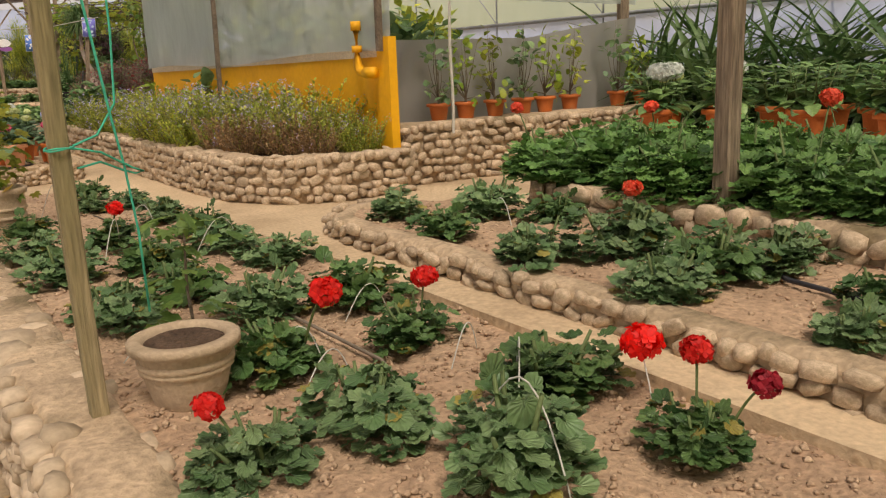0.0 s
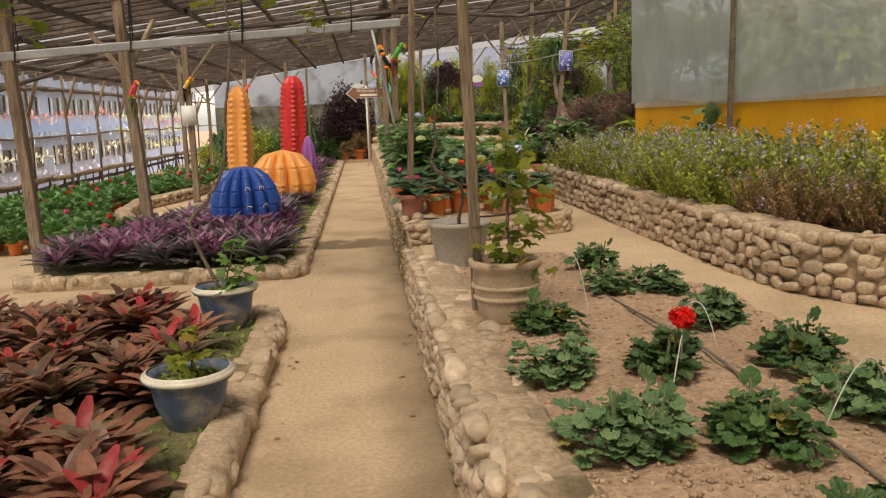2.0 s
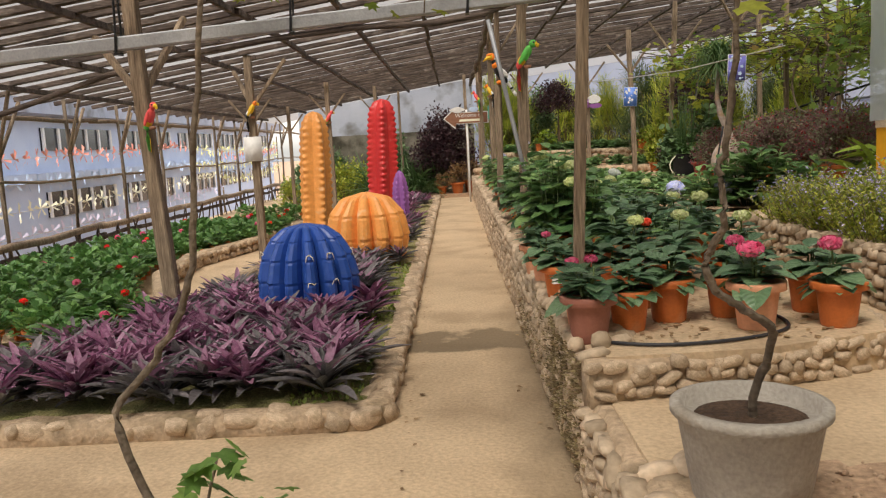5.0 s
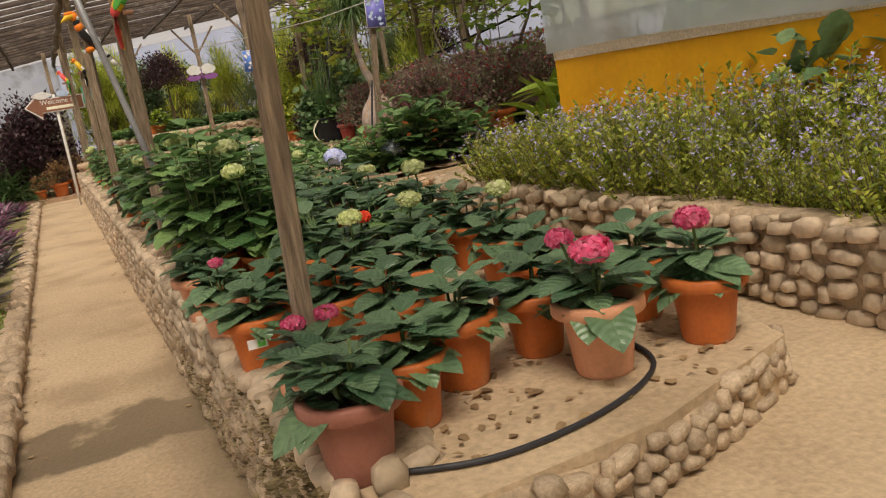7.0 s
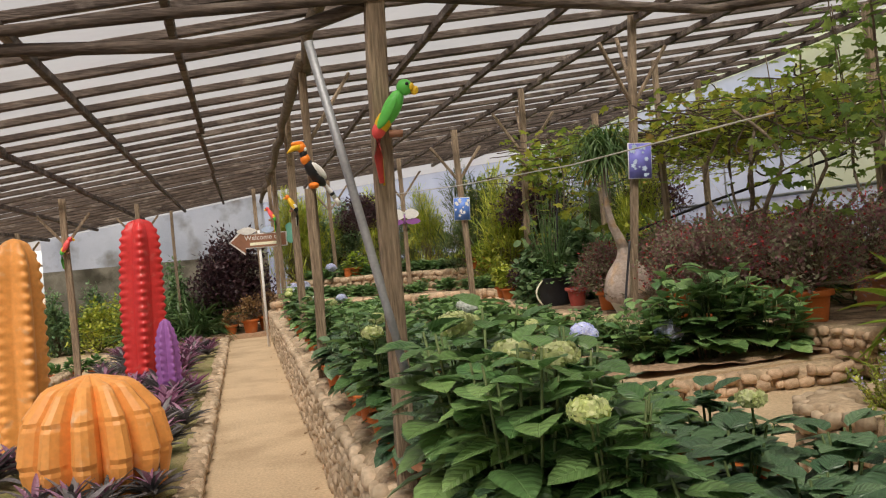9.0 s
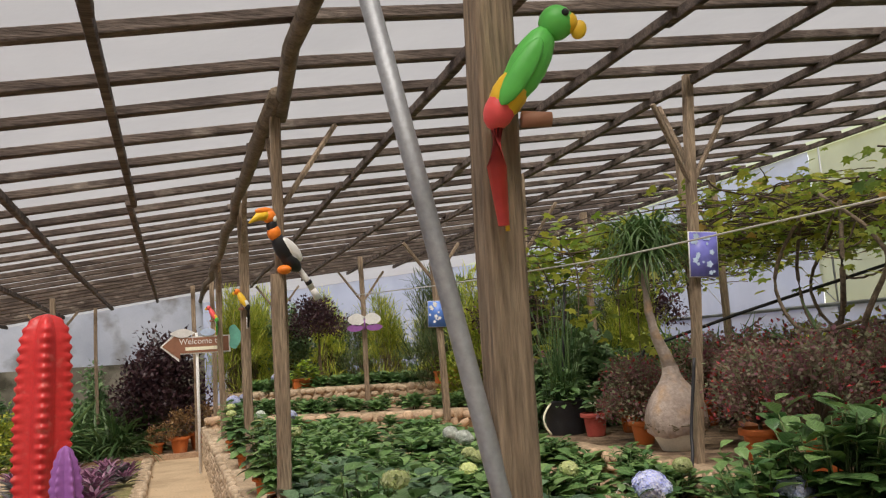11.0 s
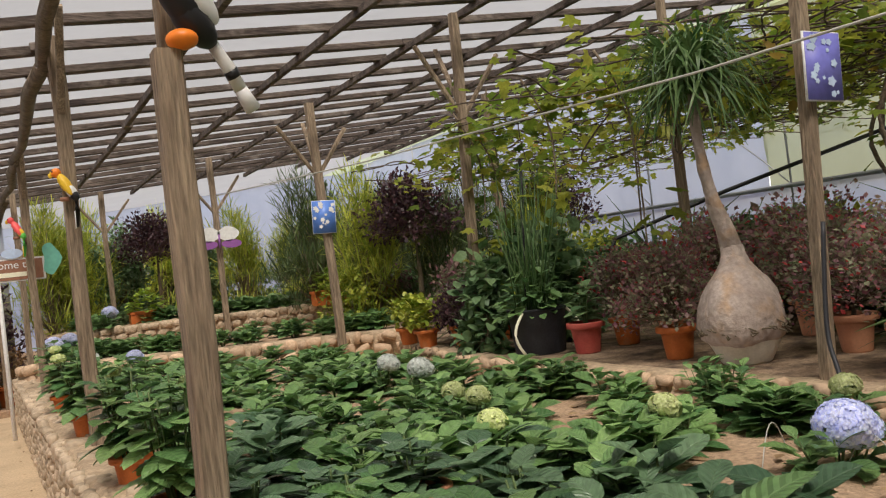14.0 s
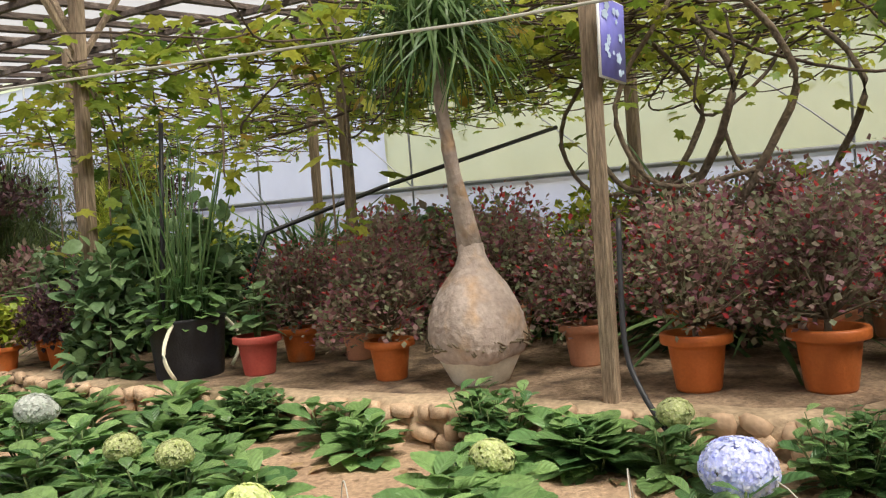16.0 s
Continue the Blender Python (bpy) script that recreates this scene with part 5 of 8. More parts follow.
place(lambda: bed_hydrangea(230, HYD_BRIGHT, r=0.5, tall=0.62, shoots=30, size=(0.17, 0.25), label="large leafy hydrangea bush above the kerb"), "bhbig", (3.45, 15.68, 0.62), 0.0, 1.15)
place(None, "bhbig", (3.05, 15.8, 0.62), 2.0, 0.8)
place(None, "bhbig", (3.2, 16.35, 0.62), 1.0, 0.45)
place(None, "bhbig", (3.3, 17.7, 0.62), 3.0, 0.5)
place(None, "bhbig", (3.3, 19.0, 0.62), 5.0, 0.42)
place(None, "bhbig", (3.9, 15.5, 0.62), 4.0, 0.9)

# bronze-red plants beside the path
OLIVE_TI = leaf_mat("olive_bronze_leaf", (0.055, 0.055, 0.028), (0.19, 0.12, 0.075), rough=0.4, old=(0.5, 0.38, 0.05))
BRONZE_TI = leaf_mat("mauve_bronze_leaf", (0.12, 0.055, 0.034), (0.30, 0.135, 0.08), rough=0.4, old=(0.5, 0.38, 0.05))
STRAP_TIP = leaf_long(0.33, 6, 0.35, 0.45, 1.0, 0.45)
for i in range(290):
    x, y = RG.uniform(-3.2, -0.92), RG.uniform(0.5, 8.2) if i % 2 else RG.uniform(4.0, 8.25)
    if abs(y - 5.9) < 0.32 and x > -1.35 or abs(y - 7.9) < 0.3 and x > -1.4:
        continue
    v = i % 5
    place(lambda: rosette(240 + v, "bromeliad", "bronze bromeliad rosette with a red heart" if v in (1, 3) else "olive-bronze bromeliad rosette with broad strap leaves", "foliage plant", "bronze bromeliads in the bed", (OLIVE_TI, CORDY, BRONZE_TI, BRONZE_TI, CORDY)[v],
                          CORDY_RED if v in (1, 3) else CORDY, 22, (0.19, 0.28), STRAP_TIP, 0.04, 0.14 if v in (1, 3) else 0.3, 0.1, "red young leaves at the heart"),
          f"ti{v}", (x, y, 0.1), RG.uniform(0, 6.28), RG.uniform(0.75, 1.15))
# purple rosettes
OYSTER = leaf_long(0.21, 5, 0.6, 0.3, 0.9, 0.7)
CACTI = ((-1.45, 12.72, 0.5), (-1.3, 16.3, 0.58), (-2.22, 18.5, 0.32), (-1.5, 22.4, 0.4), (-1.12, 20.5, 0.2))
count = 0
while count < 300:
    x, y = RG.uniform(-3.1, -0.82), RG.uniform(10.4, 14.5) if count % 3 else RG.uniform(14.5, 27)
    if not inside(x, y, PURPLE_BED) or any((x - a) ** 2 + (y - b) ** 2 < (c * 0.92) ** 2 for a, b, c in CACTI) or (x > -1.05 and 11.6 < y < 15.3 and RG.random() < 0.85):
        continue
    v = RG.choice((0, 1, 2, 3, 3, 3)) if y < 13 or y > 16 else RG.choice((0, 1))
    pink = v == 3
    place(lambda: rosette(250 + v, "oyster_plant", "magenta-centred oyster plant rosette" if pink else "purple-grey oyster plant rosette", "foliage plant", "oyster plants in the bed", RHOEO, RHOEO_PINK, 28, (0.19, 0.3), OYSTER, 0.03, 0.7 if pink else 0.15, 0.08),
          f"oyster{v}", (x, y, 0.1), RG.uniform(0, 6.28), RG.uniform(1.05, 1.4))
    count += 1
tuft = Shape()
for _ in range(2600):
    x, y = (RG.uniform(-1.2, -0.72), RG.uniform(10.3, 16)) if RG.random() < 0.6 else (RG.uniform(-1.2, -0.75), RG.uniform(3, 8.4))
    leaves(tuft, SMALL, [np.array((x, y, 0.095))], [(RG.gauss(0, 1), RG.gauss(0, 1), 0.3)], [RG.uniform(0.02, 0.05)], RG, (0.3, 1.5), 2)
solo("moss_tufts", tuft, GRASSY, "low moss and weeds along the kerb", "weeds", "stuff")


# ---- posts, roof braces and signs ----
RP = random.Random(33)


def post(at, top, w=0.075, lean=(0.0, 0.0), material=WOOD, braces=(), label="weathered square wooden roof post", name="roof_post"):
    t = thing(name, at, label, "post", "roof posts")
    z = top - at[2]
    s = Shape()
    pts = [(lean[0] * f + 0.008 * math.sin(f * 7 + at[1]), lean[1] * f, -0.1 + (z + 0.1) * f) for f in np.linspace(0, 1, 7)]
    out = []
    c = 0.82
    prof = [(-1, -c), (-c, -1), (c, -1), (1, -c), (1, c), (c, 1), (-c, 1), (-1, c)]
    for p in pts:
        q = w / 2 * RP.uniform(0.93, 1.06)
        out += [(p[0] + x * q, p[1] + y * q, p[2]) for x, y in prof]
    k = len(pts)
    s.add(out, [(j * 8 + i, j * 8 + (i + 1) % 8, (j + 1) * 8 + (i + 1) % 8, (j + 1) * 8 + i) for j in range(k - 1) for i in range(8)] + [tuple(range(8))[::-1], tuple((k - 1) * 8 + i for i in range(8))])
    part("shaft", s, material, t, smooth=False)
    for dx, dy, z0 in braces:
        part("brace", beam(Shape(), (lean[0] * 0.8, lean[1] * 0.8, z0 - at[2]), (lean[0] + dx, lean[1] + dy, min(z + 0.05, z0 - at[2] + math.hypot(dx, dy) * 1.25)), w * 0.5, w * 0.42, RP), material, t, smooth=False)
    return t


def top_at(x):
    return roof_z(x) + 0.03


V2 = ((0.0, 0.55, 2.95), (0.0, -0.55, 2.95))
V4 = ((0.5, 0.1, 2.9), (-0.5, -0.1, 2.9), (0.1, 0.55, 3.0))
post((0.588, 2.645, 0.43), top_at(0.6), 0.052, (-0.02, -0.04), GREEN_WOOD, label="wooden post greened by algae, tied with twine")
post((0.625, 6.47, 0.43), top_at(0.55), 0.056, (-0.045, 0.0), material=WOOD, braces=V2)
post((0.48, 9.87, 0.6), top_at(0.6), 0.056, (0.11, 0.0), braces=V2)
post((0.50, 13.39, 0.6), top_at(0.6), 0.088, (0.08, 0.0), braces=V2)
post((0.487, 17.03, 0.6), 2.33, 0.085, (0.03, 0.0), label="thick weathered post carrying a hornbill figure")
post((0.51, 17.13, 0.6), top_at(0.55), 0.065, (0.05, 0.0), braces=((0.0, 0.7, 2.75), (0.45, 0.3, 2.75)))
post((0.62, 20.9, 0.6), top_at(0.6), 0.1, braces=V2)
post((0.60, 25.6, 0.6), top_at(0.6), 0.09, braces=V2)
post((0.3, 29.8, 0.0), top_at(0.4), 0.09)
post((0.66, 29.3, 0.6), top_at(0.6), 0.09)
post((3.62, 17.28, 0.78), 3.9, 0.07, (0.35, 0.1), braces=((0.45, 0.2, 3.0), (-0.5, -0.2, 2.9), (0.1, 0.6, 3.05)), label="leaning weathered post with spreading braces")
post((3.80, 20.8, 0.78), 3.88, 0.078, (0.2, 0.15), braces=V4)
post((3.98, 24.45, 0.8), 3.85, 0.1, (-0.08, 0.0), braces=V4)
post((3.62, 28.5, 0.85), 3.85, 0.09, braces=V4)
post((2.2, 31.0, 1.1), 3.7, 0.09, braces=V4)
post((7.55, 18.2, 0.8), 4.2, 0.1)
post((7.2, 21.5, 0.8), 4.0, 0.08, braces=V4)
post((7.0, 25.0, 0.8), 4.1, 0.1)
post((5.6, 19.96, 0.8), 4.0, 0.07)
post((3.6, 2.66, 0.7), 3.8, 0.1, (0.02, 0.0), label="grey post with a dark strip beside dense geraniums")
post((-2.66, 12.75, 0.0), top_at(-2.8), 0.12, (-0.14, 0.0), braces=((0.3, 0.5, 2.1), (-0.4, 0.2, 2.1)))
post((-3.09, 18.0, 0.0), top_at(-3.1), 0.11, (0.0, 0.0), braces=((0.55, 0.0, 2.25), (-0.3, 0.3, 2.3)))
post((-3.47, 11.3, 0.0), top_at(-3.6), 0.11, (-0.1, 0.0))
post((-2.85, 24.1, 0.0), top_at(-2.85), 0.1, braces=((0.4, 0.0, 2.3), (-0.4, 0.0, 2.3)))
post((-2.1, 27.5, 0.0), top_at(-2.1), 0.09, braces=((0.4, 0.0, 2.4), (-0.4, 0.0, 2.4)))
post((-3.9, 21.3, 0.0), top_at(-3.9), 0.09, braces=((0.4, 0.0, 2.1), (-0.4, 0.0, 2.1)))
post((-1.7, 31.0, 0.1), top_at(-1.7), 0.07)
post((-4.6, 28.5, 0.0), top_at(-4.6), 0.09, braces=((0.4, 0.0, 2.1), (-0.4, 0.0, 2.1)))
strut = thing("steel_strut", (0, 0, 0), "leaning galvanised steel strut tied to a post", "strut")
part("tube", tube(Shape(), [(0.545, 13.345, 1.15), (0.49, 13.36, 1.457), (0.37, 13.38, 2.08), (0.25, 13.40, 2.68)], 0.021, 10), STEEL, strut)
part("tie", tube(Shape(), [(0.58 + 0.065 * math.cos(a), 13.40 + 0.075 * math.sin(a), 1.12 + 0.004 * a) for a in np.linspace(0, 12, 30)], 0.006, 5), HOSE, strut, "dark wire tie")

# green twine on the first post
tw = thing("green_twine", (0, 0, 0), "frayed green twine hanging from the roof, tied round a post", "twine")
part("strand", tube(Shape(), [(0.70, 2.72, 3.4), (0.695, 2.70, 2.4), (0.70, 2.70, 1.7), (0.745, 2.73, 1.38), (0.775, 2.75, 1.2), (0.80, 2.78, 1.0), (0.81, 2.8, 0.72)], 0.0042, 6), TWINE, tw)
part("strand", tube(Shape(), [(0.79, 2.76, 3.4), (0.78, 2.74, 2.2), (0.775, 2.73, 1.6), (0.765, 2.74, 1.4), (0.70, 2.72, 1.31), (0.615, 2.64, 1.29)], 0.0036, 6), TWINE, tw)
part("knot", tube(Shape(), [(0.575 + 0.038 * math.cos(a), 2.63 + 0.038 * math.sin(a), 1.285 + 0.004 * math.sin(a * 1.7)) for a in np.linspace(0, 13, 48)], 0.0026, 5), TWINE, tw)
part("loop", tube(Shape(), [(0.61, 2.62, 1.285), (0.70, 2.70, 1.26), (0.80, 2.76, 1.2), (0.835, 2.77, 1.185), (0.81, 2.77, 1.18), (0.77, 2.76, 1.195), (0.70, 2.72, 1.23), (0.62, 2.64, 1.225)], 0.0034, 6), TWINE, tw)


# ---- painted cactus figures ----
def ribbed_ball(name, at, r, h, ribs, material, label, steps=5, ledge=0.07, spines=None):
    """A squat ball of ribs, each built of overlapping ledges."""
    t = thing(name, at, label, "cactus figure", "painted cactus figures")
    n, per = ribs * 6, 3
    rings = steps * per
    pts, f = [], []
    for j in range(rings + 1):
        k, q = divmod(j, per)
        e = -0.62 + (math.pi / 2 + 0.62) * (k + (0.0, 0.12, 0.9)[q]) / steps
        lip = (0.2, 1.0, 0.6)[q] if k < steps - 1 else 0.5
        for i in range(n):
            a = 2 * math.pi * i / n
            q = abs(math.cos(ribs * a / 2))
            R = r * max(0.02, math.cos(min(e, 1.55))) ** 0.8 * (0.70 + 0.30 * q ** 0.8) * (1 + ledge * (lip - 0.5) * (0.3 + 0.7 * q))
            pts.append((R * math.cos(a), R * math.sin(a), h * 0.40 + h * 0.60 * math.sin(e)))
    f = [(j * n + i, j * n + (i + 1) % n, (j + 1) * n + (i + 1) % n, (j + 1) * n + i) for j in range(rings) for i in range(n)]
    f.append(tuple(rings * n + i for i in range(n)))
    part("body", Shape().add(pts, f), material, t, smooth=False)
    if spines:
        sp, rng = Shape(), random.Random(4)
        for i in range(ribs):
            a = 2 * math.pi * i / ribs
            for e in (-0.3, 0.15, 0.6):
                if rng.random() < 0.3:
                    continue
                c = np.array((math.cos(a) * r * math.cos(e) ** 0.8, math.sin(a) * r * math.cos(e) ** 0.8, h * 0.4 + h * 0.6 * math.sin(e)))
                for q in (-1, 1):
                    b = a + q * 0.9
                    tube(sp, [c, c + (math.cos(b) * 0.03, math.sin(b) * 0.03, rng.uniform(-0.02, 0.03)), c + (math.cos(b) * 0.045, math.sin(b) * 0.045, rng.uniform(-0.06, 0.0))], [0.005, 0.004, 0.002], 5)
        tagged(part("spines", sp, spines, t, "pale painted spines"), kind="stuff")
    return t


def column_cactus(name, at, r, h, ribs, material, label, tip=0.16, studs=24, lean=0.0, turn=0.0):
    """A fluted column whose ribs are notched into rows of thorns."""
    t = thing(name, at, label, "cactus figure", "painted cactus figures")
    n, rings = ribs * 12, studs * 5
    pts = []
    for j in range(rings + 1):
        z = h * j / rings
        d = max(0.0, (z - (h - tip * 2)) / (tip * 2))
        base = r * (0.86 + 0.14 * math.sin(math.pi * min(1, z / h * 1.1))) * math.sqrt(max(0.003, 1 - d * d))
        notch = (0.25, 0.7, 1.0, 0.75, 0.2)[j % 5]
        for i in range(n):
            a = 2 * math.pi * i / n
            q = abs(math.cos(ribs * a / 2))
            R = base * (0.66 + 0.2 * q ** 1.2 + q ** 6 * (0.06 + 0.14 * notch))
            pts.append((R * math.cos(a + turn) + lean * z, R * math.sin(a + turn), z))
    f = [(j * n + i, j * n + (i + 1) % n, (j + 1) * n + (i + 1) % n, (j + 1) * n + i) for j in range(rings) for i in range(n)]
    f.append(tuple(rings * n + i for i in range(n)))
    part("body", Shape().add(pts, f), material, t)
    return t


ribbed_ball("ball_cactus", (-1.45, 12.72, 0.06), 0.44, 0.90, 14, P_BLUE, "large glossy blue ribbed ball cactus figure", steps=6, ledge=0.05, spines=P_SPINE)
ribbed_ball("ball_cactus", (-1.3, 16.3, 0.08), 0.54, 0.93, 12, P_ORANGE, "large orange ribbed ball cactus figure", steps=4, ledge=0.045)
column_cactus("column_cactus", (-2.34, 18.5, 0.08), 0.26, 2.10, 5, P_ORANGE, "tall orange column cactus figure with notched ribs", lean=0.035, studs=20, turn=0.35)
column_cactus("column_cactus", (-1.62, 22.4, 0.08), 0.32, 2.45, 5, P_RED, "tall red column cactus figure with thorny ribs", lean=0.04, studs=22, turn=-0.2)
column_cactus("column_cactus", (-1.12, 20.5, 0.08), 0.15, 1.06, 6, P_PURPLE, "small purple column cactus figure", tip=0.2, studs=12)


# ---- painted bird figures: each stays one mesh ----
def bird_mesh(name, blobs, feather_tubes):
    """One mesh from rounded bodies and tapered tails, each with its own paint."""
    mats, pts, faces, slots, n = [], [], [], [], 0

    def take(s, m):
        nonlocal n
        if m not in mats:
            mats.append(m)
        for v in s.v:
            pts.extend(v.tolist())
        faces.extend([tuple(i + n for i in f) for f in s.f])
        slots.extend([mats.index(m)] * len(s.f))
        n += s.n
    for c, rad, rot, m in blobs:
        s = Shape()
        k = []
        R = np.array(Euler(rot).to_matrix())
        for j in range(9):
            e = -math.pi / 2 + math.pi * j / 8
            for i in range(12):
                a = 2 * math.pi * i / 12
                k.append(R @ (np.array((math.cos(a) * math.cos(e), math.sin(a) * math.cos(e), math.sin(e))) * rad) + c)
        s.add(k, [(j * 12 + i, j * 12 + (i + 1) % 12, (j + 1) * 12 + (i + 1) % 12, (j + 1) * 12 + i) for j in range(8) for i in range(12)])
        take(s, m)
    for line, rad, m in feather_tubes:
        take(tube(Shape(), line, rad, 8), m)
    me = bpy.data.meshes.new(name)
    me.from_pydata(pts, [], faces)
    for m in mats:
        me.materials.append(m)
    me.polygons.foreach_set("material_index", slots)
    me.polygons.foreach_set("use_smooth", [True] * len(faces))
    me.update()
    return me


ORANGE_P = paint("bird_orange", (0.85, 0.22, 0.02), 0.45)
PINK_P = paint("bird_pink", (0.82, 0.10, 0.10), 0.45)
# birds look along +x with their feet at the origin
HORNBILL = bird_mesh("hornbill_figure", [
    ((0.02, 0, 0.15), (0.055, 0.055, 0.12), (0, 0.6, 0), P_BLACK), ((-0.02, 0.034, 0.145), (0.042, 0.03, 0.10), (0, 0.8, 0), P_WHITE), ((-0.02, -0.034, 0.145), (0.042, 0.03, 0.10), (0, 0.8, 0), P_WHITE), ((-0.03, 0, 0.075), (0.045, 0.055, 0.09), (0, 0.85, 0), P_BLACK),
    ((0.085, 0, 0.25), (0.045, 0.044, 0.05), (0, 0, 0), ORANGE_P), ((0.10, 0, 0.295), (0.035, 0.035, 0.05), (0, 0, 0), P_BLACK), ((0.115, 0, 0.35), (0.046, 0.04, 0.045), (0, 0, 0), ORANGE_P),
    ((0.15, 0, 0.385), (0.07, 0.024, 0.022), (0, 0.1, 0), ORANGE_P), ((0.098, 0.032, 0.335), (0.016, 0.008, 0.02), (0, 0, 0), P_WHITE), ((0.098, -0.032, 0.335), (0.016, 0.008, 0.02), (0, 0, 0), P_WHITE),
    ((0.02, 0, 0.02), (0.045, 0.05, 0.03), (0, 0, 0), ORANGE_P)],
    [([(0.13, 0, 0.355), (0.2, 0, 0.345), (0.265, 0, 0.30)], [0.034, 0.026, 0.004], P_YELLOW), ([(-0.09, 0, 0.03), (-0.15, 0, -0.04), (-0.19, 0, -0.10)], [0.018, 0.021, 0.021], P_WHITE),
     ([(-0.155, 0, -0.045), (-0.17, 0, -0.066)], [0.0225, 0.0235], P_BLACK), ([(-0.19, 0, -0.10), (-0.235, 0, -0.16)], [0.021, 0.026], P_WHITE)])


def parrot_mesh(name, back, mid, tail, head):
    return bird_mesh(name, [((0.02, 0, 0.16), (0.05, 0.05, 0.115), (0, 0.5, 0), back), ((-0.03, 0, 0.085), (0.046, 0.049, 0.075), (0, 0.5, 0), mid), ((-0.055, 0, 0.045), (0.04, 0.044, 0.055), (0, 0.4, 0), tail),
                            ((0.095, 0, 0.27), (0.046, 0.042, 0.046), (0, 0, 0), head), ((0.125, 0, 0.268), (0.026, 0.028, 0.028), (0, 0.3, 0), P_YELLOW), ((0.152, 0, 0.25), (0.02, 0.013, 0.026), (0, 0.3, 0), P_YELLOW),
                            ((0.115, 0.036, 0.283), (0.01, 0.008, 0.01), (0, 0, 0), P_BLACK), ((0.115, -0.036, 0.283), (0.01, 0.008, 0.01), (0, 0, 0), P_BLACK),
                            ((0.0, 0.045, 0.13), (0.03, 0.014, 0.1), (0, 0.55, 0), back), ((0.0, -0.045, 0.13), (0.03, 0.014, 0.1), (0, 0.55, 0), back)],
                     [([(-0.062, 0, 0.04), (-0.066, 0, -0.10), (-0.052, 0, -0.25)], [0.03, 0.025, 0.014], tail), ([(-0.05, 0.016, -0.1), (-0.042, 0.012, -0.262)], [0.006, 0.006], mid), ([(0.0, 0, 0.02), (0.075, 0.01, 0.02)], [0.022, 0.02], P_BROWN)])


def bird(name, me, at, rz, s, label, lean=0.0):
    ob = tagged(new(name, me), label, "bird figure", "painted bird figures")
    ob.matrix_basis = Matrix.LocRotScale(Vector(at), Euler((0, lean, rz)), Vector((s,) * 3))
    return ob


bird("hornbill_figure", HORNBILL, (0.568, 17.0, 2.335), math.pi + 0.49, 1.0, "painted hornbill figure, black, white and orange, on a post")
GREEN_PARROT = parrot_mesh("parrot_figure", P_GREEN, P_YELLOW, PINK_P, P_GREEN)
RED_PARROT = parrot_mesh("red_parrot_figure", PINK_P, P_YELLOW, P_GREEN, PINK_P)
YELLOW_PARROT = parrot_mesh("orange_parrot_figure", P_YELLOW, P_WHITE, P_BLACK, ORANGE_P)
bird("parrot_figure", GREEN_PARROT, (0.555, 13.28, 2.215), -0.35, 0.8, "painted green and pink parrot figure on a post", 0.05)
bird("parrot_figure", RED_PARROT, (-2.68, 12.64, 1.83), -0.6, 0.72, "painted red and green parrot figure on a post")
bird("hornbill_figure", YELLOW_PARROT, (-3.09, 17.9, 2.1), 0.2, 0.8, "small painted orange bird figure on a post")
bird("parrot_figure", RED_PARROT, (-2.85, 24.0, 2.15), 0.2, 0.9, "painted red and green parrot figure on a far post")
bird("hornbill_figure", YELLOW_PARROT, (0.6, 20.8, 2.36), 2.6, 0.75, "small painted orange bird figure on a post")
bird("parrot_figure", RED_PARROT, (0.5, 25.5, 2.5), 2.6, 0.85, "small painted red parrot figure on a post")


# ---- signs ----
def sign_frame(at, toward, tilt=0.0):
    """Sign plane: local x across, z up, facing -y turned towards the point."""
    d = math.atan2(toward[1] - at[1], toward[0] - at[0])
    return Matrix.LocRotScale(Vector(at), Euler((0, tilt, d + math.pi / 2)), None)


def plate(w, h, d=0.012):
    return box(Shape(), -w / 2, w / 2, -d / 2, d / 2, -h / 2, h / 2)


def poster(at, toward, w, h, ground, motif, seed, label, tilt=0.0):
    rng = random.Random(seed)
    t = thing("photo_sign", (0, 0, 0), label, "sign", "flower photo signs")
    t.matrix_basis = sign_frame(at, toward, tilt)
    part("board", plate(w, h), P_WHITE, t, "pale board edge")
    part("picture", box(Shape(), -w / 2 + 0.006, w / 2 - 0.006, -0.0105, -0.0065, -h / 2 + 0.006, h / 2 - 0.006), ground, t, "printed blue ground")
    s = Shape()
    for _ in range(16):
        x, z, r = rng.uniform(-0.4, 0.4) * w, rng.uniform(-0.4, 0.4) * h, rng.uniform(0.04, 0.11) * w
        pts = [(x + r * (1 + 0.25 * math.cos(5 * a)) * math.cos(a), -0.0135, z + r * (1 + 0.25 * math.cos(5 * a)) * math.sin(a)) for a in np.linspace(0, 6.28, 15)[:-1]]
        pts = [(min(w * 0.47, max(-w * 0.47, p[0])), p[1] - 0.0001 * _, min(h * 0.47, max(-h * 0.47, p[2]))) for p in pts]
        s.add(pts, [tuple(range(14))])
    tagged(part("printed_flower", s, motif, t, "printed pale flowers", smooth=False), kind="stuff")
    return t


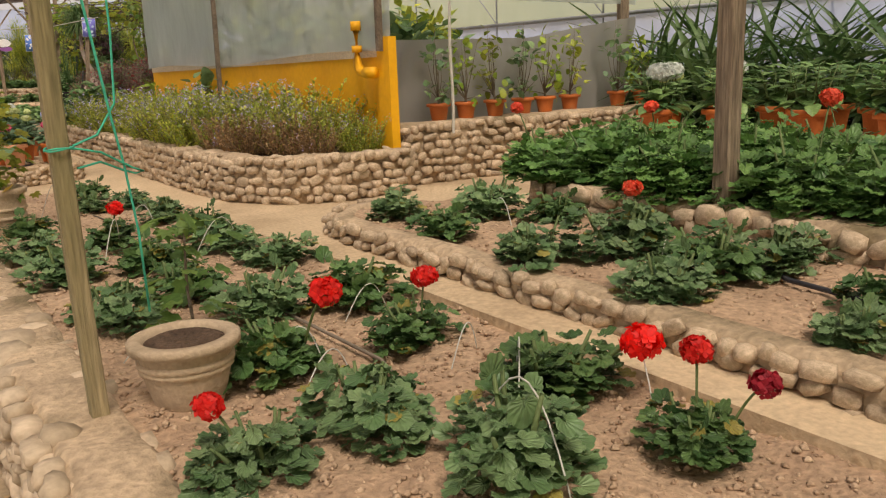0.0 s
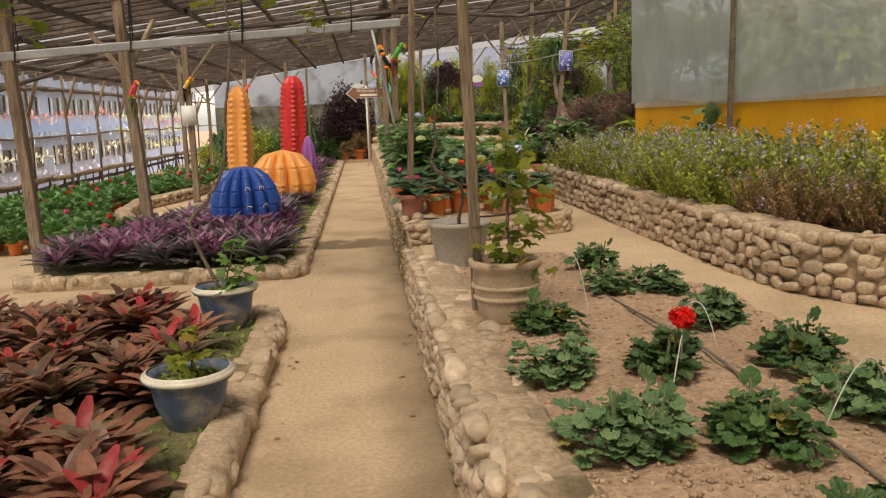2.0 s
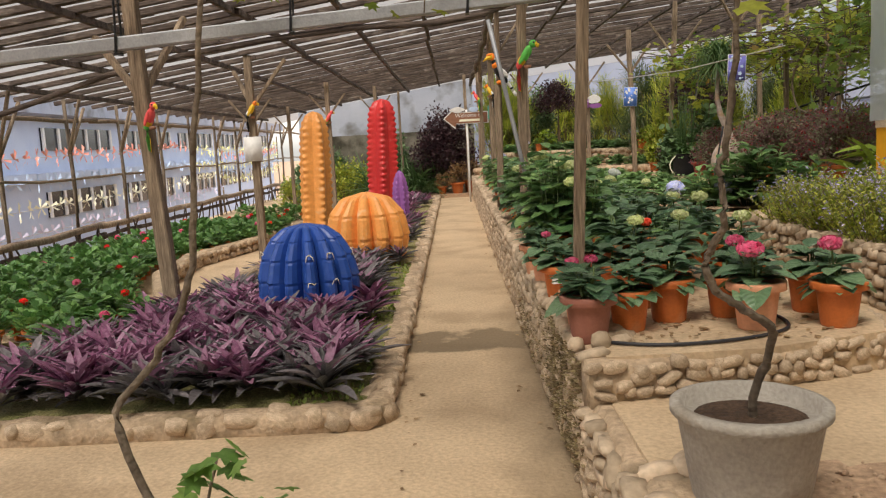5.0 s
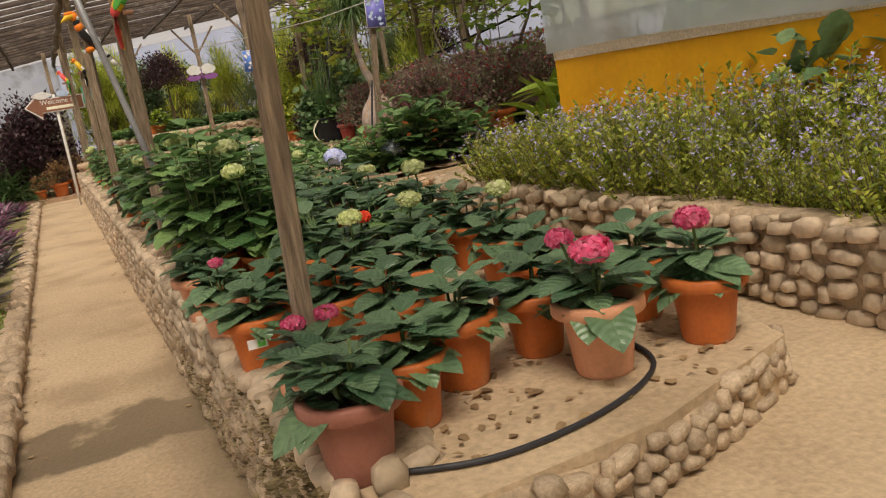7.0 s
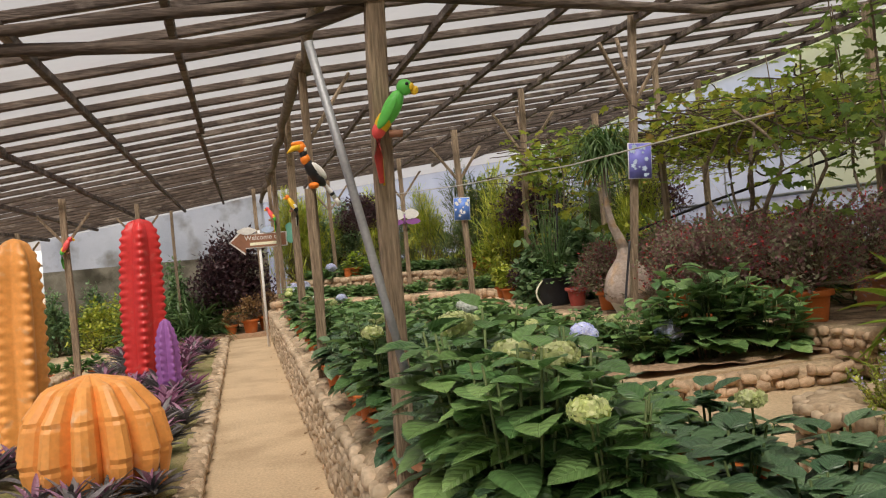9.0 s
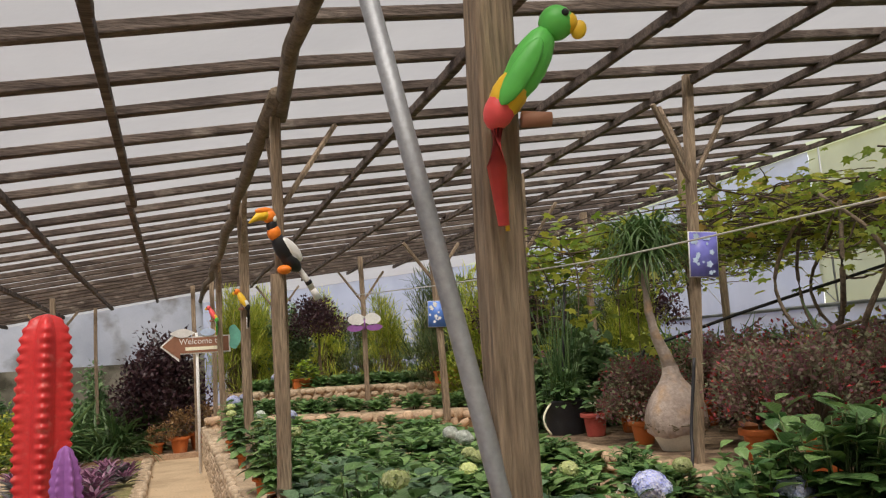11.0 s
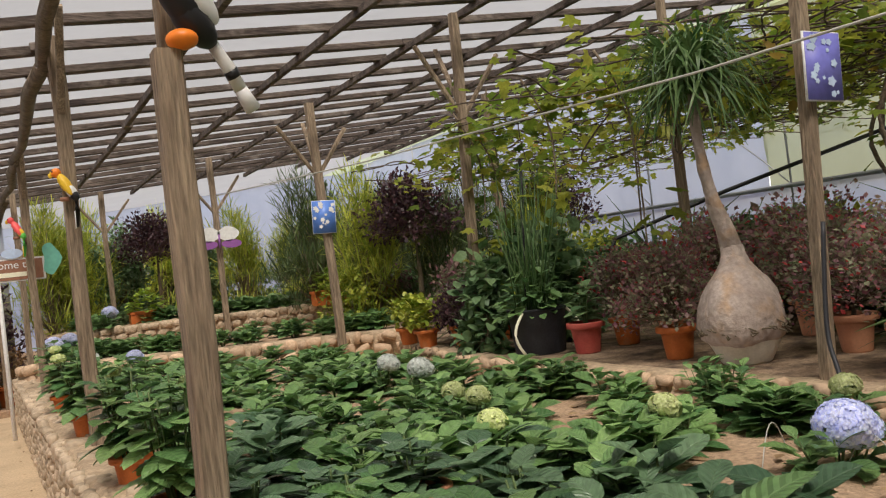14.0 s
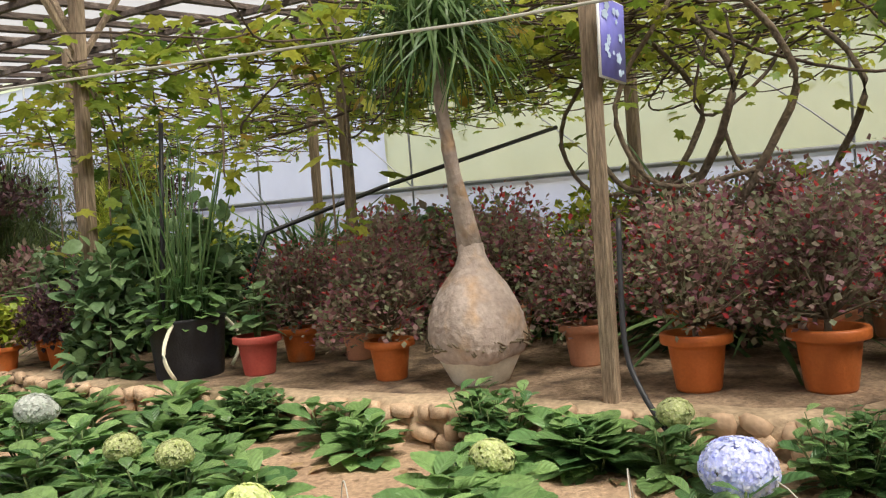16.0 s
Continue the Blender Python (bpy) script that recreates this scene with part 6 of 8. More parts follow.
poster((3.83, 17.24, 2.39), (3.2, 13.5), 0.24, 0.36, P_LILAC, P_PALEBLUE, 1, "blue flower photo sign nailed to a leaning post", 0.06)
poster((3.9, 24.38, 2.38), (0, 14), 0.30, 0.42, P_SKYBLUE, P_WHITE, 2, "sky-blue photo sign on a far post", 0.05)
board = thing("blank_board", (0, 0, 0), "blank whitish board on a post", "sign")
board.matrix_basis = sign_frame((-3.09, 17.9, 1.65), (-0.1, 6))
part("panel", plate(0.26, 0.36, 0.02), P_WHITE, board)
arrow = thing("arrow_sign", (0, 0, 0), "brown arrow-shaped welcome sign edged in white", "sign")
arrow.matrix_basis = sign_frame((0.22, 25.9, 2.16), (0, 10))


def flat(s, poly, y0, y1):
    n = len(poly)
    return s.add([(x, y0, z) for x, z in poly] + [(x, y1, z) for x, z in poly], [tuple(range(n)), tuple(range(n, 2 * n))[::-1]] + [(i, n + i, n + (i + 1) % n, (i + 1) % n) for i in range(n)])


OUT = [(-0.55, 0), (-0.26, 0.26), (-0.26, 0.14), (0.55, 0.14), (0.55, -0.14), (-0.26, -0.14), (-0.26, -0.26)]
part("edge", flat(Shape(), OUT, -0.01, 0.012), P_WHITE, arrow, "white edging", smooth=False)
part("face", flat(Shape(), [(x * 0.94 + (0.006 if x > 0 else 0.0), z * 0.86) for x, z in OUT], -0.018, -0.006), P_BROWN, arrow, "brown painted face", smooth=False)


def words(text, size, at, parent, material, name="lettering"):
    cu = bpy.data.curves.new(name, "FONT")
    cu.body, cu.size, cu.extrude, cu.align_x = text, size, 0.002, "CENTER"
    me_ob = bpy.data.objects.new(name, cu)
    scene.collection.objects.link(me_ob)
    dg = bpy.context.evaluated_depsgraph_get()
    me = bpy.data.meshes.new_from_object(me_ob.evaluated_get(dg))
    bpy.data.objects.remove(me_ob)
    me.materials.clear()
    me.materials.append(material)
    ob = new(name, me)
    ob.parent = parent
    ob.matrix_basis = Matrix.LocRotScale(Vector(at), Euler((math.pi / 2, 0, 0)), None)
    return ob


words("Welcome to", 0.13, (0.08, -0.021, 0.02), arrow, P_WHITE)
part("lettering_bar", box(Shape(), -0.16, 0.34, -0.0215, -0.017, -0.085, -0.03), P_CREAMP, arrow, "unreadable second line", smooth=False)
part("cloud_shape", flat(Shape(), [(-0.2 + 0.17 * math.cos(a) * (1 + 0.15 * math.cos(4 * a)), 0.2 + 0.07 * math.sin(a)) for a in np.linspace(0, 6.28, 20)[:-1]], -0.03, -0.02), P_WHITE, arrow, smooth=False)
part("cloud_shape", flat(Shape(), [(0.2 + 0.12 * math.cos(a), 0.2 + 0.06 * math.sin(a)) for a in np.linspace(0, 6.28, 20)[:-1]], -0.03, -0.02), P_PALEBLUE, arrow, smooth=False)
part("plant_shape", flat(Shape(), [(0.62 + 0.1 * math.cos(a) * (1 + 0.3 * math.cos(3 * a)), 0.1 + 0.2 * math.sin(a)) for a in np.linspace(0, 6.28, 20)[:-1]], -0.02, -0.005), P_TEAL, arrow, smooth=False)
part("stake", tube(Shape(), [(0.02, 0.04, -2.05), (0.02, 0.04, 0.2)], 0.025, 8), P_WHITE, arrow, "pale stake")
fly = thing("butterfly_ornament", (3.6, 28.35, 2.42), "white and purple butterfly ornament on a post", "ornament")
for q in (-1, 1):
    part("wing", flat(Shape(), [(q * (0.16 + 0.15 * math.cos(a) * (1 + 0.25 * math.cos(2 * a))), 0.12 + 0.13 * math.sin(a)) for a in np.linspace(0, 6.28, 18)[:-1]], -0.01, 0.01), P_WHITE, fly, smooth=False)
    part("wing", flat(Shape(), [(q * (0.2 + 0.17 * math.cos(a)), -0.05 + 0.07 * math.sin(a)) for a in np.linspace(0, 6.28, 18)[:-1]], -0.01, 0.01), P_PURPLE, fly, smooth=False)
part("body", tube(Shape(), [(0, 0, -0.1), (0, 0, 0.12)], 0.02, 6), P_PURPLE, fly)


# ---- pipes, film posts on the yellow wall ----
pipe = thing("drain_pipe", (0, 0, 0), "yellow-painted drain pipe with an elbow on the wall", "pipe")
part("pipe", tube(Shape(), [(3.83, 6.78, 1.86), (3.83, 6.78, 1.5), (3.83, 6.74, 1.44), (3.83, 6.66, 1.42), (3.83, 6.5, 1.42)], 0.042, 12), YELLOW, pipe)
part("collar", tube(Shape(), [(3.83, 6.78, 1.60), (3.83, 6.78, 1.66)], 0.046, 12), YELLOW, pipe)
part("collar", tube(Shape(), [(3.83, 6.78, 1.79), (3.83, 6.78, 1.87)], 0.046, 12), YELLOW, pipe)
part("cap", tube(Shape(), [(3.83, 6.64, 1.42), (3.83, 6.48, 1.42)], 0.05, 12), YELLOW, pipe)
for y, z0 in ((10.4, 1.2), (6.4, 1.7)):
    post((3.84, y, z0), 3.8, 0.05, material=BRANCH, label="thin dark pole holding up plastic film", name="film_pole")
post((7.35, 6.9, 0.42), 3.9, 0.1, material=WOOD, label="dark post beside sheeting")
post((4.45, 6.2, 0.96), 2.0, 0.02, material=TUBE, label="thin whitish stake on the wall", name="stake")

# ---- large pots by the path ----
def big_pot(name, at, prof, material, label, bands=(), soil_z=None, soil_r=0.0):
    t = thing(name, at, label, "pot")
    part("pot", lathe(Shape(), prof, 36), material, t)
    for r, z, m in bands:
        part("band", lathe(Shape(), [(r - 0.004, z - 0.014), (r + 0.009, z - 0.007), (r + 0.009, z + 0.007), (r - 0.004, z + 0.014)], 36, caps=False), m, t)
    if soil_z:
        s = Shape()
        lathe(s, [(soil_r, soil_z - 0.01), (soil_r * 0.7, soil_z + 0.01), (soil_r * 0.3, soil_z), (0, soil_z + 0.008)], 24, wob=0.03)
        part("soil", s, DARK_SOIL, t, "crumbly dark soil")
    return t


def bowl(r, h, foot=0.62, lip=0.02):
    return [(r * foot, 0), (r * foot + 0.01, 0.01), (r * 0.86, h * 0.45), (r * 0.95, h * 0.8), (r * 0.95, h * 0.86), (r + lip, h * 0.88), (r + lip, h * 0.98), (r + lip * 0.4, h), (r - 0.02, h), (r - 0.03, h * 0.9), (r * 0.8, h * 0.75), (0, h * 0.75)]


TUB_GREY = mat("weathered_cement", (0.36, 0.32, 0.27), (0.5, 0.46, 0.4), scale=3, rough=0.88, bump=0.3, grain=0.18, dirt=(0.28, 0.23, 0.17), dirt_at=0.6, dirt_scale=4)
big_pot("clay_pot", (0.86, 2.62, 0.44), bowl(0.155, 0.235), GREY_POT, "wide sandy clay pot filled with bare soil", ((0.143, 0.16, GREY_POT), (0.138, 0.14, GREY_POT)), 0.218, 0.138)
big_pot("banded_pot", (0.77, 6.38, 0.44), [(0.13, 0), (0.14, 0.01), (0.175, 0.2), (0.172, 0.28), (0.19, 0.29), (0.195, 0.325), (0.172, 0.33), (0.165, 0.28), (0.0, 0.27)], GREY_POT, "banded clay pot holding a vine", ((0.173, 0.19, GREY_POT), (0.165, 0.13, GREY_POT)), 0.28, 0.16)
big_pot("grey_tub", (0.72, 8.05, 0.42), [(0.16, 0), (0.165, 0.01), (0.215, 0.3), (0.235, 0.31), (0.235, 0.335), (0.205, 0.34), (0.2, 0.29), (0, 0.28)], TUB_GREY, "plain grey concrete tub with a twisted vine", (), 0.29, 0.19)
for x, y, r, h in ((-0.96, 7.95, 0.2, 0.3), (-0.83, 6.04, 0.19, 0.28)):
    t = big_pot("glazed_pot", (x, y, 0.09), bowl(r, h, 0.55), BLUE_POT, "blue glazed pot with a cream rim", ((r + 0.02, h * 0.955, CREAM_POT), (r + 0.006, h * 0.995, CREAM_POT)), h * 0.86, r * 0.88)
    cover = Shape()
    for _ in range(260):
        a, d = R0.uniform(0, 6.28), r * 0.86 * R0.random() ** 0.5
        leaves(cover, TINY, [np.array((math.cos(a) * d, math.sin(a) * d, h * 0.86))], [(R0.gauss(0, 1), R0.gauss(0, 1), 0.4)], [R0.uniform(0.014, 0.03)], R0, (0.1, 1.2), 2)
    part("ground_cover", cover, GRASSY, t, "small green weeds on the soil")


# ---- vines ----
VINE_BARK = mat("dark_vine_bark", (0.055, 0.04, 0.03), (0.14, 0.10, 0.075), scale=9, rough=0.92, bump=0.7, fine=40, grain=0.35)
RV = random.Random(55)


def vine(name, label, lines, n, leaf=VINE, spread_=0.25, size=(0.07, 0.13), radii=(0.014, 0.007), along=0.35, kind=LOBED, bark=BRANCH):
    t = thing(name, tuple(lines[0][0]), label, "vine")
    o = np.array(lines[0][0], float)
    br, s = Shape(), Shape()
    for i, line in enumerate(lines):
        pts = [np.array(p, float) - o for p in line]
        fine = []
        for j in range(len(pts) - 1):
            p0, p1, p2, p3 = pts[max(0, j - 1)], pts[j], pts[j + 1], pts[min(len(pts) - 1, j + 2)]
            for f in (0, 0.2, 0.4, 0.6, 0.8):
                fine.append(0.5 * (2 * p1 + (p2 - p0) * f + (2 * p0 - 5 * p1 + 4 * p2 - p3) * f * f + (3 * p1 - p0 - 3 * p2 + p3) * f ** 3) + np.array([RV.gauss(0, 0.003) for _ in range(3)]))
        fine.append(pts[-1])
        k = len(fine)
        tube(br, fine, [radii[0] + (radii[1] - radii[0]) * j / (k - 1) if i == 0 else radii[1] for j in range(k)], 6, 0.2, RV)
        m = int(n / len(lines))
        pos, out, sz = [], [], []
        for _ in range(m):
            p = fine[min(k - 1, int(k * (along + (1 - along) * RV.random())))]
            pos.append(p + np.array([RV.gauss(0, spread_), RV.gauss(0, spread_), RV.gauss(0, spread_ * 0.5)]))
            out.append((RV.gauss(0, 1), RV.gauss(0, 1), -0.3))
            sz.append(RV.uniform(*size))
        leaves(s, kind, pos, out, sz, RV, (-0.5, 0.3), 2)
    tagged(part("branch", br, bark, t), kind="stuff")
    part("foliage", s, leaf, t)
    return t


POT_VINE = leaf_mat("mid_green_vine_leaf", (0.075, 0.15, 0.035), (0.18, 0.28, 0.07), transl=0.4)
vine("grape_vine", "twisted vine trunk climbing from the grey tub", [[(0.72, 8.04, 0.70), (0.73, 8.0, 0.84), (0.74, 7.93, 0.96), (0.71, 7.86, 1.03), (0.63, 7.83, 1.09), (0.55, 7.81, 1.15), (0.52, 7.80, 1.21), (0.525, 7.79, 1.26), (0.55, 7.75, 1.33), (0.545, 7.745, 1.41), (0.542, 7.743, 1.48), (0.56, 7.73, 1.6), (0.58, 7.72, 1.9), (0.55, 7.7, 2.5), (0.5, 7.7, 3.4)]], 10, along=0.85)
vine("grape_vine", "bare vine trunk rising from the blue pot", [[(-0.98, 7.95, 0.33), (-1.16, 7.95, 0.8), (-1.06, 7.95, 0.97), (-0.94, 7.95, 1.14), (-0.89, 7.95, 1.31), (-0.86, 7.95, 1.62), (-0.83, 7.95, 1.8), (-0.8, 7.95, 2.2), (-0.9, 8.0, 2.85)]], 3, spread_=0.06, size=(0.045, 0.08), along=0.8)
vine("grape_vine", "bushy young vine in the blue pot", [[(-0.96, 7.93, 0.33), (-0.92, 7.9, 0.5), (-0.86, 7.9, 0.72)], [(-0.96, 7.93, 0.33), (-0.86, 7.9, 0.45), (-0.78, 7.88, 0.58)]], 56, leaf=POT_VINE, spread_=0.06, size=(0.06, 0.1), radii=(0.008, 0.004), along=0.2)
vine("grape_vine", "small leafy vine in the near blue pot", [[(-0.83, 6.04, 0.32), (-0.81, 6.05, 0.45), (-0.84, 6.02, 0.56)]], 22, spread_=0.05, size=(0.06, 0.1), radii=(0.01, 0.004))
vine("grape_vine", "leafy vine growing up from the banded pot", [[(0.8, 6.35, 0.72), (0.78, 6.35, 0.95), (0.8, 6.4, 1.15), (0.78, 6.38, 1.4)]], 110, spread_=0.09, size=(0.06, 0.11), radii=(0.012, 0.004), along=0.0)
vine("grape_vine", "tall vine in the clay pot bed", [[(1.05, 3.1, 0.44), (1.03, 3.1, 0.7), (1.05, 3.12, 0.95)]], 46, leaf=POT_VINE, spread_=0.08, size=(0.06, 0.1), radii=(0.008, 0.004), along=0.3)
for k, (x, y) in enumerate(((-2.2, 7.4), (-1.0, 9.2), (-0.2, 9.0), (0.5, 7.0), (-1.6, 10.2), (-2.9, 8.8), (0.3, 5.0))):
    vine("roof_vine", "yellowish vine shoots trailing under the roof", [[(x, y, roof_z(x) + 0.08), (x + 0.1, y - 0.4, roof_z(x) - 0.2), (x + RV.uniform(-0.5, 0.5), y - 0.9, roof_z(x) - 0.35)], [(x, y, roof_z(x) + 0.08), (x + 0.3, y + 0.1, roof_z(x) - 0.4), (x + 0.35, y + 0.15, roof_z(x) - 0.75)]],
         46, spread_=0.14, size=(0.08, 0.14), radii=(0.01, 0.005), along=0.1)
vine("roof_vine", "lime vine leaves hanging over the path", [[(-0.44, 9.0, 3.45), (-0.2, 9.0, 2.5), (-0.22, 9.0, 2.1)], [(-0.15, 9.0, 2.6), (-0.3, 9.0, 2.3), (-0.38, 9.0, 2.15)]], 24, spread_=0.05, size=(0.05, 0.085), radii=(0.005, 0.003), along=0.3)
# pergola of old vines beside the greenhouse film
for k in range(18):
    x0, y0 = RV.uniform(5.0, 8.0), RV.uniform(14.8, 24.0)
    ln = []
    for q in range(14):
        p = np.array((x0 + RV.gauss(0, 0.3), y0 + RV.gauss(0, 0.3), 2.72 + RV.uniform(-0.08, 0.22)))
        head = RV.uniform(0, 6.28)
        line = [p]
        for j in range(7):
            head += RV.gauss(0, 0.55)
            p = p + np.array((math.cos(head) * 0.33, math.sin(head) * 0.33, RV.uniform(-0.07, 0.07) + (2.8 - p[2]) * 0.2))
            line.append(p)
        ln.append(line)
    vine("pergola_vine", "tangled old vine spread over the pergola with yellow-green leaves", ln, 190, spread_=0.16, size=(0.07, 0.13), radii=(0.011, 0.0065), along=0.0, leaf=VINE, bark=VINE_BARK)
for k in range(6):
    x0, y0 = RV.uniform(5.6, 8.4), RV.uniform(13.4, 20.0)
    ln = []
    for q in range(8):
        p = np.array((x0 + RV.gauss(0, 0.4), y0 + RV.gauss(0, 0.4), 3.1 + RV.uniform(-0.1, 0.3)))
        head = RV.uniform(0, 6.28)
        line = [p]
        for j in range(6):
            head += RV.gauss(0, 0.5)
            p = p + np.array((math.cos(head) * 0.3, math.sin(head) * 0.3, RV.uniform(-0.1, 0.06)))
            line.append(p)
        ln.append(line)
    vine("pergola_vine", "yellow-green vine growing up to the roof over the pergola", ln, 260, spread_=0.22, size=(0.08, 0.15), radii=(0.01, 0.006), along=0.0, leaf=VINE, bark=VINE_BARK)
CURTAIN = leaf_mat("green_vine_leaf", (0.07, 0.13, 0.025), (0.20, 0.27, 0.055), transl=0.45)
for k, (x, y, z) in enumerate(((4.25, 14.5, 3.3), (4.7, 15.0, 3.35), (5.3, 14.6, 3.35), (4.5, 15.6, 3.1), (4.3, 21.0, 3.2))):
    vine("curtain_vine", "leafy green vine hanging in a curtain from the roof", [[(x, y, z), (x + 0.1, y + 0.1, z - 0.6), (x + 0.05, y, z - 1.3)], [(x + 0.2, y - 0.2, z), (x + 0.25, y - 0.1, z - 0.5), (x + 0.3, y - 0.2, z - 1.0)], [(x - 0.1, y + 0.3, z), (x, y + 0.35, z - 0.7), (x - 0.05, y + 0.3, z - 1.1)]],
         150, leaf=CURTAIN, spread_=0.15, size=(0.07, 0.13), radii=(0.009, 0.005), along=0.0)
# old stems that sag in loops below the pergola
for k, (x, y) in enumerate(((5.4, 17.0), (6.2, 16.6), (5.2, 18.9))):
    ln = []
    for q in range(2):
        a = RV.uniform(0, 6.28)
        w, h = RV.uniform(0.8, 1.3), RV.uniform(0.35, 0.75)
        c = np.array((x + RV.gauss(0, 0.2), y + RV.gauss(0, 0.2), 2.75))
        d = np.array((math.cos(a), math.sin(a), 0))
        ln.append([c + d * (w * math.sin(f * 2.6 - 0.2) + 0.1 * f) + np.array((0, 0, -h * math.sin(f * math.pi) ** 0.8)) for f in np.linspace(0, 1, 8)])
    vine("sagging_vine", "bare dark vine stems sagging in loops", ln, 12, spread_=0.1, size=(0.06, 0.1), radii=(0.012, 0.008), along=0.0, bark=VINE_BARK)
for k, (x, y, lean) in enumerate(((4.7, 17.2, 0.5), (5.1, 16.9, -0.4), (5.7, 16.6, 0.6), (6.2, 17.6, -0.5))):
    vine("vine_trunk", "gnarled leaning vine trunk", [[(x, y, 0.78), (x + 0.1 * lean, y + 0.2, 1.3), (x + 0.5 * lean, y - 0.1, 1.8), (x + 0.3 * lean, y - 0.3, 2.3), (x + lean, y, 2.8)], [(x + 0.5 * lean, y - 0.1, 1.8), (x + 0.9 * lean, y + 0.4, 1.75), (x + 1.0 * lean, y + 0.6, 2.2), (x + 0.7 * lean, y + 0.3, 2.75)]],
         16, spread_=0.12, size=(0.08, 0.13), radii=(0.034, 0.016), along=0.5)
for k, (x, y, z) in enumerate(((3.9, 19.9, 3.0), (3.85, 20.9, 2.95), (4.3, 19.4, 2.9), (4.2, 21.2, 2.9), (3.8, 18.9, 2.95), (4.5, 22.3, 2.9))):
    vine("pergola_vine", "vine hanging in strands with broad green leaves", [[(x, y, z), (x + 0.15, y - 0.1, z - 0.45), (x + 0.1, y - 0.15, z - 1.0 - 0.2 * (k % 3))], [(x, y, z - 0.1), (x + 0.35, y - 0.3, z - 0.12), (x + 0.7, y - 0.5, z - 0.2)], [(x, y, z - 0.1), (x + 0.3, y + 0.5, z - 0.1), (x + 0.5, y + 0.9, z - 0.2)]],
         66, spread_=0.12, size=(0.09, 0.17), radii=(0.01, 0.006), along=0.05)

pole = thing("leaning_pole", (0, 0, 0), "thin dark pole leaning against the pergola", "pole")
part("pole", tube(Shape(), [(4.85, 20.7, 0.8), (5.3, 20.6, 1.65), (6.3, 20.1, 1.98), (7.76, 19, 2.46)], 0.02, 8), P_BLACK, pole)
stake_ = thing("dark_stake", (4.05, 20.5, 0.8), "thin dark stake standing behind the planter bin", "stake")
part("stake", tube(Shape(), [(0, 0, -0.05), (0.12, 0.02, 0.9), (0.22, 0.05, 1.66)], 0.016, 8), P_BLACK, stake_)
# ---- ponytail palm ----
palm = thing("ponytail_palm", (4.0, 18.1, 0.8), "ponytail palm with swollen grey base in a cream pot", "palm")
part("pot", lathe(Shape(), [(0.14, 0), (0.15, 0.01), (0.205, 0.12), (0.222, 0.17), (0.226, 0.2), (0.21, 0.205), (0.2, 0.18), (0, 0.17)], 32), CREAM_POT, palm, "cream pot")
PALM_BARK = mat("palm_bark", (0.34, 0.265, 0.225), (0.5, 0.41, 0.36), scale=7, rough=0.9, bump=0.6, fine=30, grain=0.22, dirt=(0.46, 0.31, 0.2), dirt_at=0.58, dirt_scale=6)
bl = Shape()
prof = [(0.17, 0.1), (0.248, 0.16), (0.268, 0.25), (0.255, 0.35), (0.225, 0.43), (0.18, 0.5), (0.13, 0.56), (0.095, 0.61), (0.075, 0.66), (0.068, 0.72)]
pts, nn = [], 28
for r, z in prof:
    for i in range(nn):
        a = 2 * math.pi * i / nn
        q = r * (1 + 0.05 * math.sin(2 * a + 1) + 0.04 * math.sin(5 * a + z * 9) + 0.025 * noise.noise((math.cos(a) * 3, math.sin(a) * 3, z * 12)))
        pts.append((q * math.cos(a) - 0.05 * max(0, z - 0.5), q * math.sin(a), z))
bl.add(pts, [(j * nn + i, j * nn + (i + 1) % nn, (j + 1) * nn + (i + 1) % nn, (j + 1) * nn + i) for j in range(len(prof) - 1) for i in range(nn)])
part("bulb", bl, PALM_BARK, palm, "swollen cracked base")
part("trunk", tube(Shape(), [(0, 0, 0.66), (-0.05, 0, 0.82), (-0.13, -0.01, 0.98), (-0.17, 0.0, 1.2), (-0.16, 0.03, 1.45), (-0.11, 0.05, 1.72)], [0.07, 0.056, 0.046, 0.038, 0.034, 0.04], 12, 0.08, RV), PALM_BARK, palm, "slender bent trunk")
roots = Shape()
for _ in range(60):
    a = RV.uniform(0, 6.28)
    roots_r = RV.uniform(0.2, 0.27)
    tube(roots, [(math.cos(a) * roots_r, math.sin(a) * roots_r, RV.uniform(0.2, 0.3)), (math.cos(a + 0.2) * 0.275, math.sin(a + 0.2) * 0.275, RV.uniform(0.17, 0.24)), (math.cos(a + 0.4) * 0.24, math.sin(a + 0.4) * 0.24, 0.2)], 0.005, 4)
tagged(part("root_fringe", roots, WOODY, palm, "fibrous roots"), kind="stuff")
crown = Shape()
for _ in range(560):
    a, reach, up, drop = RV.uniform(0, 6.28), RV.uniform(0.12, 0.44), RV.uniform(0.25, 1.25), RV.uniform(0.0, 0.5)
    o, side = np.array((math.cos(a), math.sin(a), 0)), np.array((-math.sin(a), math.cos(a), 0))
    bend = RV.gauss(0, 0.08)
    pts = []
    for i in range(8):
        f = i / 7
        c = np.array((-0.11, 0.05, 1.66)) + o * (0.02 + reach * (1 - (1 - f) ** 1.7)) + side * bend * 2.2 * f * f + np.array((0, 0, up * f - (up * 0.6 + drop) * f * f + RV.uniform(-0.01, 0.01)))
        w = 0.008 * math.sin(math.pi * min(1, 0.15 + 0.83 * f)) + 0.001
        pts += [c - side * w, c + side * w]
    crown.add(pts, [(2 * i, 2 * i + 1, 2 * i + 3, 2 * i + 2) for i in range(7)])
part("crown", crown, STRAP, palm, "long drooping strap leaves")

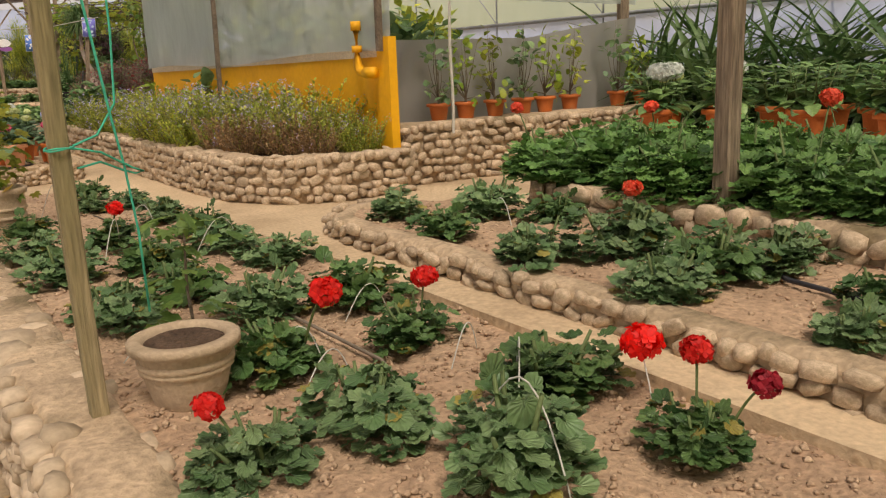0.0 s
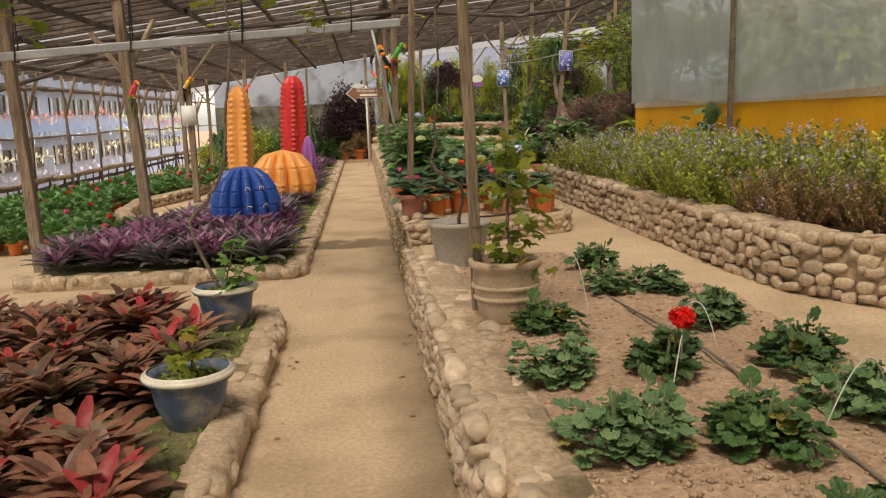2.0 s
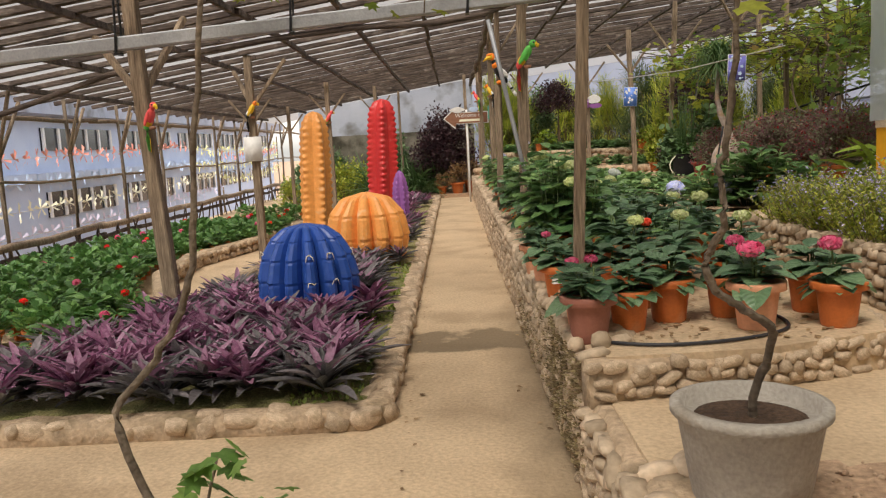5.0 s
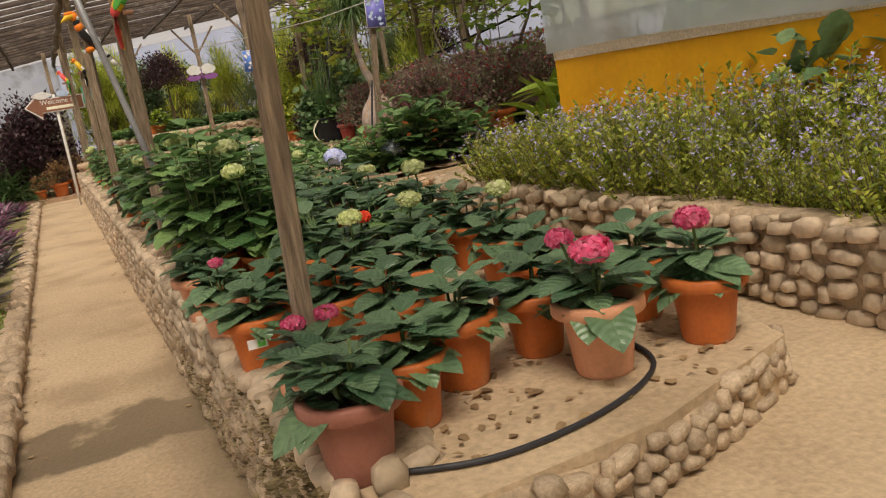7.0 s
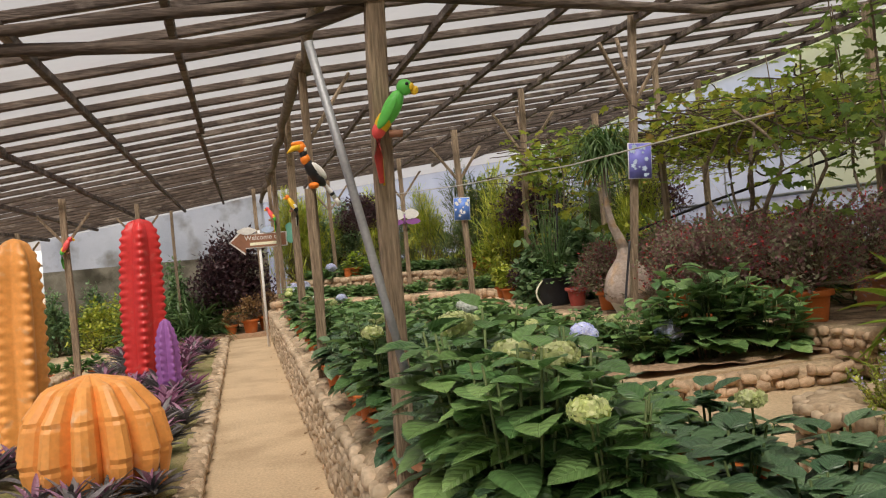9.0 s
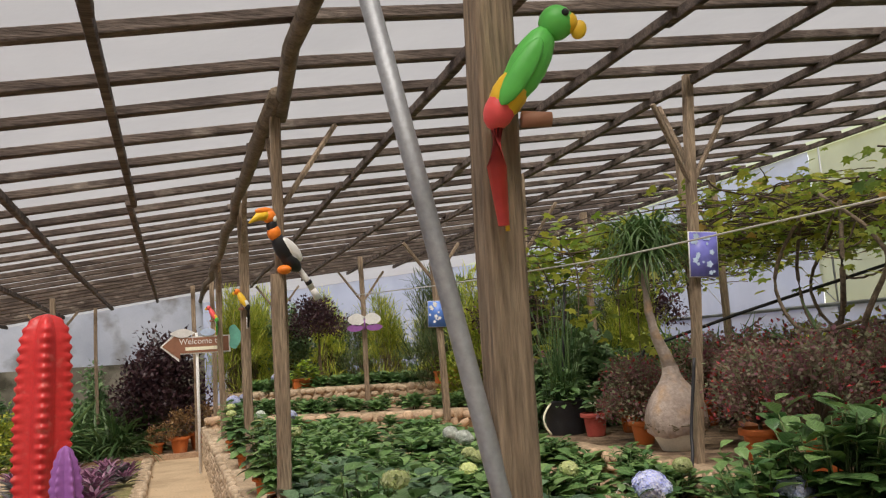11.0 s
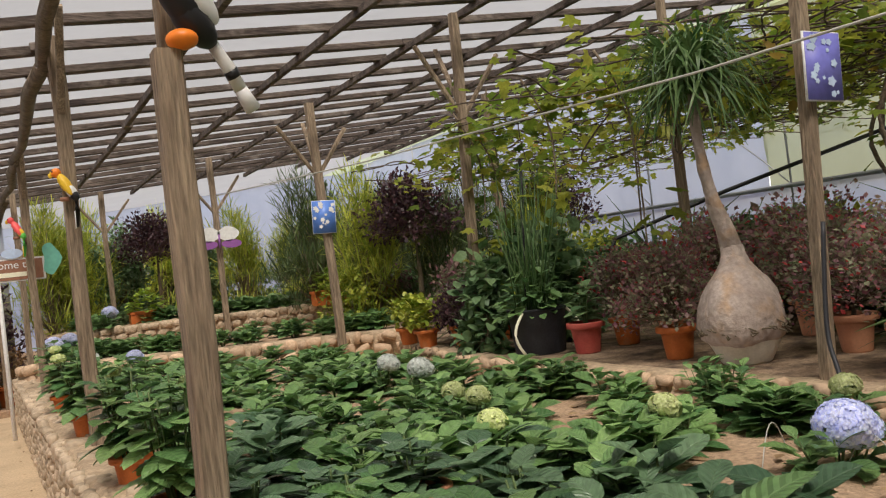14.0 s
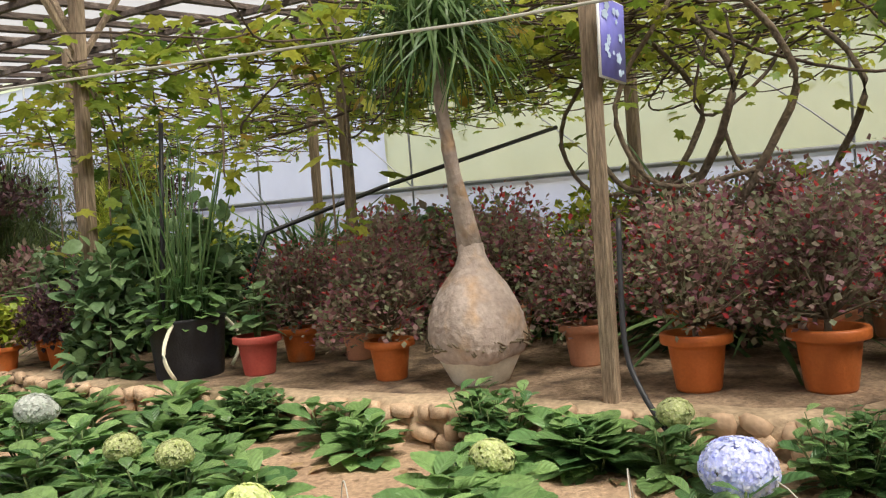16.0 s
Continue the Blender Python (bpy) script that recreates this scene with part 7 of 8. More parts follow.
# ---- pots on the shelf ----
bin_ = thing("planter_bin", (3.92, 20.1, 0.8), "black rubber planter bin with tall rushes", "planter")
part("bin", lathe(Shape(), [(0.2, 0), (0.205, 0.01), (0.235, 0.34), (0.245, 0.35), (0.245, 0.37), (0.22, 0.37), (0.21, 0.3), (0, 0.29)], 30), BLACK_POT, bin_)
for q in (-1, 1):
    part("handle", tube(Shape(), arc((q * 0.2, -0.1, 0.36), (q * 0.24, -0.12, 0.02), 0.0, 11, (q * 0.1, -0.02, 0)), 0.012, 7), P_CREAMP, bin_, "pale rope handle")
rush = Shape()
for _ in range(38):
    a, d = RV.uniform(0, 6.28), 0.17 * RV.random() ** 0.5
    e = np.array((RV.gauss(0, 0.16), RV.gauss(0, 0.16), RV.uniform(0.5, 1.25)))
    b = np.array((math.cos(a) * d, math.sin(a) * d, 0.28))
    tube(rush, [b, b + e * 0.5, b + e], [0.007, 0.006, 0.003], 5)
tagged(part("rush_clump", rush, STRAP, bin_, "tall green rushes"), kind="stuff")
s = Shape()
pos, out = dome(RV, 120, 0.28, 0.42, 0.3, 0.3)
leaves(s, OVAL, pos, out, [RV.uniform(0.06, 0.13) for _ in pos], RV, (-0.4, 0.6), 1)
part("foliage", s, HYD_BRIGHT, bin_)
t = thing("red_pot", (4.02, 19.62, 0.8), "small red plastic pot with a leafy plant", "potted plant")
add_pot(t, 0.135, 0.24, RED_POT)
s, st = Shape(), Shape()
hydrangea_leaves(s, st, RV, 0.12, 0.35, 0.2, 4, 7, (0.11, 0.17), 0.2)
part("foliage", s, DEEP, t)
part("stem", st, STEM, t)

RB = random.Random(77)
LORO_DOTS = (CORDY_RED, 150, 0.034, "bright red young leaves")
for i, (x, y, s, k) in enumerate(((4.46, 19.65, 1.0, "a"), (4.55, 19.24, 0.95, "b"), (4.0, 18.65, 1.0, "a"), (4.5, 17.7, 1.0, "b"), (3.98, 16.99, 1.0, "c"), (4.05, 16.45, 1.05, "c"), (4.7, 16.5, 1.15, "b"), (4.9, 17.2, 1.2, "a"),
                                  (5.1, 18.4, 1.2, "b"), (5.3, 19.5, 1.25, "a"), (5.5, 16.2, 1.3, "b"), (4.5, 15.7, 1.2, "a"), (5.4, 15.2, 1.3, "b"), (6.0, 17.6, 1.3, "a"), (6.1, 15.9, 1.4, "b"), (5.9, 18.9, 1.3, "b"), (6.6, 17.0, 1.4, "a"))):
    place(lambda: potted(300 + ord(k), {"a": "maroon-leaved shrub in terracotta pot", "b": "sparse maroon shrub with red young leaves in pot", "c": "maroon shrub with pink-red leaves in large terracotta pot"}[k], LORO,
                         {"a": (0.125, 0.22, TERRA), "b": (0.125, 0.23, PALE_TERRA), "c": (0.145, 0.26, TERRA)}[k], 2300, 0.36, 0.52, (0.022, 0.044), kind=TINY, dots=LORO_DOTS, twigs=60), "loro" + k, (x, y, 0.8), RB.uniform(0, 6.28), s)
# small purple bush and pots at the end of the shelf
place(lambda: potted(330, "small dark purple bush in terracotta pot", MAPLE, (0.13, 0.2, TERRA), 1500, 0.3, 0.36, (0.03, 0.06), twigs=24), "pbush", (4.05, 21.5, 0.8), 0.0, 1.0)
for x, y in ((3.85, 21.9), (4.3, 22.0), (3.95, 22.5), (4.4, 21.4)):
    place(lambda: potted(331, "leafy plant in small terracotta pot", BUSH, (0.12, 0.18, TERRA), 500, 0.2, 0.25, (0.04, 0.08), kind=OVAL), "sbush", (x, y, 0.8), RB.uniform(0, 6), 1.0)
place(lambda: bush(332, "broadleaf_bush", "dark broad-leaved bush beside the black bin", "bush", DEEP, 700, 0.32, 0.95, 0.05, OVAL, (0.09, 0.16), 26), "broad", (3.85, 20.72, 0.8), 0.0, 0.85)
place(None, "broad", (4.6, 20.6, 0.8), 2.0, 1.05)
place(None, "broad", (4.9, 21.6, 0.8), 1.0, 1.2)
# dark maples and mixed bushes at the far end
place(lambda: bush(340, "dark_maple", "dark purple maple with fine drooping leaves", "bush", MAPLE, 6500, 0.85, 1.5, 0.45, SMALL, (0.06, 0.12), 60), "maple", (-0.35, 30.9, 0.1), 0.0, 1.25)
place(lambda: bush(341, "maple_tree", "round-headed dark purple maple tree", "tree", MAPLE, 4200, 0.75, 0.75, 0.1, SMALL, (0.05, 0.1), 50, trunk=1.25), "mapletree", (5.6, 25.2, 0.82), 0.0, 1.0)
place(None, "mapletree", (3.2, 31.6, 1.15), 1.0, 1.0)
place(None, "mapletree", (8.4, 25.6, 0.82), 2.0, 1.0)
SPRIG = leaf_long(0.06, 3, 0.5, 0.08)
for i in range(34):
    x, y = RB.uniform(1.0, 8.8), RB.uniform(30.2, 35.5)
    k = "abc"[i % 3]
    if i % 3 == 0 and i > 12:
        x, y = RB.uniform(4.8, 8.8), RB.uniform(27.5, 30)
    place(lambda: bush(350 + i, "conifer", {"a": "feathery olive-green upright conifer", "b": "upright yellowish-green feathery conifer", "c": "dark green upright leafy shrub"}[k], "bush", {"a": CONIFER, "b": BUSH, "c": DEEP}[k], 2600, 0.42, 1.5, 0.05, SPRIG if k != "c" else SMALL, (0.12, 0.26) if k != "c" else (0.06, 0.12), 44, lift=(0.4, 2.6) if k != "c" else (0, 0.8)),
          "con" + k, (x, y, 1.15), RB.uniform(0, 6), RB.uniform(1.0, 1.5))
for i in range(46):
    x, y = RB.uniform(5.6, 9.0), RB.uniform(13.5, 27)
    k = "def"[i % 3]
    place(lambda: bush(360 + i, "mixed_bush", {"d": "loose green bush behind the pots", "e": "olive bush behind the pots", "f": "dark-leaved bush behind the pots"}[k], "bush", {"d": DEEP, "e": BUSH, "f": LORO}[k], 1300, 0.5, 0.75, 0.05, SMALL if k != "d" else OVAL, (0.05, 0.1) if k != "d" else (0.07, 0.13), 26),
          "mix" + k, (x, y, 0.8), RB.uniform(0, 6), RB.uniform(0.8, 1.25))
for i in range(22):
    place(None, ("cona", "mixd", "conb", "mixe")[i % 4], (RB.uniform(4.9, 8.9), RB.uniform(24.6, 29.8), 0.8), RB.uniform(0, 6), RB.uniform(1.0, 1.5))
for i in range(14):
    place(lambda: bush(380, "strap_plant", "clump of long strap leaves", "bush", STRAP, 260, 0.3, 0.4, 0.0, BLADE, (0.5, 0.9), 8), "strap", (RB.uniform(4.8, 8.8), RB.uniform(14, 24), 0.8), RB.uniform(0, 6), RB.uniform(0.8, 1.2))
# low crops on the far tiers
for i in range(110):
    if i % 2:
        x = RB.uniform(0.9, 4.9)
        y = (28.9 - (x - 0.5) * 0.98) + RB.uniform(-0.1, 1.3)
        z = 0.8
    else:
        x = RB.uniform(1.4, 5.4)
        y = 30.2 - (x - 1.0) * 0.35 + RB.uniform(0, 0.8) - max(0, x - 3.4) * 0.7
        z = 1.16
    place(lambda: bed_hydrangea(390, HYD_BRIGHT, r=0.2, tall=0.22, size=(0.12, 0.18), label="low leafy plant on the far bed"), "crop", (x, y, z), RB.uniform(0, 6), RB.uniform(0.9, 1.3))
for x, y, z in ((1.9, 29.7, 1.17), (1.25, 29.3, 0.82), (0.95, 28.4, 0.82), (5.2, 26.3, 1.0)):
    place(None, "bhblue", (x, y, z), RB.uniform(-1, 1), 1.1)
for x, y in ((5.4, 26.6), (5.0, 27.2), (2.6, 29.9)):
    t = thing("trough", (x, y, 1.17), "orange plastic trough planter", "planter", "orange troughs")
    part("trough", box(Shape(), -0.3, 0.3, -0.11, 0.11, 0, 0.2), TERRA, t, smooth=False)
    part("rim", box(Shape(), -0.32, 0.32, -0.13, 0.13, 0.201, 0.24), TERRA, t, smooth=False)
    s = Shape()
    pos, out = dome(RB, 120, 0.3, 0.4, 0.22, 0.3)
    leaves(s, OVAL, pos, out, [RB.uniform(0.08, 0.14) for _ in pos], RB, (0, 0.7), 1)
    part("foliage", s, LIME, t)
place(lambda: potted(395, "shrub with reddish leaves in terracotta pot", DRY, (0.2, 0.32, TERRA), 900, 0.35, 0.45, (0.04, 0.07)), "endpot", (-0.05, 29.9, 0.1), 0.0, 1.0)
place(None, "endpot", (0.35, 30.3, 0.1), 1.0, 1.1)
place(None, "endpot", (-0.5, 30.0, 0.1), 2.0, 0.7)
for x, y in ((-1.3, 30.2), (-1.8, 30.8), (-2.4, 30.0), (-0.9, 31.0)):
    place(None, "strap", (x, y, 0.1), x, 1.3)

for i, (x, y) in enumerate(((-4.6, 31.8), (-3.9, 32.2), (-3.2, 31.6), (-2.5, 32.3), (-4.4, 30.4), (-3.5, 30.2), (-5.0, 32.6), (-1.9, 32.0), (-4.9, 29.4), (-2.9, 32.8))):
    place(None, ("mixd", "conc", "mixe")[i % 3], (x, y, 0.0), RB.uniform(0, 6), RB.uniform(0.9, 1.5))

# ---- potted plants on the other side ----
GERPOT = [((RED_PETAL, "a")), ((PINK_PETAL, "b")), ((None, "c")), ((None, "d"))]


def potted_geranium(seed, bloom):
    rng = random.Random(seed)
    t = thing("potted_geranium", (0, 0, 0), "leafy potted geranium in terracotta pot" + (" with bright bloom" if bloom else ""), "potted plant", "potted geraniums in rows")
    add_pot(t, 0.13, 0.2, TERRA)
    s, st = Shape(), Shape()
    pos, out = dome(rng, 110, 0.22, 0.24, 0.18, 0.3)
    leaves(s, ROUND if seed % 2 else OVAL, pos, out, [rng.uniform(0.06, 0.11) if seed % 2 else rng.uniform(0.1, 0.15) for _ in pos], rng, (0, 0.7), 1)
    part("foliage", s, GER_BRIGHT, t)
    part("stem", tube(st, [(0, 0, 0.15), (0.01, 0, 0.3)], 0.01, 6), STEM, t)
    if bloom:
        part("flower_head", flower_ball(Shape(), (0.05, 0.03, 0.45), 0.045, 40, rng, 0.5), bloom, t, "bright flower head")
    return t


def put_gerpot(x, y, z=0.0):
    m, k = RB.choice(GERPOT + [(None, "c"), (None, "d")] * 4)
    place(lambda: potted_geranium(400 + ord(k), m), "gp" + k, (x + RB.uniform(-0.04, 0.04), y + RB.uniform(-0.04, 0.04), z), RB.uniform(0, 6), RB.uniform(0.74, 0.9))


for x, y in ((-3.1, 11.65), (-2.98, 12.12), (-2.86, 12.6), (-3.4, 12.0), (-3.35, 12.6), (-3.3, 13.2)):
    put_gerpot(x, y)
for i in range(24):
    y = 12.6 + i * 0.42
    edge = -3.4 - 0.28 * min(4, max(0, y - 13.2)) * (1 if y < 16.9 else 0) - (1.0 if y >= 16.9 else 0) * max(0.0, 1 - (y - 16.9) / 3.0)
    for k in range(6):
        x = edge - 0.1 - k * 0.36
        if x > -6.1:
            put_gerpot(x, y)
for i in range(8):
    put_gerpot(-2.75 - 0.33 * i, 24.9)

# ---- bamboo fence ----
fence = thing("bamboo_fence", (-6.4, 18, 0), "weathered bamboo fence along the open side", "fence")
for z, r in ((0.45, 0.06), (0.28, 0.04), (1.35, 0.02), (2.3, 0.035)):
    for y0 in range(-22, 20, 4):
        part("rail", tube(Shape(), [(RB.uniform(-0.04, 0.04), y0 + j * 1.05, z + RB.uniform(-0.03, 0.03)) for j in range(5)], r, 8, 0.1, RB), WOOD if z > 0.3 else LATH, fence)
for i in range(20):
    y = -22 + i * 2.1
    part("upright", tube(Shape(), [(0, y, -0.1), (RB.uniform(-0.04, 0.04), y, 1.3), (0, y, 2.62)], [0.04, 0.036, 0.032], 8, 0.1, RB), BRANCH, fence)
    part("brace", tube(Shape(), [(0, y, 1.7), (0.05, y + 0.6, 2.5)], 0.03, 6), WOOD, fence)
    part("brace", tube(Shape(), [(0, y, 1.75), (0.4, y - 0.3, 2.6)], 0.03, 6), WOOD, fence)
    for j in range(5):
        q = y + j * 0.42
        part("stick", tube(Shape(), [(0.03, q, 0), (0.05, q + RB.uniform(-0.5, 0.5), 0.46)], 0.016, 5), LATH, fence)

# ---- paper garlands ----
WHIRL = Shape()
for q in range(5):
    a = q * 2 * math.pi / 5
    d, e = np.array((0.0, math.cos(a), math.sin(a))), np.array((0.0, math.cos(a + 0.7), math.sin(a + 0.7)))
    WHIRL.add([(0.006, 0, 0), tuple(d * 0.085 + (0.02, 0, 0)), tuple((d + e) * 0.058), tuple(e * 0.03)], [(0, 1, 2, 3)])
WHIRLS = {}
for m in (P_SALMON, P_LEMON, P_CREAMP, P_PALEBLUE, P_PALELILAC):
    WHIRLS[m] = WHIRL.mesh("paper_whirl", m, False)
for y in (9.0, 16.5, 30.0, 38.0):
    post((-7.0, y, -0.1), 2.2, 0.04, material=WOODY, label="thin pole carrying paper garlands", name="garland_pole")
for z, x, m, y0, y1, word in ((1.76, -7.0, P_SALMON, 9, 27, "salmon"), (1.78, -7.0, P_LEMON, 27, 38, "lemon yellow"), (1.36, -7.0, P_PALEBLUE, 9, 30, "pale blue"), (1.35, -7.0, P_LEMON, 27, 38, "lemon yellow"),
                              (0.93, -7.0, P_CREAMP, 9, 30, "cream"), (0.53, -7.0, P_PALELILAC, 9, 30, "pale lilac"), (0.9, -7.0, P_LEMON, 30, 38, "lemon yellow"), (1.6, -7.0, P_SALMON, 30, 38, "salmon"), (1.15, -7.0, P_PALEBLUE, 30, 38, "pale blue")):
    t = thing("paper_garland", (x, y0, z), f"{word} paper whirls strung along a line", "garland", "paper garlands")
    part("string", tube(Shape(), arc((0, 0, 0), (0, y1 - y0, 0.12), -0.12, 12), 0.004, 4), TUBE, t)
    n = int((y1 - y0) / 0.34)
    for i in range(n):
        f = (i + 0.5) / n
        ob = new("paper_whirl", WHIRLS[m])
        ob.parent = t
        ob.matrix_basis = Matrix.LocRotScale(Vector((0, (y1 - y0) * f, 0.12 * f - 0.12 * math.sin(math.pi * f) + RB.uniform(-0.02, 0.02))), Euler((RB.uniform(0, 6), 0, RB.uniform(-0.7, 0.7))), Vector((1.3, 1.7, 1.1)))

# ---- white building outside ----
HOUSE_WHITE = mat("white_facade", (0.52, 0.61, 0.79), (0.64, 0.72, 0.87), scale=1.2, rough=0.8, bump=0.1, vary=0, grain=0.08)
house = thing("white_building", (-10, 24.8, -3.0), "white two-storey building with rows of dark barred windows", "building")
part("wall", box(Shape(), -4, 0, -14, 26, 0, 5.74), HOUSE_WHITE, house, smooth=False)
part("roof", box(Shape(), -4.3, 0.6, -14.5, 26.5, 5.75, 6.15), WHITE_WALL, house, "stained white flat roof edge", smooth=False)
part("ledge", box(Shape(), 0.002, 0.3, -14, 26, 4.25, 4.4), HOUSE_WHITE, house, smooth=False)
for zc, hh in ((3.62, 0.62), (5.2, 0.55)):
    for i in range(5):
        y = 0.6 + i * 5.0
        w = part("window", box(Shape(), 0.003, 0.04, y, y + 4.0, zc - hh / 2, zc + hh / 2), GLASS_DARK, house, "dark window strip", smooth=False)
        for j in range(6):
            part("bar", box(Shape(), 0.045, 0.09, y + j * 0.78, y + j * 0.78 + 0.1, zc - hh / 2, zc + hh / 2), P_WHITE, w, smooth=False)

# ---- greenhouse frame ----
gf = thing("greenhouse_frame", (9.12, 0, 0), "thin grey steel frame of the greenhouse side", "frame")
part("rail", tube(Shape(), [(0, -4, 2.08), (0, 16, 2.06), (0, 36, 2.1)], 0.03, 8), STEEL, gf)
part("rail", tube(Shape(), [(0, -4, 3.4), (0, 16, 3.42), (0, 36, 3.4)], 0.014, 6), STEEL, gf)
for i in range(16):
    y = -3.5 + i * 2.5
    part("upright", tube(Shape(), [(0.04, y, 0.3), (0.04, y, 2.6), (0.03, y, 4.5)], 0.016, 6), STEEL, gf)
    part("brace", tube(Shape(), arc((0.02, y, 2.1), (0.02, y + 2.5, 3.4), 0.35, 8), 0.009, 5), STEEL, gf)

# ---- row of pots behind the beds ----
for i, x in enumerate((4.49, 4.8, 5.15, 5.5, 5.79, 6.13, 6.83, 7.2)):
    place(lambda: potted(420 + i % 3, "thin tall plant in terracotta pot on the wall", (DEEP, LIME, BUSH)[i % 3], (0.13, 0.2, TERRA), 60, 0.24, 0.8, (0.06, 0.13), kind=OVAL, twigs=12), f"rowpot{i % 3}", (x, 6.48, 0.96), i * 1.1, 0.78)
WH = ((WHITE_PETAL, "whitish flower head", 0.0, -0.05, 0.55, 0.11), (LIME_PETAL, "greenish flower head", 0.15, 0.1, 0.5, 0.07))
for x, y in ((6.6, 5.6), (7.0, 5.2), (6.9, 4.6), (6.6, 4.1), (7.0, 3.7), (6.5, 3.3), (7.3, 4.3), (7.4, 5.5), (6.4, 4.8), (6.1, 5.3)):
    place(lambda: potted_hydrangea(430 if y > 5 else 431, TERRA, WH if y > 5 else (), HYD_BRIGHT, r=0.15, h=0.25, spread_=0.3, tall=0.35, shoots=9, size=(0.14, 0.2), label="hydrangea with whitish blooms in orange pot" if y > 5 else "leafy hydrangea without blooms in orange pot"), "hydwhite" if y > 5 else "hydgreen", (x, y, 0.72), RB.uniform(-1, 1), 1.1)
for x, y in ((8.4, 5.2), (8.2, 6.2), (8.6, 4.0), (8.0, 7.0), (8.8, 6.6), (8.5, 3.0), (8.9, 5.0)):
    place(None, "strap", (x, y, 0.72), RB.uniform(0, 6), 1.5)
for x, y in ((7.7, 7.6), (8.4, 8.0), (6.5, 7.8), (5.4, 7.9), (4.9, 8.2), (8.0, 9.0)):
    place(None, "mixe", (x, y, 0.42), RB.uniform(0, 6), 1.5)
for x, y in ((4.3, 14.2), (4.6, 14.6), (5.2, 14.0), (4.2, 13.9)):
    place(lambda: bush(440, "palm_bush", "arching bright green broad-leaved plant", "bush", LIME, 90, 0.4, 0.8, 0.05, leaf_long(0.22, 5, 0.4, 0.4), (0.3, 0.5), 10), "palmbush", (x, y, 0.45), RB.uniform(0, 6), 1.0)

# ---- hoses and drip tubes ----
def smooth_line(pts, k=5):
    p = [np.array(q, float) for q in pts]
    out = []
    for j in range(len(p) - 1):
        a, b, c, d = p[max(0, j - 1)], p[j], p[j + 1], p[min(len(p) - 1, j + 2)]
        for f in np.arange(k) / k:
            out.append(0.5 * (2 * b + (c - a) * f + (2 * a - 5 * b + 4 * c - d) * f * f + (3 * b - a - 3 * c + d) * f ** 3))
    return out + [p[-1]]


DUSTY_HOSE = paint("dusty_hose", (0.2, 0.16, 0.12), 0.8)
hose = thing("irrigation_hose", (0, 0, 0), "black irrigation hose curved round the pots", "hose")
part("hose", tube(Shape(), smooth_line([(0.55, 9.42, 0.612), (0.75, 9.33, 0.612), (1.0, 9.33, 0.612), (1.25, 9.4, 0.612), (1.42, 9.52, 0.612), (1.48, 9.7, 0.612), (1.46, 9.95, 0.612)]), 0.0085, 8), HOSE, hose)
hose = thing("irrigation_hose", (0, 0, 0), "dusty irrigation hose lying on the soil", "hose")
part("hose", tube(Shape(), [(1.35, 1.9, 0.47), (1.5, 2.5, 0.47), (1.45, 4.0, 0.475), (1.5, 5.5, 0.475), (1.4, 6.6, 0.47)], 0.007, 8), DUSTY_HOSE, hose)
hose = thing("irrigation_hose", (0, 0, 0), "black irrigation hose lying on the soil", "hose")
part("hose", tube(Shape(), [(3.3, 2.4, 0.6), (3.0, 1.9, 0.605), (2.9, 1.2, 0.6)], 0.011, 8), HOSE, hose)
cable = thing("overhead_line", (0, 0, 0), "pale line stretched below the roof", "cable")
part("line", tube(Shape(), [(2.6, 24.5, 2.75), (2.95, 21.0, 2.56), (3.2, 17.5, 2.42), (3.4, 14.5, 2.4)], 0.007, 6), TUBE, cable)
hose = thing("irrigation_hose", (0, 0, 0), "black hose hanging down a post", "hose")
part("hose", tube(Shape(), smooth_line([(3.62, 17.2, 1.6), (3.52, 17.18, 1.1), (3.45, 17.1, 0.9), (3.3, 16.95, 0.75), (3.15, 16.85, 0.64)]), 0.012, 8), HOSE, hose)
for x, y, z, a, r in ((1.1, 2.35, 0.45, 0.3, 0.2), (1.3, 2.5, 0.45, 2.0, 0.22), (1.65, 2.3, 0.45, 0.5, 0.18), (1.5, 1.75, 0.45, 0.9, 0.3), (1.0, 3.0, 0.45, 2.6, 0.2), (1.6, 3.0, 0.45, 0.2, 0.2), (1.9, 1.6, 0.45, 1.2, 0.25), (1.35, 1.35, 0.45, 1.5, 0.35),
                      (1.5, 4.6, 0.45, 0.4, 0.3), (1.1, 4.9, 0.45, 1.1, 0.3), (1.6, 5.6, 0.45, 2.0, 0.25), (2.7, 2.3, 0.58, 0.5, 0.2), (3.0, 3.6, 0.58, 1.5, 0.2), (2.6, 16.9, 0.62, 0.3, 0.25), (2.75, 16.35, 0.62, 1.4, 0.25), (2.4, 17.8, 0.62, 0.8, 0.2), (1.2, 6.3, 0.45, 1.8, 0.4)):
    t = thing("drip_tube", (x, y, z), "thin whitish drip tube arching over the soil", "drip tube", "drip tubes")
    part("tube", tube(Shape(), arc((0, 0, -0.03), (math.cos(a) * r * 1.3, math.sin(a) * r * 1.3, 0.0), r * 0.75, 12, (0.04, 0.03, 0)), 0.0026, 5), TUBE, t)

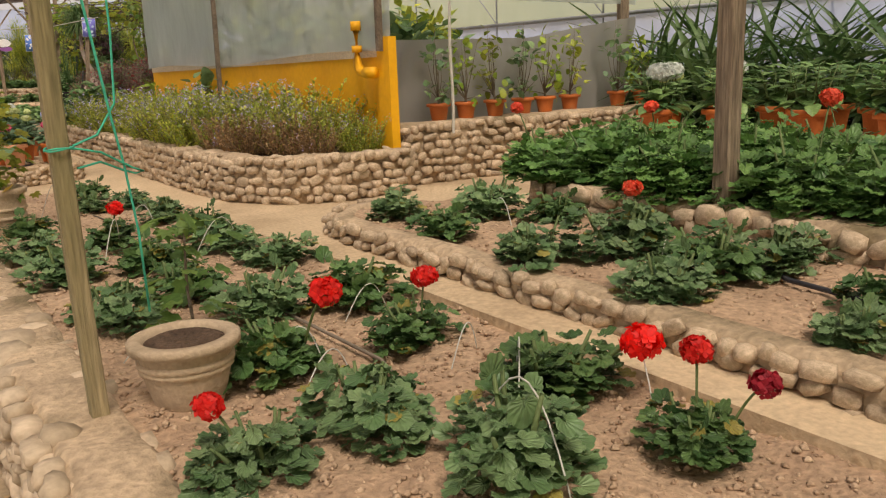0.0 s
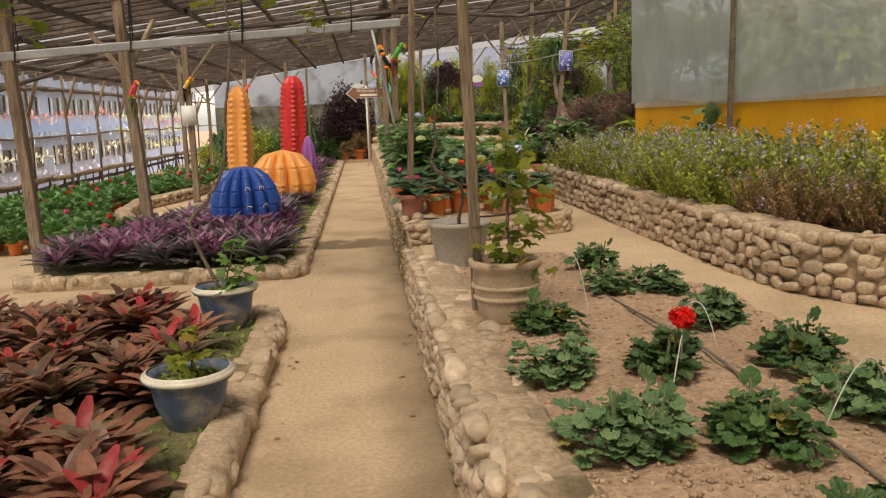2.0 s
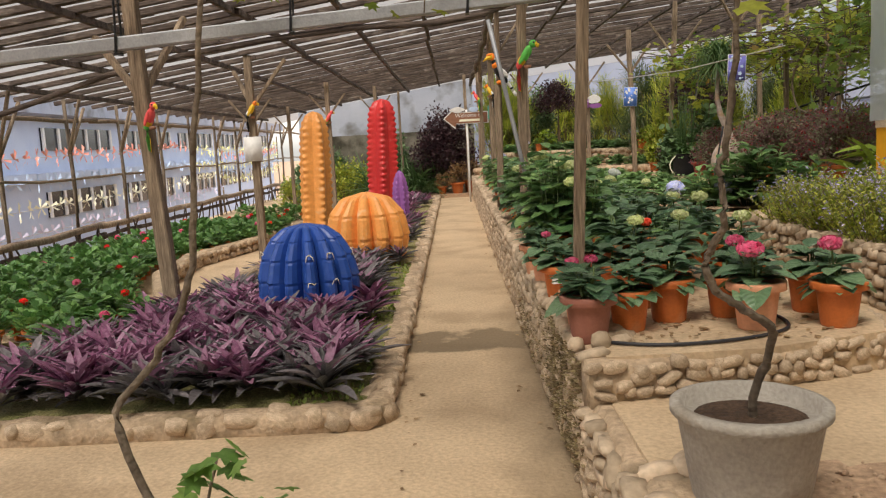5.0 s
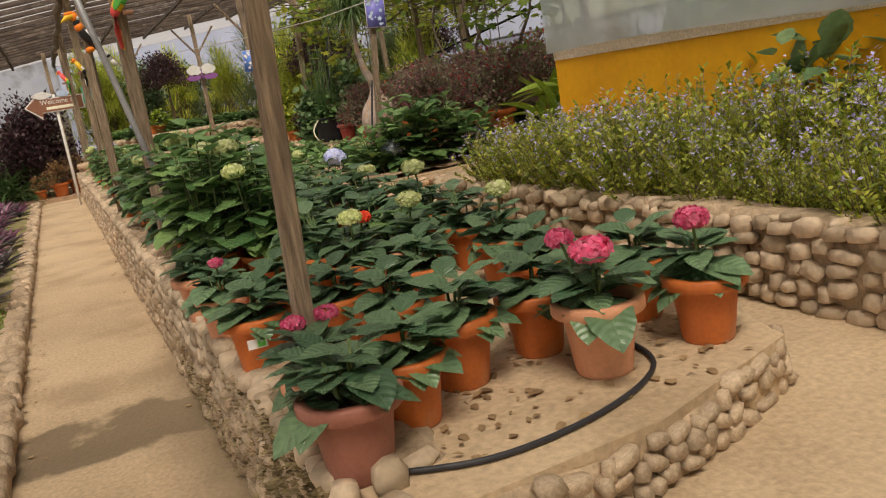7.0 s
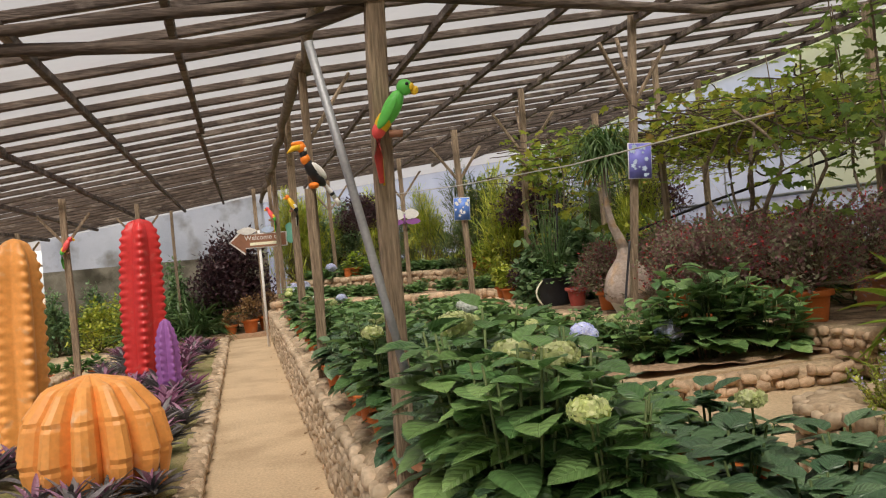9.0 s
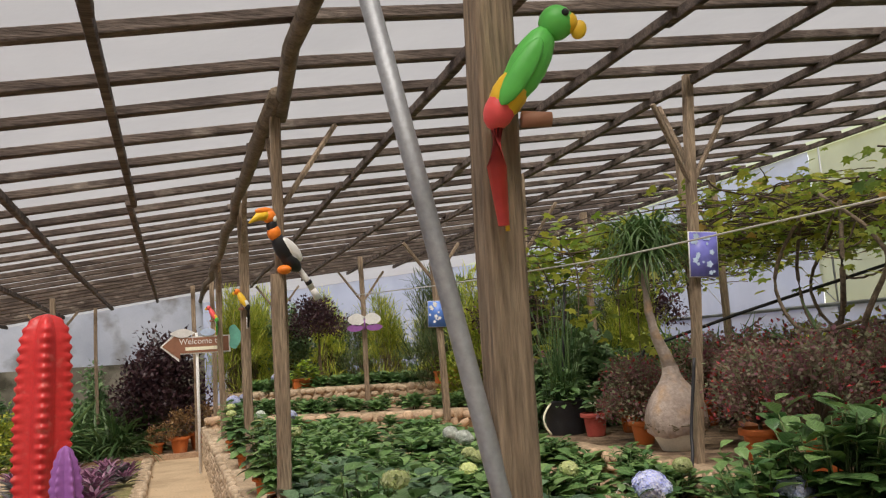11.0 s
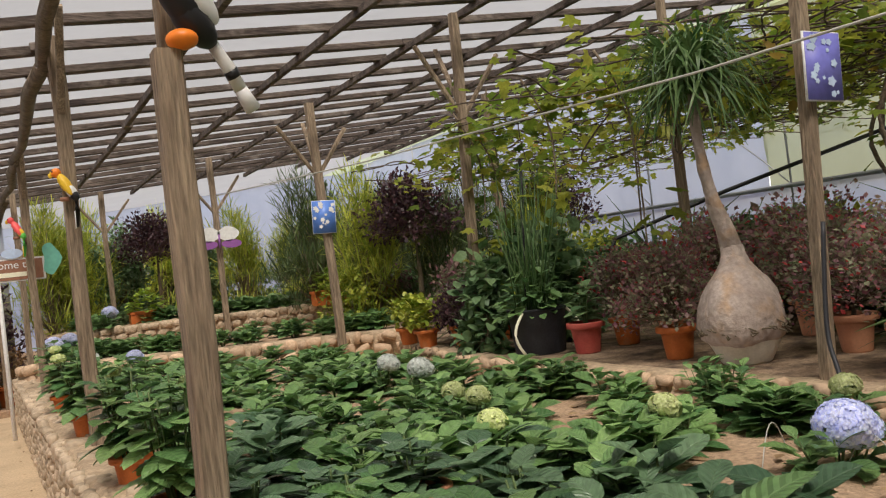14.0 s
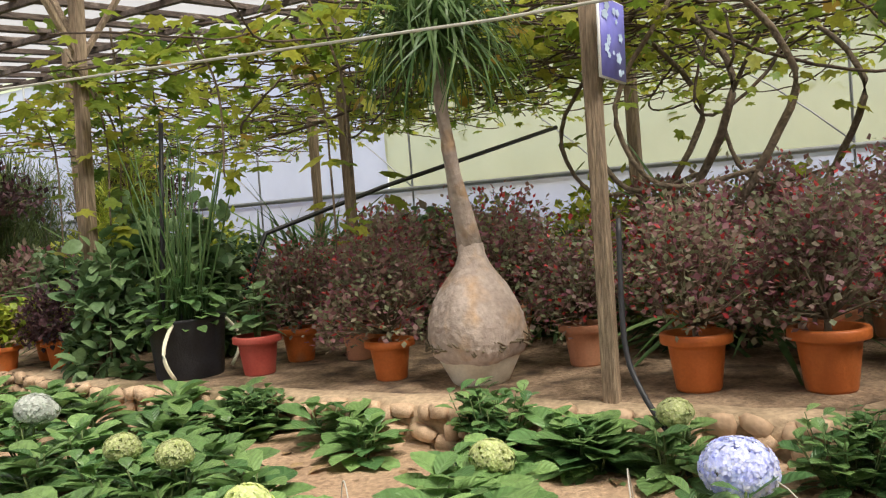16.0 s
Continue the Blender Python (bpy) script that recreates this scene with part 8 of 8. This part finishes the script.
# dead moss and dry weeds clinging to the wall by the pots
moss = Shape()
for _ in range(4200):
    y = RB.choice((RB.uniform(9.15, 10.2), RB.uniform(9.2, 12.5), RB.gauss(9.9, 0.3)))
    z = RB.uniform(0.05, 0.6) if y < 11 else RB.uniform(0.0, 0.3)
    leaves(moss, SMALL, [np.array((0.375 + RB.uniform(-0.02, 0.01), y, z))], [(-1.0, RB.gauss(0, 1), 0.2)], [RB.uniform(0.012, 0.032)], RB, (-0.4, 0.8), 2)
solo("wall_moss", moss, mat("dry_moss", (0.16, 0.11, 0.055), (0.36, 0.29, 0.15), rough=0.95, island=True, vary=0), "dry brown moss clinging to the stone wall", "moss", "stuff")
t = thing("pot_label", (0.0, 0.0, 0.0), "small white and green sticker on a pot", "label")
t.matrix_basis = sign_frame((0.447, 10.453, 0.735), (0.1, 7.6))
part("sticker", plate(0.07, 0.035, 0.003), P_WHITE, t, smooth=False)
part("logo", box(Shape(), 0.0, 0.028, -0.0035, -0.002, -0.012, 0.012), P_GREEN, t, "green printed shape", smooth=False)

# fallen leaves on the pot bed, the soil and along the path
litter, RL = Shape(), random.Random(5)
for i in range(660):
    k = i % 3
    x, y, z = ((RL.uniform(0.55, 1.85), RL.uniform(9.35, 10.4), 0.604), (RL.uniform(1.8, 3.4), RL.uniform(15.6, 24), 0.66), (RL.choice((RL.uniform(0.2, 0.4), RL.uniform(-0.55, -0.42))), RL.uniform(0, 28), 0.004))[k]
    leaves(litter, SMALL if i % 2 else OVAL, [np.array((x, y, z + 0.004))], [(RL.gauss(0, 1), RL.gauss(0, 1), 0.02)], [RL.uniform(0.015, 0.05) * (1.7 if k == 1 else 1)], RL, (0.0, 0.3), 0.6)
solo("fallen_leaves", litter, leaf_mat("dead_leaf", (0.15, 0.09, 0.045), (0.34, 0.23, 0.12), rough=0.8, transl=0.1), "dry brown leaves fallen on beds and path", "leaf litter", "stuff")
# bushes growing behind the plastic film
for i in range(14):
    place(None, ("mixd", "mixe")[i % 2], (RB.uniform(4.7, 6.6), 8.2 + i * 0.36, 0.42), RB.uniform(0, 6), RB.uniform(1.5, 2.4))
